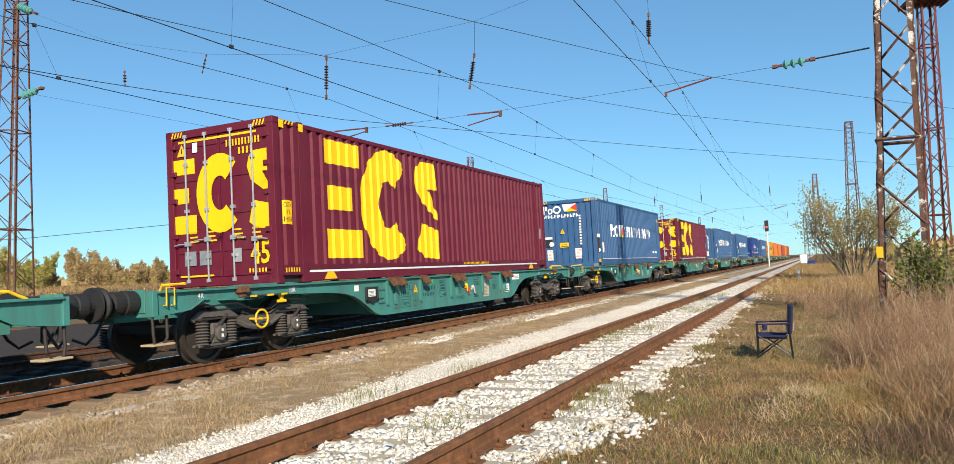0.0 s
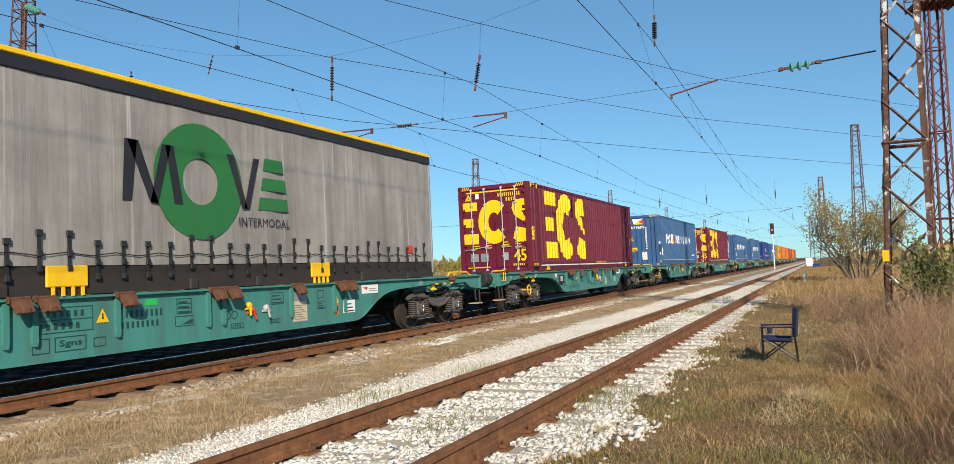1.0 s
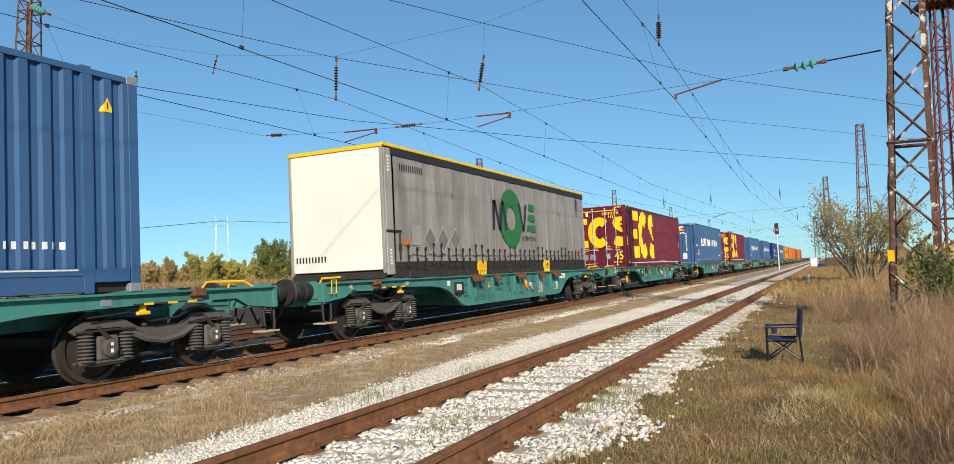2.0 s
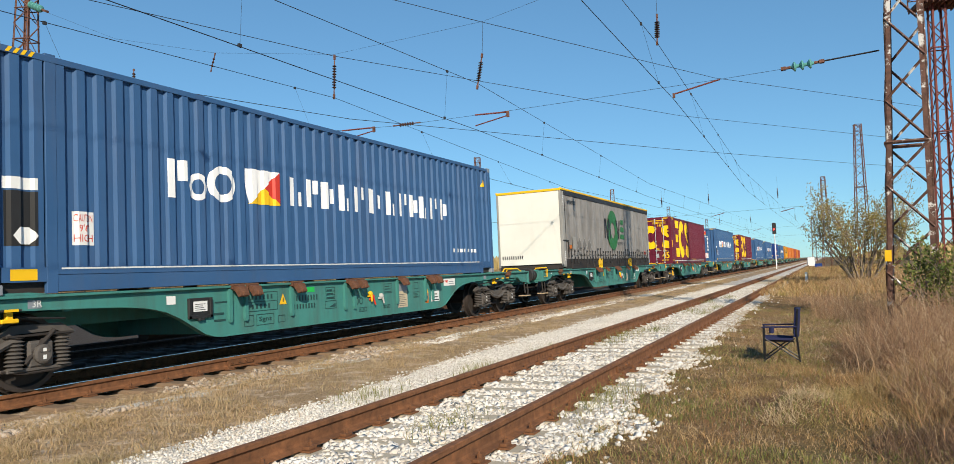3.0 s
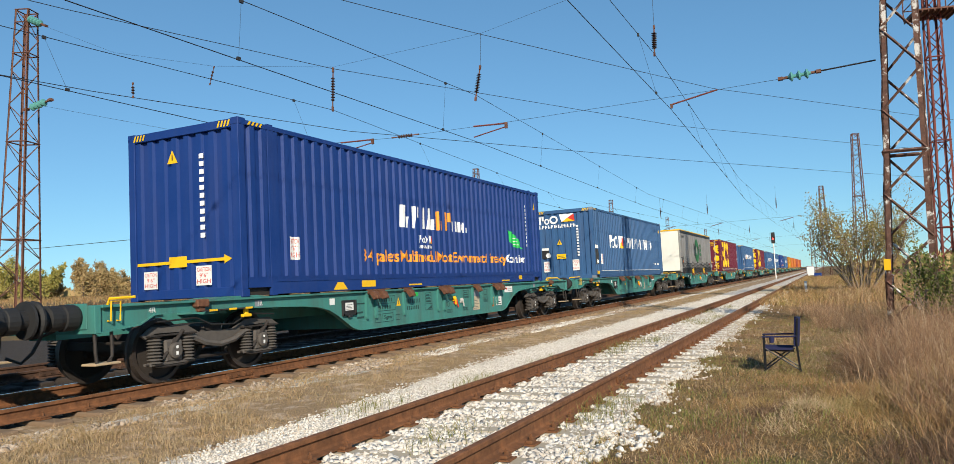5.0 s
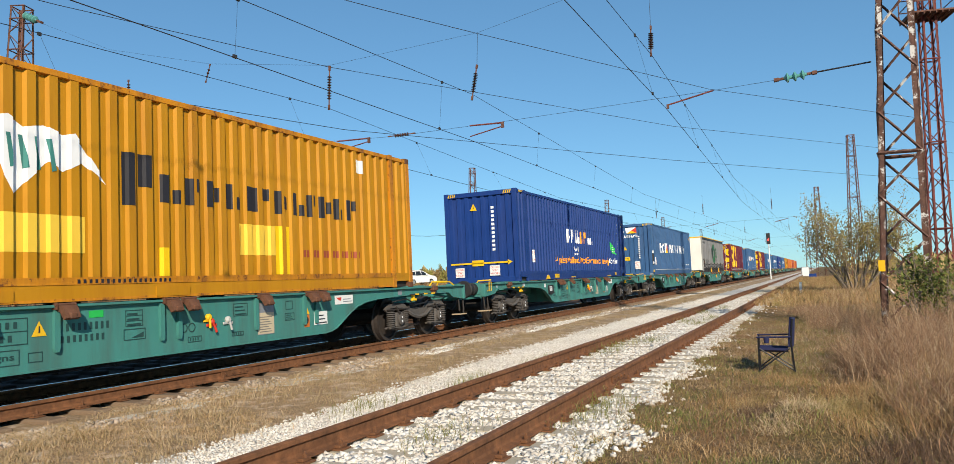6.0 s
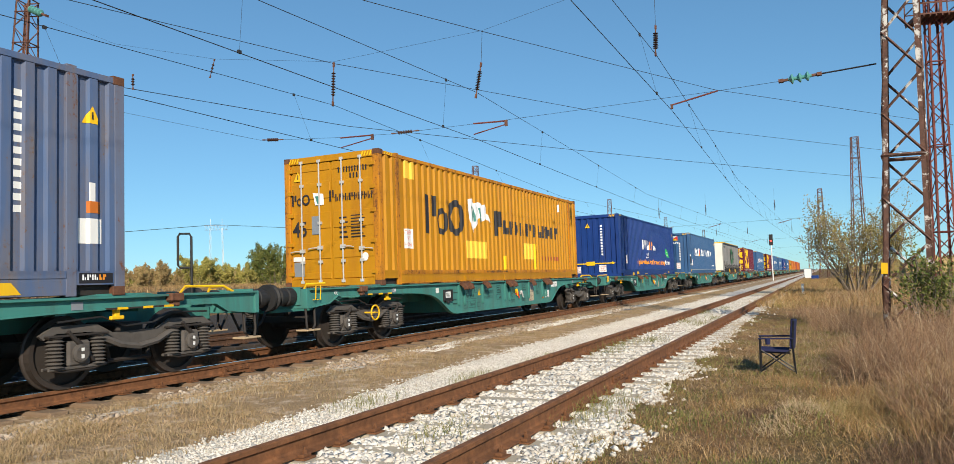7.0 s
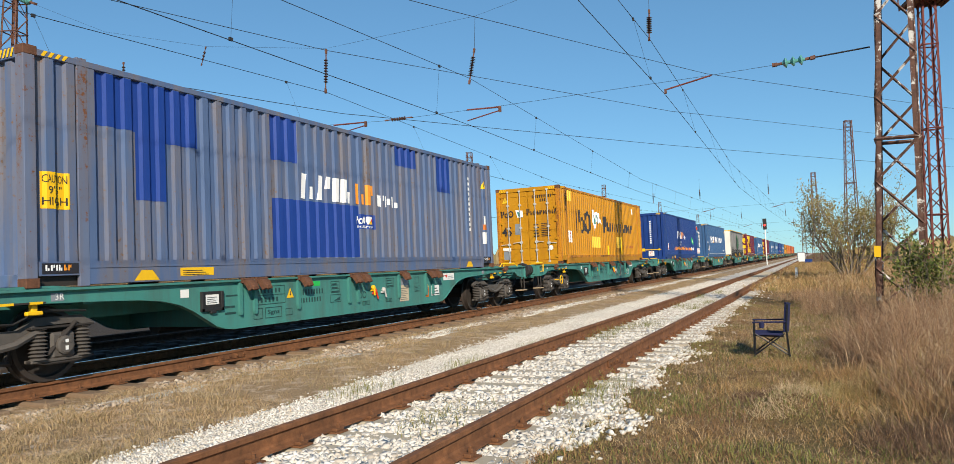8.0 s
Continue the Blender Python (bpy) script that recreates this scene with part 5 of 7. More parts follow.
    mark("lettering", shift(letters("Sgns", 0.10, 0.30, True), -2.66, 0.53), "ink", w, on_side, "wagon type lettering", **X)
    mark("frame_line", flat_poly(*fr(-2.72, 0.49, -2.30, 0.67)), "ink", w, on_side, **X)
    mark("frame_line", flat_poly(*fr(-2.20, 0.50, -2.02, 0.62)), "ink", w, on_side, **X)
    triangle(w, -2.16, 0.80, 0.19, on_side, x=1.187, wavy=False)
    number_row(w, -1.72, 0.83, 0.64, 0.095, 8, "ink", on_side, **X)
    number_row(w, -1.79, 0.69, 0.64, 0.085, 8, "ink", on_side, **X)
    mark("label_sticker", flat_poly(rect(-1.41, 0.975, -1.20, 1.065)), "leaf_green", w, on_side, "small green sticker", **X)
    mark("frame_line", flat_poly(*fr(-0.87, 0.82, -0.59, 1.04), rect(-0.87, 0.89, -0.59, 0.90), rect(-0.87, 0.96, -0.59, 0.97)), "ink", w, on_side, **X)
    bars(w, -0.84, 0.835, 0.22, 0.21, 3, "ink", on_side, **X)
    mark("frame_line", flat_poly(*fr(-0.90, 0.64, -0.55, 0.79), [(-0.78, 0.67), (-0.58, 0.67), (-0.58, 0.74)]), "ink", w, on_side, **X)
    for u in (0.12, 0.27):
        mark("ring_mark", flat_poly(*arc_band(u, 0.73, 0.07, 0.07, 0.018, 0, 360, 14)), "ink", w, on_side, **X)
    mark("frame_line", flat_poly(*fr(0.19, 0.515, 0.46, 0.60)), "ink", w, on_side, **X)
    number_row(w, 0.23, 0.535, 0.19, 0.045, 4, "ink", on_side, **X)
    mark("frame_line", flat_poly(*fr(1.12, 0.84, 1.44, 1.04)), "ink", w, on_side, **X)
    bars(w, 1.15, 0.86, 0.26, 0.17, 3, "ink", on_side, **X)
    mark("frame_line", flat_poly(*fr(1.08, 0.53, 1.34, 0.60)), "ink", w, on_side, **X)
    number_row(w, 1.11, 0.545, 0.20, 0.04, 4, "ink", on_side, **X)
    mark("data_panel", flat_poly(rect(1.66, 0.50, 2.07, 1.02)), "label_grey", w, on_side, **X)
    mark("data_panel", flat_poly(rect(1.67, 0.51, 2.06, 0.86)), "cream", w, on_side, "cream data panel", x=1.189, wavy=False)
    bars(w, 1.71, 0.54, 0.30, 0.28, 7, "placard_grey", on_side, x=1.191, wavy=False)
    mark("frame_line", flat_poly(*fr(2.35, 0.69, 2.60, 0.82), *fr(2.37, 0.88, 2.56, 1.03)), "ink", w, on_side, **X)
    bars(w, 2.38, 0.71, 0.18, 0.10, 3, "ink", on_side, **X)
    mark("label_sticker", flat_poly(rect(2.87, 0.54, 3.02, 0.76)), "orange", w, on_side, **X)
    mark("label_spot", flat_poly([(2.945 + 0.05 * math.cos(a * 0.6), 0.66 + 0.06 * math.sin(a * 0.6)) for a in range(10)]), "logo_dark", w, on_side, x=1.189, wavy=False)
    triangle(w, 2.87, 0.77, 0.15, on_side, x=1.187, wavy=False)
    mark("data_panel", flat_poly(rect(3.15, 0.56, 3.55, 0.80)), "label_white", w, on_side, **X)
    bars(w, 3.18, 0.58, 0.34, 0.20, 3, "logo_dark", on_side, x=1.189, wavy=False)
    mark("logo_panel", flat_poly(rect(3.80, 0.90, 4.40, 1.07)), "label_white", w, on_side, "white operator plate", **X)
    mark("logo_wedge", flat_poly([(3.84, 1.03), (3.98, 0.96), (4.02, 1.03)]), "red", w, on_side, x=1.189, wavy=False)
    bars(w, 4.06, 0.94, 0.30, 0.09, 2, "label_grey", on_side, x=1.189, wavy=False)
    for y in (-6.44, 6.2):
        part("label_plate", boxed(1.186, 1.192, y - 0.07, y + 0.09, 1.00, 1.10), "label_grey", w)
    for y, zt in ((-8.6, "4R"), (-6.46, "3R")):
        mark("lettering", shift(letters(zt, 0.08, 0.12), y, 1.015), "label_white", w, on_side, x=1.193, wavy=False)
    for y, z, m, tilt in ((0.58, 0.86, "bright_yellow", 0.0), (0.64, 0.79, "red", 0.07), (0.98, 0.80, "frame_pale", 0.05)):
        bm = lathe(bmesh.new(), [(0.05, 1.186), (0.055, 1.22), (0.03, 1.25)], "x", 10, (0, y, z))
        box(bm, 1.19, 1.215, y - 0.10, y + 0.10, z - 0.07, z - 0.03, 0.006)
        tube(bm, [(1.235, y, z), (1.24, y + tilt, z - 0.16)], 0.018, 6)
        part("brake_changeover_handle", bm, m, w)
    bm = tube(bmesh.new(), [(-0.6, -3.4, 0.45), (-0.6, 3.4, 0.45)], 0.14, 10)
    part("air_tank", bm, "grime", w)
    bogie(w, -7.2, False)
    bogie(w, 7.2, True)
    return w


# the train's place along the track: near end of the container on wagon 0, in metres by time
RUN = [(0.0, 9.96), (0.5, 15.91), (1.0, 21.86), (1.5, 27.80), (3.0, 45.42), (3.5, 51.33), (4.0, 57.27), (4.5, 63.30),
       (6.0, 81.44), (6.5, 87.57), (7.0, 93.75), (7.5, 99.97), (8.0, 106.20)]
burgundy, blue, navy = burgundy_container(), blue_container(), navy_container()
swap, yellow, worn = curtain_box(), yellow_container(), worn_container()
orange, brick = plain_container("orange", "orange"), plain_container("brick", "brick-red")
wagon = container_wagon()
LOAD = [(0, burgundy), (1, swap), (2, blue), (3, navy), (4, yellow), (5, worn), (-1, blue), (-2, burgundy), (-3, blue), (-4, blue), (-5, navy), (-6, blue),
        (-7, yellow), (-8, orange), (-9, orange), (-10, brick), (-11, orange), (-12, brick)]
REST = {2: -0.15, 4: -0.15}      # how far these containers sit from their wagon's usual place
TRAIN, used = [], set()
for k, kind in LOAD:
    y = RUN[0][1] - k * PITCH
    box_ob = kind if kind.name not in used else copy_thing(kind, pose(XT, y, DECK))
    used.add(kind.name)
    box_ob.matrix_basis = pose(XT, y, DECK)
    wag = wagon if k == 0 else copy_thing(wagon, pose(XT, y + L45 / 2, 0))
    wag.matrix_basis = pose(XT, y + L45 / 2, 0)
    TRAIN.append((k, box_ob, wag))
HY = 9.0
# the worn one's wagon carries a tall black hoop at its far end
hoop = tube(bmesh.new(), [(0.2, HY, 1.15), (0.2, HY, 2.08), (0.18, HY - 0.02, 2.13), (0.08, HY - 0.13, 2.13), (0.06, HY - 0.15, 2.08), (0.06, HY - 0.15, 1.62), (0.08, HY - 0.13, 1.57), (0.2, HY, 1.57)], 0.02, 6)
part("signal_bracket", hoop, "black", [t[2] for t in TRAIN if t[0] == 5][0], "tall black tail-lamp hoop")


def handbrake(w):
    bm = torus(bmesh.new(), (1.30, -7.35, 0.62), 0.145, 0.017, "x")
    tube(bm, [(1.30, -7.48, 0.62), (1.30, -7.22, 0.62)], 0.010, 5)
    tube(bm, [(1.05, -7.35, 0.62), (1.30, -7.35, 0.62)], 0.02, 6)
    part("handbrake_wheel", bm, "bright_yellow", w, "yellow parking brake wheel")


for k, box_ob, wag in TRAIN:
    if k in (0, 4, -1, -3):
        handbrake(wag)


def motions():
    """The train runs away along its track; the wheels of the nearest wagons roll."""
    for k, box_ob, wag in TRAIN:
        walk(box_ob, [(t, pose(XT, s - k * PITCH + REST.get(k, 0.0), DECK)) for t, s in RUN])
        walk(wag, [(t, pose(XT, s - k * PITCH + L45 / 2, 0)) for t, s in RUN])
    # the white car drives along the field's edge
    rows = []
    for t in (0.0, 3.0, 5.0, 5.5, 6.0, 6.5, 7.0, 8.0):
        x, y = -38.4 + 7.7 * (t - 6.0), 67.9 + 20.7 * (t - 6.0)
        rows.append((t, pose(x, y, lie(x, y) + 0.01, 0, 0, 69.6)))
    walk(car, rows)
    ts, ss = [r[0] for r in RUN], [r[1] for r in RUN]
    for k, box_ob, wag in TRAIN:
        if -1 <= k <= 5:
            for b in wag.children:
                if b.name.startswith("bogie"):
                    back = b.matrix_basis.to_euler().z > 1
                    for o in b.children:
                        if o.name.startswith("wheelset"):
                            ya = o.matrix_basis.translation.y
                            rows = []
                            for f in range(241):
                                turn = math.degrees((float(np.interp(f / 30, ts, ss)) - ss[0]) / 0.46) * (1 if back else -1)
                                rows.append((f / 30, pose(0, ya, 0.46, turn % 360)))
                            walk(o, rows)


# ---- overhead line ----
def beam(a, b, r=0.03, n=4):
    return tube(bmesh.new(), [a, b], r, n)


def lattice_mast(label, height, w0, w1, panels, mat, leg=0.05, group="overhead line masts"):
    """A tapered four-legged lattice mast with crossed bracing and ring frames."""
    m = thing("lattice_mast", label, "mast", group)
    wid = lambda z: (w0 + (w1 - w0) * z / height) / 2
    for sx in (-1, 1):
        for sy in (-1, 1):
            bm = bmesh.new()
            a, b = wid(-0.6), wid(height)
            for lo, hi in (((0, leg * 1.6), (0, leg * 0.35)), ((0, leg * 0.35), (0, leg * 1.6))):
                p = [bm.verts.new((sx * (w - d * 1.0), sy * (w - e), z)) for w, z in ((a, -0.6), (b, height)) for d in lo for e in hi]
                for q in ((0, 1, 3, 2), (4, 6, 7, 5), (0, 4, 5, 1), (2, 3, 7, 6), (0, 2, 6, 4), (1, 5, 7, 3)):
                    bm.faces.new([p[i] for i in q])
            bmesh.ops.recalc_face_normals(bm, faces=bm.faces)
            part("leg", bm, mat, m)
    zs = [height * (1 - (1 - i / panels) ** 1.12) for i in range(panels + 1)]
    for i, (za, zb) in enumerate(zip(zs, zs[1:])):
        wa, wb = wid(za), wid(zb)
        for q in range(4):
            rot = pose(0, 0, 0, 0, 0, q * 90)
            flip = 1 if (i + q) % 2 else -1
            bm = beam((flip * wa, wa, za), (-flip * wb, wb, zb), leg * 0.42)
            bm.transform(rot)
            part("brace", bm, mat, m)
    for z in zs[4::5] + [zs[-2], height]:
        w = wid(z)
        bm = bmesh.new()
        for q in range(4):
            b2 = beam((-w, w, z), (w, w, z), leg * 0.6)
            b2.transform(pose(0, 0, 0, 0, 0, q * 90))
            me = bpy.data.meshes.new("ring")
            b2.to_mesh(me)
            bm.from_mesh(me)
            b2.free()
        part("ring_frame", bm, mat, m)
    return m


def plate_on(m, w, z, mat, s=0.14):
    part("number_plate", boxed(-w - 0.02, -w + 0.12, -w - 0.02, -w - 0.01, z, z + 0.26), mat, m, "yellow warning plate")


near = lattice_mast("rusty lattice mast with flaking white paint, in weeds", 13.8, 1.05, 0.52, 15, "mast_peel", 0.074)
plate_on(near, 0.52, 1.28, "bright_yellow")
near.matrix_basis = pose(1.80, SPAN, -0.28, 0, 2.1, -6)
left = lattice_mast("rust-brown lattice mast beyond the tracks", 13.4, 1.25, 0.62, 17, "mast_rust", 0.05)
plate_on(left, 0.60, 1.9, "bright_yellow")
left.matrix_basis = pose(-30.9, SPAN, 0.55, 0, 2.2, 20)
for x, y, z, lean in ((3.2, 76, -0.2, 1.2), (0.35, 122, -0.2, 0.5), (-35.6, 76, 0.9, 1.5), (-32.0, 122, 0.7, 1.0), (-31.6, 170, 0.7, 0.5), (-2.6, 235, -0.2, 0.0), (-31.5, 230, 0.7, 0.0)):
    copy_thing(left, pose(x, y, z, 0, lean, 10)).matrix_basis = pose(x, y, z, 0, lean, 10)

tower = lattice_mast("slender dark-red lighting tower with a top platform", 21.0, 0.66, 0.40, 34, "mast_red", 0.05, "lighting towers")
bm = boxed(-0.78, 0.78, -0.7, 0.7, 11.16, 11.22)
for q in range(8):
    box(bm, -0.78 + q * 0.217, -0.745 + q * 0.217, -0.7, 0.7, 11.08, 11.16)
part("platform", bm, "mast_rust", tower, "grated steel platform")
bm = bmesh.new()
for z in (11.6, 12.1):
    tube(bm, [(-0.78, -0.7, z), (0.78, -0.7, z), (0.78, 0.7, z), (-0.78, 0.7, z), (-0.78, -0.7, z)], 0.025, 5)
for x in (-0.78, 0, 0.78):
    for y in (-0.7, 0.7):
        tube(bm, [(x, y, 11.2), (x, y, 12.1)], 0.025, 5)
part("railing", bm, "mast_rust", tower)
tower.matrix_basis = pose(4.33, 33.5, -0.3, 0, 1.3, 12)

WIRE = {}


def wire(name, pts, r=0.011, label="", sag=0.0):
    """A wire through a few points, each stretch hanging a little."""
    out = []
    for a, b in zip(pts, pts[1:]):
        a, b = Vector(a), Vector(b)
        n = 12
        for i in range(n):
            f = i / n
            p = a.lerp(b, f)
            p.z -= sag * 4 * f * (1 - f)
            out.append(p)
    out.append(Vector(pts[-1]))
    bm = tube(bmesh.new(), out, r, 4)
    o = part(name, bm, "wire")
    return tagged(o, label, "overhead wire", "overhead wires", "structure")


# each line's contact and catenary wire, as (across, along, height)
YS = [-40, 3, SPAN, 45, 76, 122, 170, 230, 300]
LINES = [([-3.40, -3.42, -3.38, -3.75, -3.90, -3.2, -3.4, -3.2, -3.2], [5.85, 5.73, 5.57, 5.14, 5.5, 5.66, 5.66, 5.66, 5.66],
          [-3.90, -3.80, -3.72, -4.10, -4.1, -3.7, -3.7, -3.7, -3.7], [6.95, 7.10, 7.15, 6.55, 7.0, 7.15, 7.15, 7.15, 7.15]),
         ([-9.15, -9.15, -9.30, -9.55, -9.7, -9.4, -9.8, -9.6, -9.6], [5.20, 5.34, 5.51, 5.36, 5.5, 5.6, 5.6, 5.6, 5.6],
          [-9.05, -9.09, -9.15, -9.40, -9.5, -9.2, -9.2, -9.2, -9.2], [5.70, 6.20, 6.89, 6.12, 6.6, 6.72, 6.72, 6.72, 6.72]),
         ([-13.81, -13.81, -13.8, -14.1, -14.4, -14.0, -14.4, -14.2, -14.2], [5.50, 5.55, 5.62, 5.45, 5.6, 5.62, 5.62, 5.62, 5.62],
          [-14.8, -14.61, -14.4, -14.75, -14.7, -14.4, -14.4, -14.4, -14.4], [6.20, 6.61, 7.20, 6.36, 6.9, 7.18, 7.18, 7.18, 7.18])]
for xc, zc, xm, zm in LINES:
    wire("contact_wire", list(zip(xc, YS, zc)), 0.009, "dark copper contact wire above the track")
    wire("catenary_wire", list(zip(xm, YS, zm)), 0.0085, "sagging catenary wire above the track")
    # droppers between the two, with their clamps
    bm = bmesh.new()
    for y in np.arange(-6, 120, 8.0):
        a, b, c, d = (float(np.interp(y, YS, q)) for q in (xc, zc, xm, zm))
        tube(bm, [(a, y, b + 0.012), (c, y, d)], 0.0035, 3)
        box(bm, a - 0.02, a + 0.02, y - 0.04, y + 0.04, b - 0.01, b + 0.05)
        box(bm, c - 0.02, c + 0.02, y - 0.04, y + 0.04, d - 0.05, d + 0.02)
    o = part("dropper_wires", bm, "wire")
    tagged(o, "thin dropper wires with small clamps", "overhead wire", "overhead wires", "structure")

wire("anchor_wire", [(-19.3, 6.0, 9.0), (-17.04, 12.3, 8.72), (-14.35, 20.0, 8.60), (-6.13, 37.7, 8.60), (4.07, 53.7, 8.66), (20, 78, 9.2)], 0.010, "diagonal carrying wire crossing the tracks")
wire("anchor_wire", [(-14.8, 8.0, 9.1), (-10.48, 16.7, 8.78), (-8.9, 20.05, 8.74), (-3.6, 31.35, 8.72), (6.48, 46.5, 8.78), (20, 66, 9.2)], 0.010, "diagonal carrying wire crossing the tracks")
wire("anchor_wire", [(-18.6, 7.0, 6.85), (-17.2, 13.2, 6.8), (-14.84, 21.5, 6.8), (-6.59, 36.4, 6.8), (1.77, 50.1, 6.8), (16, 74, 7.1)], 0.010, "diagonal carrying wire crossing the tracks")
# lower cross wire of the span, and the upper one that carries the hangers
wire("cross_wire", [(1.5, SPAN, 6.08), (0.25, SPAN, 6.02)], 0.02, "steel rod holding the cross wire to the mast")
wire("cross_wire", [(-0.65, SPAN, 5.97), (-2.2, SPAN, 5.94), (-8.2, SPAN, 5.92), (-11.2, SPAN, 5.95)], 0.005, "thin level cross wire between the masts")
wire("cross_wire", [(-12.1, SPAN, 5.96), (-14.2, SPAN, 6.08), (-16.5, SPAN, 6.27), (-17.5, SPAN, 6.36), (-29.3, SPAN, 9.6)], 0.005, "thin level cross wire between the masts")
wire("cross_wire", [(-30.4, SPAN, 13.6), (-24.8, SPAN, 11.05), (-19.6, SPAN, 9.6), (-14.35, SPAN, 8.66), (-8.87, SPAN, 8.75), (-3.71, SPAN, 9.6), (1.6, SPAN, 13.2)], 0.004, "thin upper cross wire between the masts")


def insulator(a, b, mat, discs, r, label):
    """A string of sheds on a rod between two fittings."""
    a, b = Vector(a), Vector(b)
    t = thing("insulator", label, "insulator", "line insulators")
    length = (b - a).length
    q = (b - a).to_track_quat("Z", "Y").to_matrix().to_4x4()
    t.matrix_basis = Matrix.Translation(a) @ q
    lo, hi = length * 0.22, length * 0.78
    prof = [(r * 0.3, lo)]
    for i in range(discs):
        z = lo + (hi - lo) * (i + 0.1) / discs
        s = (hi - lo) / discs
        prof += [(r * 0.35, z), (r, z + s * 0.35), (r * 0.9, z + s * 0.5), (r * 0.35, z + s * 0.65)]
    prof.append((r * 0.3, hi))
    part("shed", lathe(bmesh.new(), prof, "z", 12), mat, t)
    bm = tube(bmesh.new(), [(0, 0, 0), (0, 0, lo)], r * 0.28, 6)
    box(bm, -r * 0.5, r * 0.5, -r * 0.3, r * 0.3, -0.02, lo * 0.45)
    part("fitting", bm, "mast_rust", t)
    bm = tube(bmesh.new(), [(0, 0, hi), (0, 0, length)], r * 0.28, 6)
    box(bm, -r * 0.5, r * 0.5, -r * 0.3, r * 0.3, length - lo * 0.45, length + 0.02)
    part("fitting", bm, "mast_rust", t)
    return t


insulator((-14.34, SPAN, 8.62), (-14.42, SPAN, 7.18), "ceramic", 9, 0.075, "brown ribbed insulator hanging from a wire")
insulator((-8.95, SPAN, 7.75), (-9.17, SPAN, 6.73), "ceramic", 12, 0.075, "brown ribbed insulator hanging from a wire")
wire("hanger_wire", [(-8.88, SPAN, 8.75), (-8.95, SPAN, 7.74)], 0.006, "thin hanger wire")
insulator((-3.70, SPAN, 7.95), (-3.74, SPAN, 7.14), "ceramic", 9, 0.075, "brown ribbed insulator hanging from a wire")
wire("hanger_wire", [(-3.69, SPAN, 9.6), (-3.70, SPAN, 7.94)], 0.006, "thin hanger wire")
insulator((-0.68, SPAN, 5.97), (0.28, SPAN, 6.02), "glass_green", 3, 0.13, "green glass disc insulators on a rod")
insulator((-12.15, SPAN, 5.97), (-11.2, SPAN, 5.96), "ceramic", 6, 0.06, "brown rod insulator in a cross wire")
insulator((-17.4, SPAN, 6.36), (-16.55, SPAN, 6.28), "ceramic", 6, 0.06, "brown rod insulator in a cross wire")
insulator((-30.3, SPAN, 13.62), (-28.9, SPAN, 12.95), "glass_green", 4, 0.16, "green glass disc insulators at a mast")
insulator((-30.3, SPAN, 9.55), (-28.6, SPAN, 9.75), "glass_green", 4, 0.16, "green glass disc insulators at a mast")
insulator((-19.6, SPAN, 9.58), (-19.83, SPAN, 8.95), "ceramic", 3, 0.05, "small brown insulator hanging from a wire")
insulator((-16.9, 14.2, 7.2), (-16.9, 14.2, 6.8), "ceramic", 3, 0.05, "small brown insulator hanging from a wire")


def steady_arm(xa, xb, z, up, label, mat="mast_red"):
    """A registration arm holding a contact wire."""
    t = thing("steady_arm", label, "bracket", "registration arms")
    if up:
        part("arm", beam((xa, SPAN, z), (xb, SPAN, z - 0.05), 0.025, 6), mat, t)
        part("clamp", boxed(xb - 0.04, xb + 0.04, SPAN - 0.03, SPAN + 0.03, z - 0.2, z - 0.02), "mast_rust", t)
        part("arm", beam((xb, SPAN, z - 0.15), (xa, SPAN, z - 0.33), 0.018, 6), mat, t)
    else:
        part("arm", beam((xb, SPAN, z), (xa, SPAN, z - 0.22), 0.022, 6), mat, t)
        part("clamp", boxed(xa - 0.03, xa + 0.03, SPAN - 0.03, SPAN + 0.03, z - 0.32, z - 0.2), "mast_rust", t)
    return t


steady_arm(-9.28, -8.21, 5.94, True, "rusty registration arm holding the contact wire")
steady_arm(-14.14, -12.9, 6.06, True, "rusty registration arm holding the contact wire")
steady_arm(-3.38, -2.18, 5.94, False, "rusty registration arm holding the contact wire")
for y in (76, 122, 170):
    wire("cross_wire", [(3.0 if y == 76 else 0.2, y, 6.1), (-14, y, 5.95), (-32, y, 9.5)], 0.008, "thin level cross wire between the masts")
    for x in (XS, XT, X3):
        t = thing("steady_arm", "rusty registration arm holding the contact wire", "bracket", "registration arms")
        part("arm", beam((x + 0.9, y, 5.95), (x - 0.3, y, 5.68), 0.03, 5), "mast_red", t)
        insulator((x - 0.5, y, 7.9), (x - 0.5, y, 7.0), "ceramic", 8, 0.08, "brown ribbed insulator hanging from a wire")
        wire("hanger_wire", [(x - 0.5, y, 9.0), (x - 0.5, y, 7.85)], 0.008, "thin hanger wire")


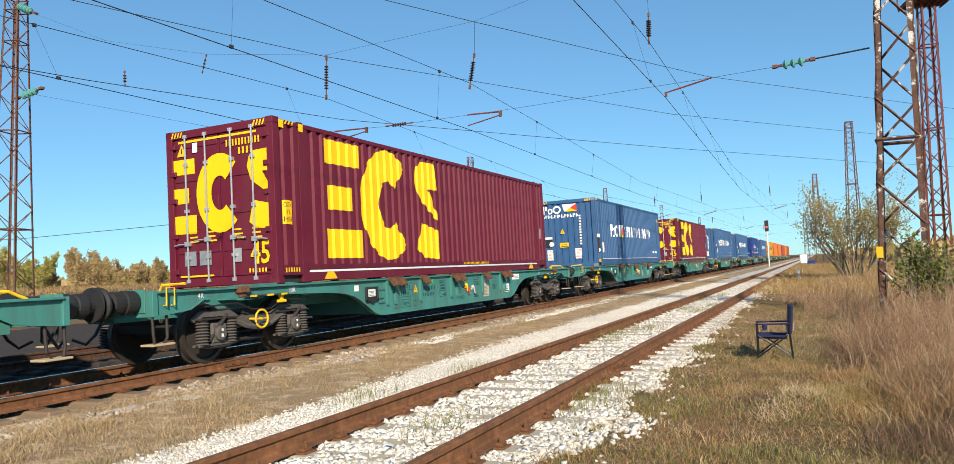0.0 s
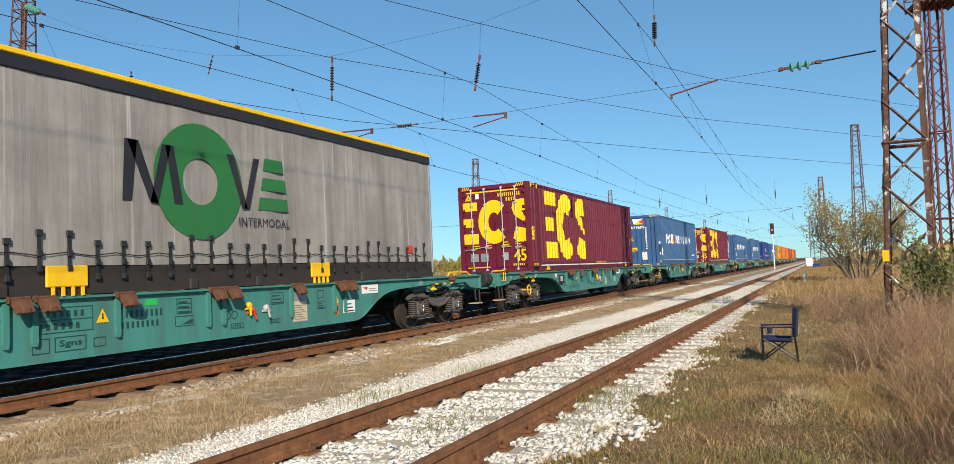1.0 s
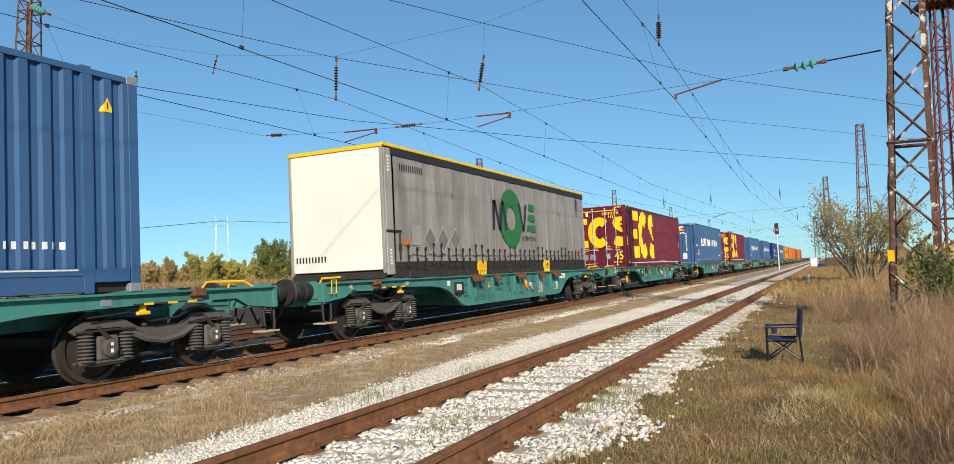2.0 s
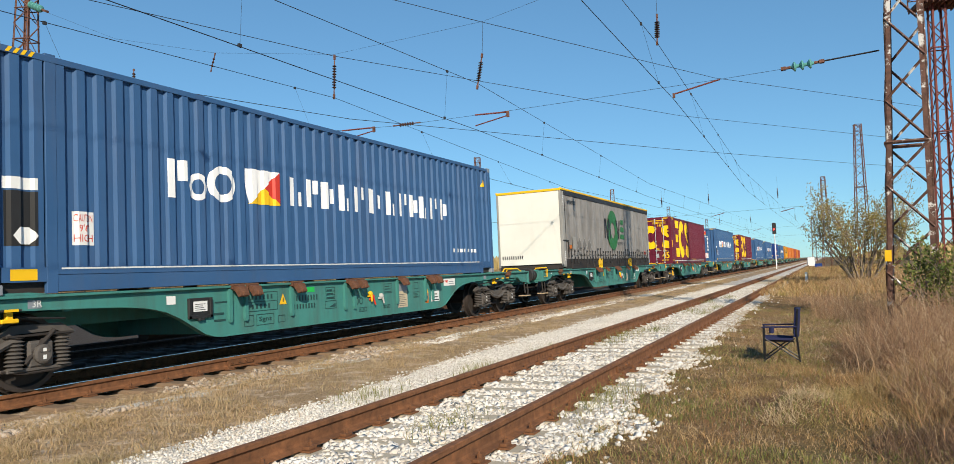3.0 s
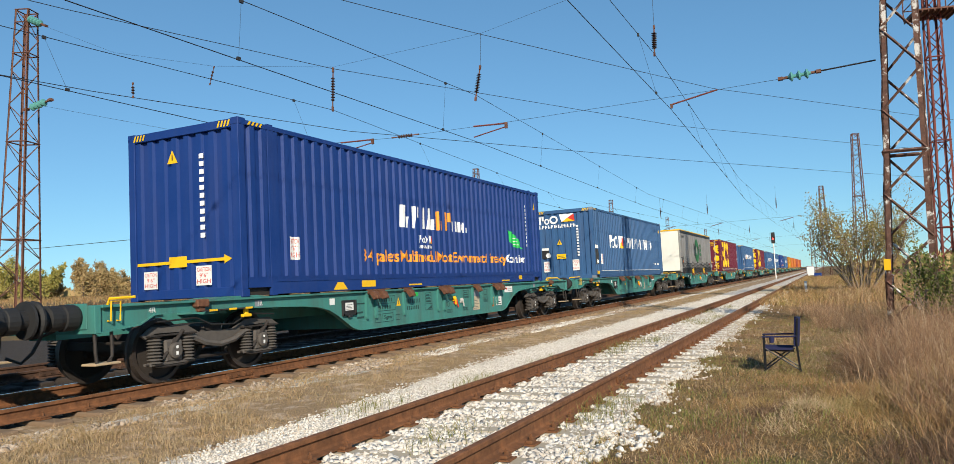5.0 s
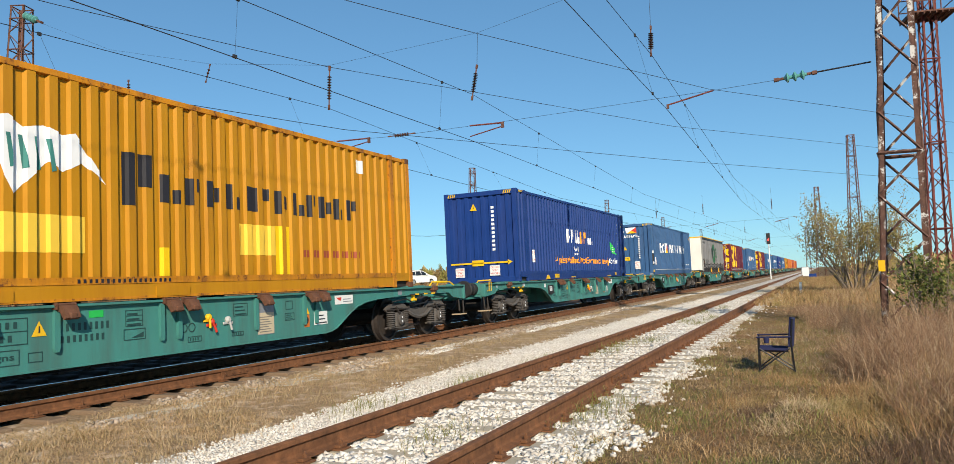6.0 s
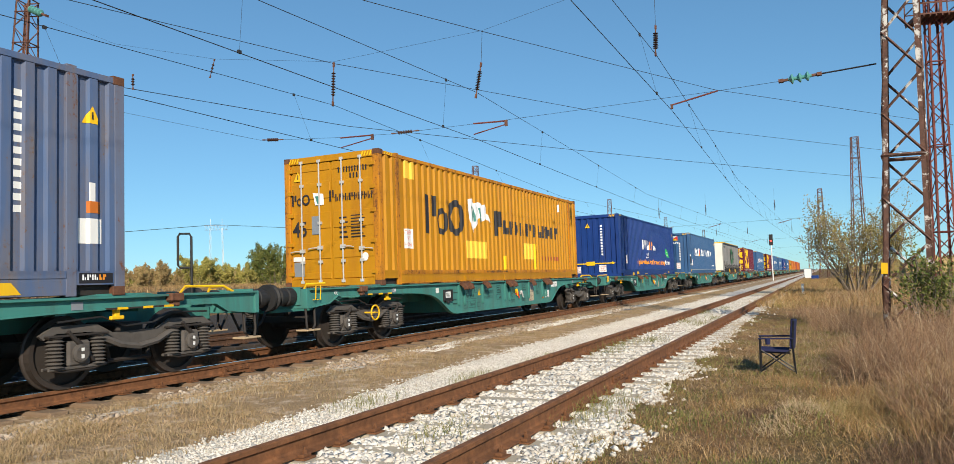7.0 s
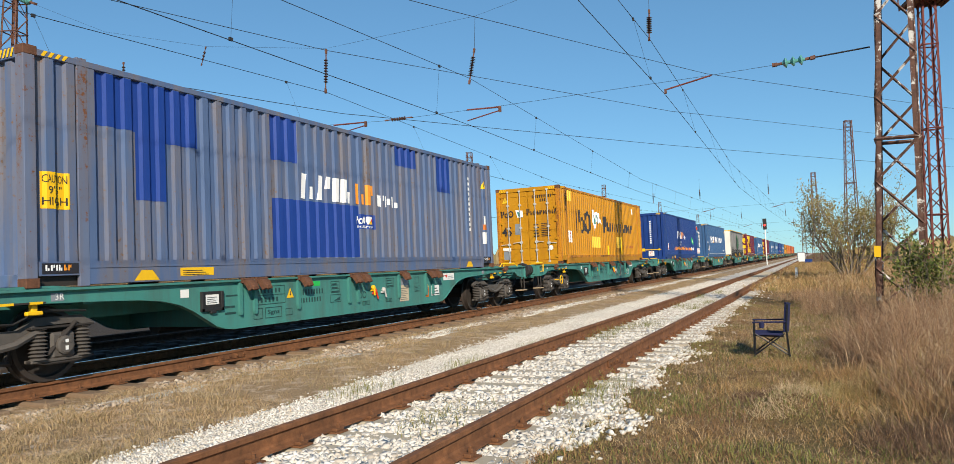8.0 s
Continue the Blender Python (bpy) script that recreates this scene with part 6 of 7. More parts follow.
# ---- signal, marker and far pylons ----
def colour_signal(x, y):
    t = thing("railway_signal", "tall colour-light signal showing red beside the track", "signal")
    part("post", tube(bmesh.new(), [(0, 0, -0.3), (0, 0, 5.2)], 0.07, 8), "label_white", t)
    part("head", boxed(-0.25, 0.25, -0.12, 0.12, 4.6, 6.1, bevel=0.04), "black", t)
    n = Nodes("signal_red_lamp")
    n.bsdf.inputs["Emission Color"].default_value, n.bsdf.inputs["Emission Strength"].default_value = (1, 0.03, 0.02, 1), 6
    M["signal_lamp"] = n.done((0.5, 0.02, 0.02))
    part("lamp", lathe(bmesh.new(), [(0.12, -0.13), (0.12, -0.16)], "y", 14, (0, 0, 5.2)), "signal_lamp", t, "glowing red lamp")
    t.matrix_basis = pose(x, y, 0)


colour_signal(-6.0, 108.0)
t = thing("marker_post", "small white concrete marker post in the grass", "marker post")
part("post", boxed(-0.07, 0.07, -0.07, 0.07, -0.1, 0.62, bevel=0.02), "label_white", t)
t.matrix_basis = pose(-1.06, 47.7, lie(-1.06, 47.7))
t = thing("equipment_cabinet", "pale grey trackside cabinet with blue box", "cabinet")
part("body", boxed(-0.6, 0.6, -0.4, 0.4, 0, 1.6, bevel=0.03), "label_grey", t)
part("door", boxed(-0.5, 0.5, -0.42, -0.4, 0.1, 1.5, bevel=0.01), "label_white", t)
t.matrix_basis = pose(-2.0, 130, -0.3)
t = thing("plastic_crate", "small bright blue crate beside the cabinet", "crate")
part("body", boxed(-0.5, 0.5, -0.3, 0.3, 0, 0.55, bevel=0.04), "navy", t)
t.matrix_basis = pose(-0.9, 118, -0.3)


def far_pylon(x, y, h, turn):
    """A tall two-legged power pylon far off."""
    t = thing("power_pylon", "pale steel two-legged power pylon far away", "pylon", "far power pylons")
    for s in (-1, 1):
        bm = bmesh.new()
        for a in (-0.4, 0.4):
            tube(bm, [(s * h * 0.085 + a, 0, -8), (s * h * 0.07 + a * 0.5, 0, h * 0.8)], 0.10, 4)
        for i in range(14):
            z = h * 0.8 * i / 14
            d = 1 if i % 2 else -1
            tube(bm, [(s * h * 0.08 - d * 0.35, 0, z), (s * h * 0.078 + d * 0.35, 0, z + h * 0.057)], 0.06, 3)
        part("leg", bm, "zinc", t)
    bm = bmesh.new()
    for z in (0.78, 0.84):
        tube(bm, [(-h * 0.14, 0, h * z), (h * 0.14, 0, h * z)], 0.09, 4)
    for i in range(14):
        xx = -h * 0.14 + i * h * 0.02
        tube(bm, [(xx, 0, h * (0.78 if i % 2 else 0.84)), (xx + h * 0.02, 0, h * (0.84 if i % 2 else 0.78))], 0.06, 3)
    for s in (-1, 1):
        tube(bm, [(s * h * 0.07, 0, h * 0.84), (s * h * 0.07, 0, h * 0.92)], 0.08, 4)
    part("cross_arm", bm, "zinc", t)
    t.matrix_basis = pose(x, y, 0.5, 0, 0, turn)
    return t


def lattice_pylon(x, y, h, w):
    """A pale single-shaft lattice tower far off."""
    t = thing("lattice_tower", "pale steel single lattice tower far away", "tower")
    zs = [h * (i / 18) ** 0.92 for i in range(19)]
    half = lambda z: (w * 0.5) * (1 - 0.72 * z / h)
    for sx in (-1, 1):
        for sy in (-1, 1):
            part("leg", tube(bmesh.new(), [(sx * half(-6), sy * half(-6), -6), (sx * half(h), sy * half(h), h)], 0.13, 4), "zinc", t)
    bm = bmesh.new()
    for i, (za, zb) in enumerate(zip(zs, zs[1:])):
        a, b = half(za), half(zb)
        for q in range(4):
            d = 1 if (i + q) % 2 else -1
            p, r = Vector((d * a, a, za)), Vector((-d * b, b, zb))
            p.rotate(Matrix.Rotation(q * math.pi / 2, 3, "Z"))
            r.rotate(Matrix.Rotation(q * math.pi / 2, 3, "Z"))
            tube(bm, [p, r], 0.09, 3)
    part("bracing", bm, "zinc", t)
    part("top_frame", tube(bmesh.new(), [(0, 0, h - 0.4), (0, 0, h + 2.2)], 0.16, 5), "zinc", t)
    t.matrix_basis = pose(x, y, 0.5, 0, 0, 12)


far_pylon(-250, 255, 36, 40)
far_pylon(33, 360, 26, 0)
lattice_pylon(-240.4, 319.7, 33, 4.0)
wire("power_line", [(-250, 255, 31), (-330, 215, 27), (-420, 165, 31)], 0.12, "far power line")
wire("power_line", [(-250, 255, 31), (-180, 330, 26), (-90, 430, 30)], 0.09, "far power line")


# ---- passing car ----
def white_car(x, y, turn):
    """A small white hatchback, its length along local x, front towards +x."""
    t = thing("car", "small white hatchback driving along the field beyond the tracks", "car")
    M["car_white"] = plain("white_car_paint", (0.80, 0.80, 0.79), 0.25, vary=0.04, bump=0.02)
    M["car_glass"] = plain("dark_car_glass", (0.02, 0.025, 0.03), 0.08, vary=0.1, bump=0.0)
    side = [(-1.95, 0.35), (-1.98, 0.75), (-1.85, 0.98), (-1.55, 1.36), (-1.15, 1.46), (-0.2, 1.48), (0.25, 1.40), (1.0, 0.98), (1.75, 0.84), (1.98, 0.66), (1.98, 0.35), (1.6, 0.24), (-1.6, 0.24)]
    bm = bmesh.new()
    rows = []
    for yy, k in ((-0.84, 0.0), (-0.72, 0.04), (0.72, 0.04), (0.84, 0.0)):
        rows.append([bm.verts.new((a, yy * (1.0 if z < 1.0 else 1 - 0.32 * (z - 1.0)), z + (k if z > 0.8 else 0))) for a, z in side])
    for p, q in zip(rows, rows[1:]):
        for i in range(len(side)):
            j = (i + 1) % len(side)
            bm.faces.new((p[i], p[j], q[j], q[i]))
    bm.faces.new(rows[0][::-1])
    bm.faces.new(rows[-1])
    bmesh.ops.recalc_face_normals(bm, faces=bm.faces)
    part("body", bm, "car_white", t)
    for s in (-1, 1):
        for u in ([(-1.62, 1.02), (-1.40, 1.34), (-0.95, 1.40), (-0.95, 1.00)], [(-0.87, 1.00), (-0.87, 1.40), (-0.2, 1.41), (-0.2, 0.99)], [(-0.12, 0.99), (-0.12, 1.41), (0.18, 1.36), (0.80, 0.99)]):
            bm = bmesh.new()
            f = lambda z: s * (0.846 * (1 - 0.32 * max(0, z - 1.0)) + 0.004)
            va = [bm.verts.new((a, f(z), z)) for a, z in u]
            vb = [bm.verts.new((a, f(z) - s * 0.03, z)) for a, z in u]
            bm.faces.new(va)
            bm.faces.new(vb[::-1])
            for i in range(4):
                bm.faces.new((va[i], vb[i], vb[(i + 1) % 4], va[(i + 1) % 4]))
            part("side_window", bm, "car_glass", t, "dark side window")
        for a in (-1.22, 1.22):
            w = part("wheel", lathe(bmesh.new(), [(0.18, s * 0.66), (0.29, s * 0.66), (0.30, s * 0.70), (0.30, s * 0.83), (0.27, s * 0.86), (0.19, s * 0.855)], "y", 18, (a, 0, 0.30)), "black", t)
            part("rim", lathe(bmesh.new(), [(0.04, s * 0.868), (0.18, s * 0.862), (0.18, s * 0.80)], "y", 14, (a, 0, 0.30)), "zinc", w)
        part("headlight", boxed(1.80, 1.96, s * 0.55 - 0.16, s * 0.55 + 0.16, 0.66, 0.80, bevel=0.03), "label_white", t)
        part("door_mirror", boxed(0.42, 0.56, s * 0.94 - 0.07, s * 0.94 + 0.07, 0.98, 1.10, bevel=0.03), "car_white", t)
    bm = bmesh.new()
    va = [bm.verts.new(q) for q in ((0.32, -0.58, 1.43), (0.32, 0.58, 1.43), (0.97, 0.70, 1.06), (0.97, -0.70, 1.06))]
    vb = [bm.verts.new(v.co + Vector((-0.02, 0, -0.03))) for v in va]
    bm.faces.new(va)
    bm.faces.new(vb[::-1])
    for i in range(4):
        bm.faces.new((va[i], vb[i], vb[(i + 1) % 4], va[(i + 1) % 4]))
    bmesh.ops.recalc_face_normals(bm, faces=bm.faces)
    part("windscreen", bm, "car_glass", t, "dark windscreen")
    part("grille", boxed(1.93, 1.995, -0.35, 0.35, 0.46, 0.56), "black", t)
    t.matrix_basis = pose(x, y, lie(x, y) + 0.01, 0, 0, turn)
    return t


car = white_car(-38.4, 67.9, 69.6)


# ---- camping chair ----
def camping_chair():
    t = thing("camping_chair", "folding navy canvas camping chair standing in dry grass", "chair")
    # local: the sitter faces -x; seat 0.52 wide along y
    def cloth(name, pts, label, tx=0.0, tz=0.02):
        bm = bmesh.new()
        top = [[bm.verts.new((x + tx, y, z + tz)) for x, y, z in row] for row in pts]
        bot = [[bm.verts.new((x - tx, y, z - tz)) for x, y, z in row] for row in pts]
        n, m2 = len(pts), len(pts[0])
        for g, fl in ((top, 1), (bot, -1)):
            for i in range(n - 1):
                for j in range(m2 - 1):
                    q = (g[i][j], g[i + 1][j], g[i + 1][j + 1], g[i][j + 1])
                    bm.faces.new(q if fl > 0 else q[::-1])
        for i in range(n - 1):
            for j in (0, m2 - 1):
                bm.faces.new((top[i][j], bot[i][j], bot[i + 1][j], top[i + 1][j]))
        for j in range(m2 - 1):
            for i in (0, n - 1):
                bm.faces.new((top[i][j], top[i][j + 1], bot[i][j + 1], bot[i][j]))
        bmesh.ops.recalc_face_normals(bm, faces=bm.faces)
        part(name, bm, "chair_blue", t, label)
    seat = [[(-0.24 + 0.46 * i / 6, -0.24 + 0.48 * j / 6, 0.40 - 0.05 * (1 - ((j - 3) / 3) ** 2) - 0.02 * i / 6) for j in range(7)] for i in range(7)]
    cloth("seat", seat, "navy canvas seat")
    back = [[(0.25 + 0.05 * i / 6 + 0.04 * (1 - ((j - 3) / 3) ** 2), -0.25 + 0.50 * j / 6, 0.42 + 0.48 * i / 6) for j in range(7)] for i in range(7)]
    cloth("backrest", back, "dark canvas backrest", 0.028, 0.0)
    for s in (-1, 1):
        part("leg", tube(bmesh.new(), [(0.30, s * 0.27, 0.0), (0.27, s * 0.26, 0.5), (0.31, s * 0.26, 0.90)], 0.016, 6), "chair_tube", t)
        part("leg", tube(bmesh.new(), [(-0.26, s * 0.27, 0.0), (-0.25, s * 0.27, 0.60)], 0.016, 6), "chair_tube", t)
        part("brace", tube(bmesh.new(), [(-0.26, s * 0.26, 0.03), (0.24, s * 0.26, 0.40)], 0.013, 6), "chair_tube", t)
        part("brace", tube(bmesh.new(), [(0.29, s * 0.25, 0.03), (-0.24, s * 0.25, 0.40)], 0.013, 6), "chair_tube", t)
        part("armrest", boxed(-0.28, 0.28, s * 0.28 - 0.03, s * 0.28 + 0.03, 0.585, 0.61, bevel=0.008), "chair_blue", t)
        for x in (-0.26, 0.30):
            part("foot", lathe(bmesh.new(), [(0.022, 0), (0.022, 0.03), (0.012, 0.04)], "z", 8, (x, s * 0.27, 0)), "black", t)
    part("brace", tube(bmesh.new(), [(-0.26, -0.26, 0.03), (-0.25, 0.26, 0.40)], 0.013, 6), "chair_tube", t)
    part("brace", tube(bmesh.new(), [(-0.26, 0.26, 0.03), (-0.25, -0.26, 0.40)], 0.013, 6), "chair_tube", t)
    part("cup_holder", lathe(bmesh.new(), [(0.04, 0.50), (0.045, 0.60), (0.04, 0.60)], "z", 10, (-0.12, -0.31, 0)), "chair_blue", t)
    t.matrix_basis = pose(-0.66, 11.45, lie(-0.66, 11.45) + 0.01, 0, 0, 3) @ Matrix.Scale(0.82, 4)


camping_chair()


# ---- stones and plants ----
rng = np.random.default_rng(4)


def fast_mesh(name, verts, faces, material, label, category, smooth=False):
    """Many small pieces joined in one mesh; faces is an array of equal-sided faces."""
    me = bpy.data.meshes.new(name)
    me.vertices.add(len(verts))
    me.vertices.foreach_set("co", np.asarray(verts, dtype=np.float32).ravel())
    k = faces.shape[1]
    me.loops.add(faces.size)
    me.loops.foreach_set("vertex_index", faces.astype(np.int32).ravel())
    me.polygons.add(len(faces))
    me.polygons.foreach_set("loop_start", np.arange(0, faces.size, k, dtype=np.int32))
    me.update(calc_edges=True)
    me.validate()
    me.materials.append(M[material])
    ob = new(name, me)
    return tagged(ob, label, category, kind="stuff") if category else ob


def heights(x, y):
    return np.array([lie(a, b) for a, b in zip(x, y)])


def stones(name, x, y, size, sink, material, label):
    """Broken angular stones: skewed blocks, each turned its own way."""
    v = np.array([(a, b, c) for a in (-1, 1) for b in (-1, 1) for c in (-1, 1)]) * 0.68
    f = np.array([(0, 1, 3, 2), (4, 6, 7, 5), (0, 4, 5, 1), (2, 3, 7, 6), (0, 2, 6, 4), (1, 5, 7, 3)])
    n = len(x)
    z = heights(x, y)
    p = v[None] * rng.uniform(0.5, 1.35, (n, 1, 3)) + rng.uniform(-0.34, 0.34, (n, 8, 3))
    q = rng.normal(0, 1, (n, 4))
    q /= np.linalg.norm(q, axis=1)[:, None]
    w, r = q[:, None, :1], q[:, None, 1:]
    r = np.broadcast_to(r, p.shape)
    t = 2 * np.cross(r, p)
    p = (p + w * t + np.cross(r, t)) * size[:, None, None]
    p[..., 2] *= 0.8
    P = p + np.stack([x, y, z + size * sink], -1)[:, None, :]
    F = (f[None] + (np.arange(n) * 8)[:, None, None]).reshape(-1, 4)
    fast_mesh(name, P.reshape(-1, 3), F, material, label, "gravel")


def scatter(n, x0, x1, y0, y1, power=1.0):
    """Places that thin out with distance."""
    u = rng.uniform(0, 1, n) ** power
    return rng.uniform(x0, x1, n), y0 + (y1 - y0) * u


x, y = scatter(52000, XS - 0.68, XS + 0.68, 3.0, 44, 1.9)
keep = (np.abs((y - TIE0 + TIE / 2) % TIE - TIE / 2) > 0.12) | (rng.uniform(0, 1, len(x)) < np.clip(0.46 - 1.6 * np.array([noise.noise((a * 1.3, b * 0.9, 6.0)) for a, b in zip(x, y)]), 0.08, 0.9))
keep &= (np.abs((y - TIE0 + TIE / 2) % TIE - TIE / 2) > 0.15) | (np.abs(x - XS) < 0.55)
x, y = x[keep], y[keep]
stones("ballast_stones", x, y, rng.uniform(0.012, 0.020, len(x)) + 0.022 * rng.uniform(0, 1, len(x)) ** 2.5, 0.45, "stone_white", "white limestone ballast between rusty rails")
x, y = scatter(34000, XS + 0.80, XS + 1.8, 3.5, 40, 1.8)
keep = rng.uniform(0, 1, len(x)) < np.clip((XS + 1.62 - x - 0.012 * y + 0.55 * np.array([noise.noise((a * 1.1, b * 1.1, 4.0)) for a, b in zip(x, y)])) / 0.4, 0.006, 1)
keep &= (np.abs((y - TIE0 + TIE / 2) % TIE - TIE / 2) > 0.12) | (x > XS + 1.0)
stones("ballast_stones", x[keep], y[keep], rng.uniform(0.010, 0.018, keep.sum()) + 0.020 * rng.uniform(0, 1, keep.sum()) ** 2.5, 0.4, "stone_white", "white limestone ballast at the track's edge")
x, y = scatter(60000, -6.2, XS - 0.80, 3.0, 45, 1.8)
keep = x > np.maximum(-4.85 - 0.075 * y, -5.75) + rng.normal(0, 0.10, len(x))
stones("gravel_stones", x[keep], y[keep], rng.uniform(0.006, 0.018, keep.sum()), 0.3, "stone_white", "small pale gravel beside the rusty track")
x, y = scatter(9000, -8.5, -7.2, 4.0, 40, 1.7)
keep = np.array([noise.noise((a * 0.8, b * 0.5, 1.0)) for a, b in zip(x, y)]) > 0.02
keep &= (np.abs((y - 2.2 + 0.31) % 0.62 - 0.31) > 0.13) | (x > XT + 1.28)
stones("tan_stones", x[keep], y[keep], rng.uniform(0.012, 0.042, keep.sum()), 0.25, "stone_tan", "tan broken stones beside the train's track")
x, y = scatter(9000, -7.75, -7.05, 13.0, 60, 1.3)
keep = np.array([noise.noise((a * 0.9, b * 0.35, 2.0)) for a, b in zip(x, y)]) > -0.12
stones("lane_gravel", x[keep], y[keep], rng.uniform(0.010, 0.030, keep.sum()), 0.3, "stone_white", "pale gravel lane between the tracks")
x, y = scatter(5000, XT - 1.6, XT + 0.55, 4.0, 40, 1.5)
stones("bed_stones", x, y, rng.uniform(0.025, 0.055, len(x)), 0.3, "stone_tan", "dirty stones in the train's track bed")


def blades(name, x, y, h, w, lean, material, label, category="grass", z=None, curl=0.5):
    """Grass: narrow bent blades, five corners each."""
    n = len(x)
    z = heights(x, y) if z is None else z
    a = rng.uniform(0, 2 * np.pi, n)
    d = np.stack([np.cos(a), np.sin(a)], -1)
    b = rng.uniform(0, 2 * np.pi, n)
    s = np.stack([np.cos(b), np.sin(b)], -1) * (w / 2)[:, None]
    l1 = (h * lean * rng.uniform(0.1, 0.6, n) * curl)[:, None] * d
    l2 = (h * lean * rng.uniform(0.5, 1.2, n))[:, None] * d
    base = np.stack([x, y], -1)
    P = np.zeros((n, 5, 3))
    P[:, 0, :2], P[:, 1, :2] = base - s, base + s
    P[:, 2, :2], P[:, 3, :2] = base + l1 + s * 0.8, base + l1 - s * 0.8
    P[:, 4, :2] = base + l2
    P[:, 0:2, 2] = (z - 0.02)[:, None]
    P[:, 2:4, 2] = (z + h * 0.55)[:, None]
    P[:, 4, 2] = z + h
    i = np.arange(n)[:, None] * 5
    F = np.concatenate([i + np.array([[0, 1, 2]]), i + np.array([[0, 2, 3]]), i + np.array([[3, 2, 4]])], 1).reshape(-1, 3)
    return fast_mesh(name, P.reshape(-1, 3), F, material, label, category)


def clumped(n, x0, x1, y0, y1, power, scale, bias):
    x, y = scatter(n, x0, x1, y0, y1, power)
    v = np.array([noise.noise((a * scale, b * scale, 5.0)) for a, b in zip(x, y)])
    k = v + rng.normal(0, 0.18, n) > bias
    return x[k], y[k]


# worn strip between the tracks
x, y = clumped(110000, -8.1, -4.9, 3.5, 60, 2.0, 0.9, -0.15)
k = ~((x > -7.75) & (x < -7.05) & (y > 13 + rng.uniform(0, 6, len(x)))) & (x < np.maximum(-4.95 - 0.075 * y, -5.85) + rng.normal(0, 0.22, len(x)))
x, y = x[k], y[k]
tuft = np.array([noise.noise((a * 2.1, b * 1.3, 8.0)) for a, b in zip(x, y)])
blades("dry_grass", x, y, rng.uniform(0.015, 0.065, len(x)) * np.where(tuft > 0.05, 1.7, 0.75), rng.uniform(0.004, 0.008, len(x)), 1.9, "mown", "short dry trampled grass between the tracks")
# tufts between and beside the siding's rails
cx, cy = np.array([-3.6, -3.75, -3.3, -3.0, -3.55, -2.95, -3.7, -3.35, -4.5, -4.3, -4.9, -2.2, -2.15, -3.2]), np.array([13.2, 14.5, 15.5, 20.5, 21.5, 23.0, 26.0, 29.0, 9.5, 12.0, 7.4, 7.2, 7.9, 6.0])
m = np.repeat(np.arange(len(cx)), 170)
x, y = cx[m] + rng.normal(0, 0.16, len(m)), cy[m] + rng.normal(0, 0.38, len(m))
blades("grass_tufts", x, y, rng.uniform(0.05, 0.20, len(x)), rng.uniform(0.004, 0.007, len(x)), 0.8, "green_grass", "greenish grass tufts growing in ballast")
# verge on the camera's side
x, y = clumped(150000, -2.1, 3.6, 3.5, 34, 1.8, 1.1, -0.35)
k = x > -1.85 - 0.018 * y + rng.normal(0, 0.12, len(x)) - 0.5 * np.array([noise.noise((a * 1.1, b * 1.1, 4.0)) for a, b in zip(x, y)]) * -1.0
x, y = x[k], y[k]
blades("verge_grass", x, y, rng.uniform(0.015, 0.060, len(x)) * np.where(rng.uniform(0, 1, len(x)) < 0.05, 2.6, 1.0) * (0.85 + 0.8 * np.array([noise.noise((a * 1.7, b * 1.7, 9.0)) for a, b in zip(x, y)])), rng.uniform(0.003, 0.006, len(x)), 2.0, "straw", "dry straw-coloured grass on the verge")
x, y = clumped(52000, -1.9, 2.2, 4, 24, 1.6, 1.0, 0.04)
blades("green_grass", x, y, rng.uniform(0.02, 0.065, len(x)), rng.uniform(0.004, 0.008, len(x)), 0.8, "green_grass", "patches of green grass on the verge")
x, y = scatter(26000, -2.6, 7, 30, 110, 1.3)
blades("far_verge_grass", x, y, rng.uniform(0.10, 0.35, len(x)), rng.uniform(0.012, 0.03, len(x)), 0.8, "straw", "dry grass further along the verge")
# tall brown weeds
x, y = clumped(22000, 0.1, 7.5, 6.0, 46, 1.5, 0.8, -0.1)
k = x > 0.25 + 0.25 * np.sin(y * 0.9) + rng.normal(0, 0.25, len(x)) + np.clip((10 - y) * 0.12, 0, 1) - np.clip((y - 12) * 0.02, 0, 0.6)
x, y = x[k], y[k]
blades("tall_weeds", x, y, rng.uniform(0.10, 0.72, len(x)) ** 1.4 * np.clip(0.45 + y * 0.03, 0.4, 1.2), rng.uniform(0.003, 0.008, len(x)), 1.0, "weed", "tall brown dry weeds beside the track")


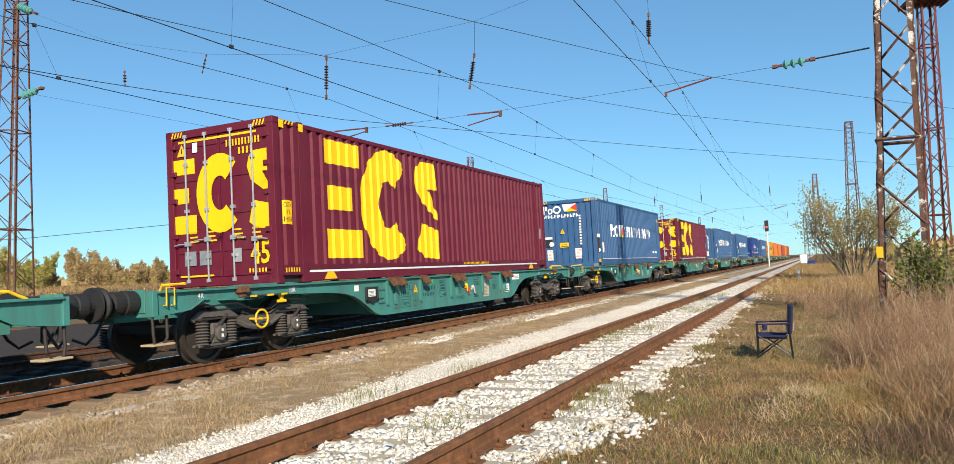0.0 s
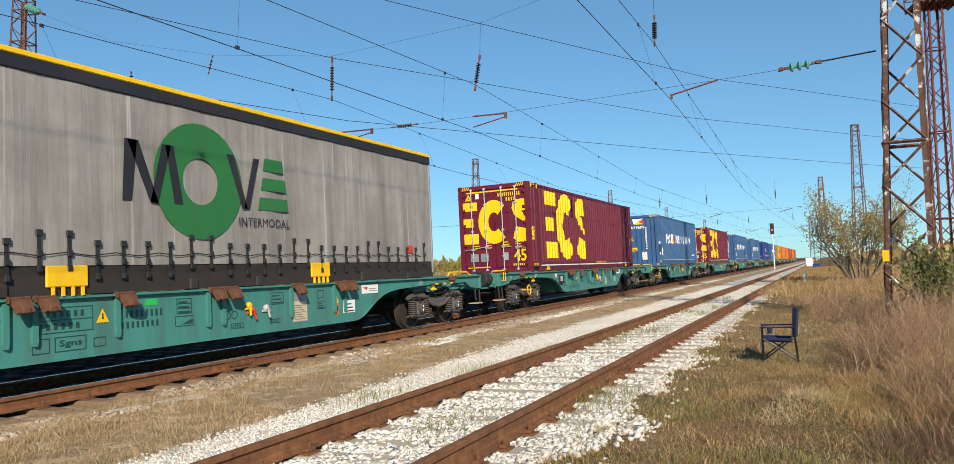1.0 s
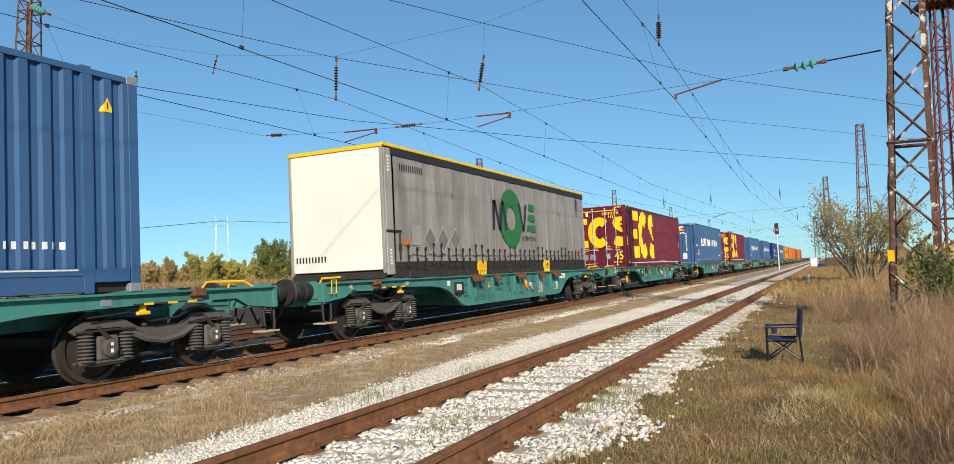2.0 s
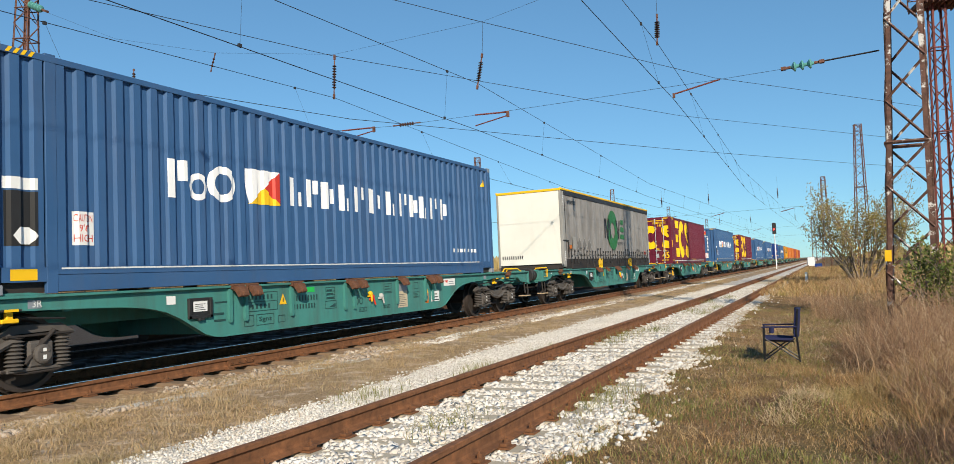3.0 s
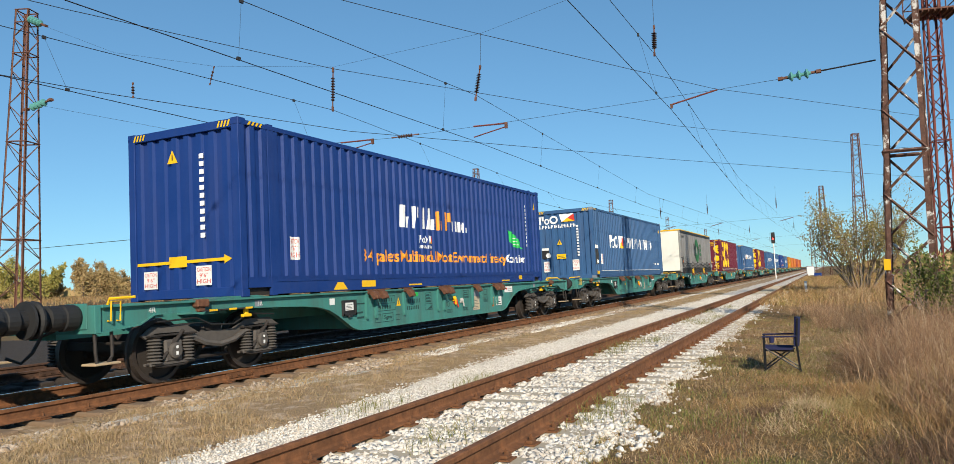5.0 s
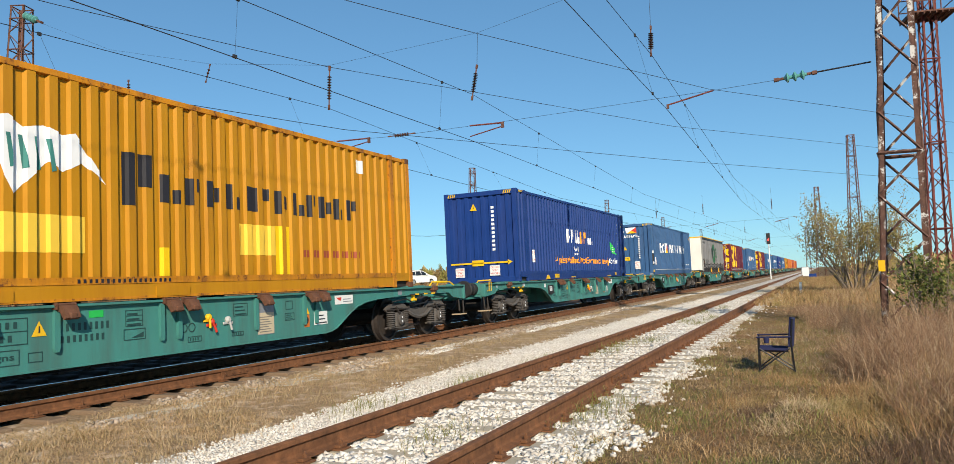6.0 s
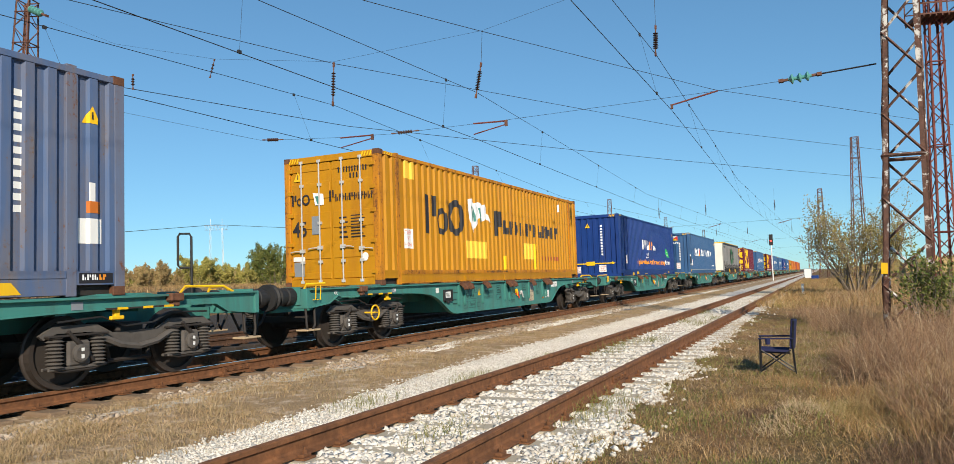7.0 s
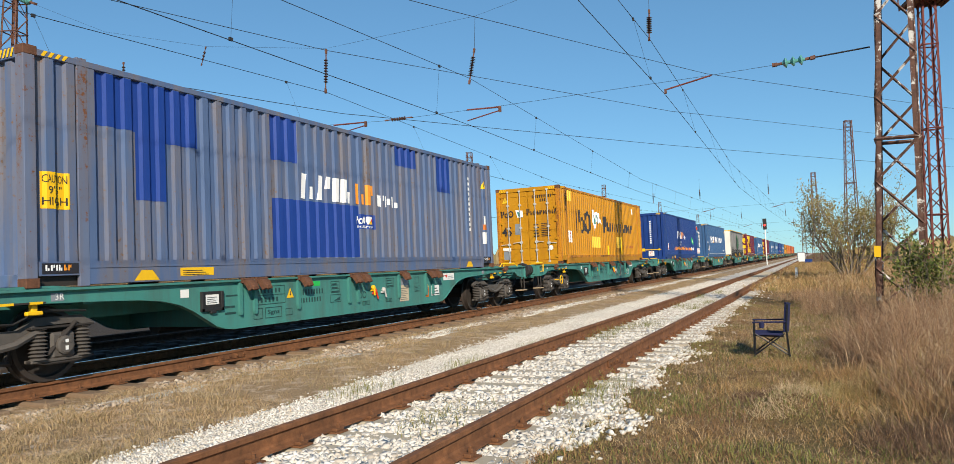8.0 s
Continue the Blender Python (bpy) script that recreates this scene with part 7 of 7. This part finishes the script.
def twig_heap(name, x, y, n, rx, ry, h, label, r=0.0035, material="weed_dark", flat=0.65):
    """Tangled dry stems."""
    bm_v, bm_f = [], []
    P = []
    a = rng.uniform(0, 2 * np.pi, n)
    q = np.sqrt(rng.uniform(0, 1, n))
    bx, by = x + rx * q * np.cos(a), y + ry * q * np.sin(a)
    bz = heights(bx, by)
    for i in range(n):
        p = np.array([bx[i], by[i], bz[i] - 0.02])
        d = np.array([rng.normal(0, flat), rng.normal(0, flat), 1.0])
        L = h * rng.uniform(0.45, 1.1)
        pts = [p]
        for s in range(4):
            d = d / np.linalg.norm(d) + rng.normal(0, 0.28, 3) - np.array([0, 0, 0.10 * s])
            pts.append(pts[-1] + d / np.linalg.norm(d) * L / 4)
        P.append(pts)
    P = np.array(P)
    w = r * np.array([1, 0.9, 0.75, 0.55, 0.3])
    V = np.zeros((n, 5, 3, 3))
    for k in range(3):
        off = np.array([math.cos(2.1 * k), math.sin(2.1 * k), 0])
        V[:, :, k] = P + off * w[None, :, None]
    i = (np.arange(n) * 15)[:, None, None]
    F = []
    for s in range(4):
        for k in range(3):
            F.append([s * 3 + k, s * 3 + (k + 1) % 3, s * 3 + 3 + (k + 1) % 3, s * 3 + 3 + k])
    F = (np.array(F)[None] + i).reshape(-1, 4)
    fast_mesh(name, V.reshape(-1, 3), F, material, label, "weeds")


twig_heap("weed_tangle", 0.95, 11.8, 2400, 0.75, 1.8, 0.80, "tangled reddish-brown dry weeds")
twig_heap("weed_tangle", 1.5, 8.3, 4200, 1.0, 1.5, 0.45, "tangled dark brown dry weeds")
twig_heap("weed_tangle", 2.2, 14.5, 3200, 1.2, 2.5, 0.95, "tangled dry brown weeds")
twig_heap("weed_tangle", 3.6, 19.0, 2400, 1.6, 3.5, 1.1, "tall tangled dry weeds near the mast")
twig_heap("weed_tangle", 0.4, 20.5, 1300, 0.8, 2.5, 0.6, "low reddish dry weeds")
twig_heap("weed_tangle", -0.3, 25.5, 1000, 0.8, 3.0, 0.5, "low reddish dry weeds")
twig_heap("straw_heap", -0.42, 7.2, 650, 0.22, 0.26, 0.15, "heap of pale cut straw on the verge", 0.003, "pale_straw", 1.9)
twig_heap("straw_heap", -0.22, 7.75, 700, 0.20, 0.34, 0.17, "heap of pale cut straw on the verge", 0.003, "pale_straw", 1.7)
twig_heap("straw_heap", 0.12, 8.1, 700, 0.34, 0.36, 0.24, "tuft of pale bent straw on the verge", 0.003, "straw", 1.0)
twig_heap("straw_heap", 0.35, 7.3, 800, 0.36, 0.50, 0.22, "tuft of pale bent straw on the verge", 0.003, "straw", 1.2)
for tx, ty, tn, tr, th in ((0.55, 8.4, 900, 0.38, 0.34), (0.95, 7.5, 900, 0.42, 0.30), (1.05, 9.2, 900, 0.45, 0.40), (0.2, 9.4, 600, 0.35, 0.24), (-0.9, 8.6, 450, 0.30, 0.16), (1.5, 10.6, 900, 0.5, 0.45), (-0.5, 10.2, 500, 0.4, 0.18)):
    twig_heap("straw_tuft", tx, ty, tn, tr, tr * 1.2, th, "tuft of pale bent dry grass on the verge", 0.003, "straw", 0.9)
for tx, ty, tn, tr, th in ((0.75, 6.3, 1500, 0.55, 0.30), (1.7, 6.9, 2200, 0.7, 0.42), (-0.65, 8.0, 500, 0.22, 0.16), (0.9, 13.4, 1500, 0.5, 0.6), (1.3, 17.0, 1500, 0.7, 0.7)):
    twig_heap("dark_stems", tx, ty, tn, tr, tr * 1.1, th, "dark matted dead stems on the verge", 0.0032, "litter_dark", 1.2)
twig_heap("plant_litter", 0.3, 8.5, 17000, 2.2, 4.8, 0.12, "short dead stems littering the verge", 0.0028, "litter", 1.8)
twig_heap("plant_litter", 0.4, 16.0, 9000, 2.4, 5.0, 0.20, "short dead stems littering the verge", 0.004, "litter", 1.5)
twig_heap("weed_tangle", 2.6, 9.8, 3800, 1.3, 1.8, 0.7, "tangled dry brown weeds beside the path", 0.003)
twig_heap("strip_litter", -6.9, 9.0, 5000, 1.1, 5.5, 0.06, "short dead stems in the worn strip", 0.0028, "litter", 1.8)


def shrub(name, label, x, y, h, spread, leaves, leaf, size, stems=9, lower=0.15, forks=3, up=1.0):
    """A many-stemmed bush: tapered stems that fork, and a loose crown of small leaves."""
    t = thing(name, label, "bush")
    bm = bmesh.new()
    tips = []
    for i in range(stems):
        a = 2 * math.pi * i / stems + random.uniform(-0.3, 0.3)
        def grow(p, d, length, r, depth):
            pts = [p]
            for s in range(4):
                d = (d + Vector((random.gauss(0, 0.16), random.gauss(0, 0.16), random.gauss(0.05, 0.08)))).normalized()
                pts.append(pts[-1] + d * length / 4)
                if depth < forks or s > 0:
                    tips.append((pts[-1], length / 3))
            tube(bm, pts, r, 4, r * 0.5)
            if depth < forks:
                for q in (2, 3, 4):
                    e = Vector((random.gauss(0, 0.7), random.gauss(0, 0.7), random.uniform(0.1, 0.8)))
                    grow(pts[q], (d + e * 0.8).normalized(), length * random.uniform(0.5, 0.72), r * 0.5, depth + 1)
        out = random.uniform(0.15, 0.75) * spread / h
        grow(Vector((math.cos(a) * 0.12 * spread, math.sin(a) * 0.12 * spread, -0.1)), Vector((math.cos(a) * out * 1.5, math.sin(a) * out * 1.5, up)).normalized(), h * random.uniform(0.4, 0.52), 0.012 * h, 1)
    part("stem", bm, "bark", t)
    pick = rng.integers(0, len(tips), leaves)
    base = np.array([tips[i][0][:] for i in pick]) + rng.normal(0, 1, (leaves, 3)) * np.array([tips[i][1] for i in pick])[:, None] * 0.42
    base = base[base[:, 2] > lower * h * rng.uniform(0.2, 1.2, len(base))]
    n = len(base)
    u = rng.normal(0, 1, (n, 3))
    u /= np.linalg.norm(u, axis=1)[:, None]
    v = np.cross(u, rng.normal(0, 1, (n, 3)))
    v /= np.linalg.norm(v, axis=1)[:, None]
    s = size * rng.uniform(0.6, 1.3, (n, 1))
    P = np.stack([base - u * s, base + v * s * 0.45, base + u * s, base - v * s * 0.45], 1)
    F = np.arange(n * 4).reshape(-1, 4)
    o = fast_mesh("crown", P.reshape(-1, 3), F, leaf, "", "")
    o.parent = t
    t.matrix_basis = pose(x, y, lie(x, y) - 0.05, 0, 0, random.uniform(0, 360))
    return t


shrub("tall_shrub", "tall sparse shrub with yellowing leaves and bare twigs", 1.75, 46.0, 6.1, 4.0, 12500, "leaf_shrub", 0.06, 17, 0.03)
shrub("green_bush", "green leafy bush growing against the mast", 2.05, 17.4, 2.0, 1.5, 2600, "leaf_dark", 0.042, 11, 0.05)
shrub("green_bush", "green leafy bush growing against the mast", 2.9, 18.2, 1.8, 1.9, 2200, "leaf_dark", 0.042, 8, 0.05)
shrub("dry_bush", "brown leafless bush in tall weeds", 4.6, 25.0, 1.8, 2.2, 2500, "leaf_brown", 0.045, 9, 0.1)
shrub("dry_bush", "brown leafless bush in tall weeds", 6.6, 30.0, 2.0, 2.6, 2500, "leaf_brown", 0.05, 9, 0.1)
shrub("creeper", "low green creeper growing over the rail", -2.15, 6.7, 0.22, 0.5, 500, "leaf_dark", 0.028, 7, 0.0, 2)
# bushes across the field beyond the tracks
for x, y, h, w, leaf in ((-66, 44, 4.4, 5, "leaf_olive"), (-62, 47, 4.6, 3.6, "leaf_brown"), (-59, 49, 3.0, 4, "leaf_brown"), (-66, 58, 3.2, 5, "leaf_brown"),
                         (-64, 62, 4.2, 2.6, "leaf_olive"), (-63, 66, 3.2, 5, "leaf_olive"), (-62, 71, 3.4, 5, "leaf_olive"), (-60, 76, 3.6, 5, "leaf_brown"), (-50, 64, 3.6, 3.4, "leaf_dark"), (-45.7, 65.7, 4.3, 3.6, "leaf_olive"), (-43.6, 67.5, 3.2, 3.2, "leaf_olive"), (-48.6, 57.2, 4.9, 2.6, "leaf_dark"),
                         (-74, 50, 3.4, 6, "leaf_brown"), (-60, 84, 3.4, 6, "leaf_olive"), (-58, 95, 3.6, 6, "leaf_brown"), (-56, 108, 3.6, 7, "leaf_olive"), (-75, 38, 3.8, 6, "leaf_olive"), (-78, 44, 3.6, 6, "leaf_brown")):
    shrub("field_bush", {"leaf_olive": "yellow-green autumn bush in the field", "leaf_brown": "brown autumn bush in the field", "leaf_dark": "dense green bush in the field"}[leaf],
          x, y, h, w * 1.2, 12000, leaf, 0.105, 7, 0.05, 3)
# the low scrub belt that closes the field
belt = random.Random(12)
for i in range(22):
    f = i / 21
    x, y = -84 + 26 * f + belt.uniform(-4, 4), 40 + 78 * f + belt.uniform(-4, 4)
    leaf = belt.choice(("leaf_brown", "leaf_olive", "leaf_brown", "leaf_shrub"))
    shrub("scrub_bush", {"leaf_olive": "yellow-green autumn bush in the field", "leaf_brown": "brown autumn bush in the field", "leaf_shrub": "yellowing sparse bush in the field"}[leaf],
          x, y, belt.uniform(2.2, 3.4), belt.uniform(6, 9), 5200, leaf, 0.12, 6, 0.0, 3, 0.8)
# far scrub on the horizon
n = 9000
a = rng.uniform(radians(-30), radians(75), n)
d = rng.uniform(150, 420, n)
x, y = -d * np.sin(a), d * np.cos(a)
k = (x < -32) | (x > 14)
x, y, d = x[k], y[k], d[k]
blades("far_scrub", x, y, rng.uniform(1.0, 3.6, len(x)), rng.uniform(1.2, 3.0, len(x)), 0.5, "leaf_brown", "far brown scrub along the horizon", "scrub")
x, y = scatter(40000, -80, -24, 8, 95, 1.0)
blades("field_grass", x, y, rng.uniform(0.10, 0.42, len(x)), rng.uniform(0.01, 0.025, len(x)), 1.0, "straw", "dry tall grass in the field beyond the tracks")

motions()
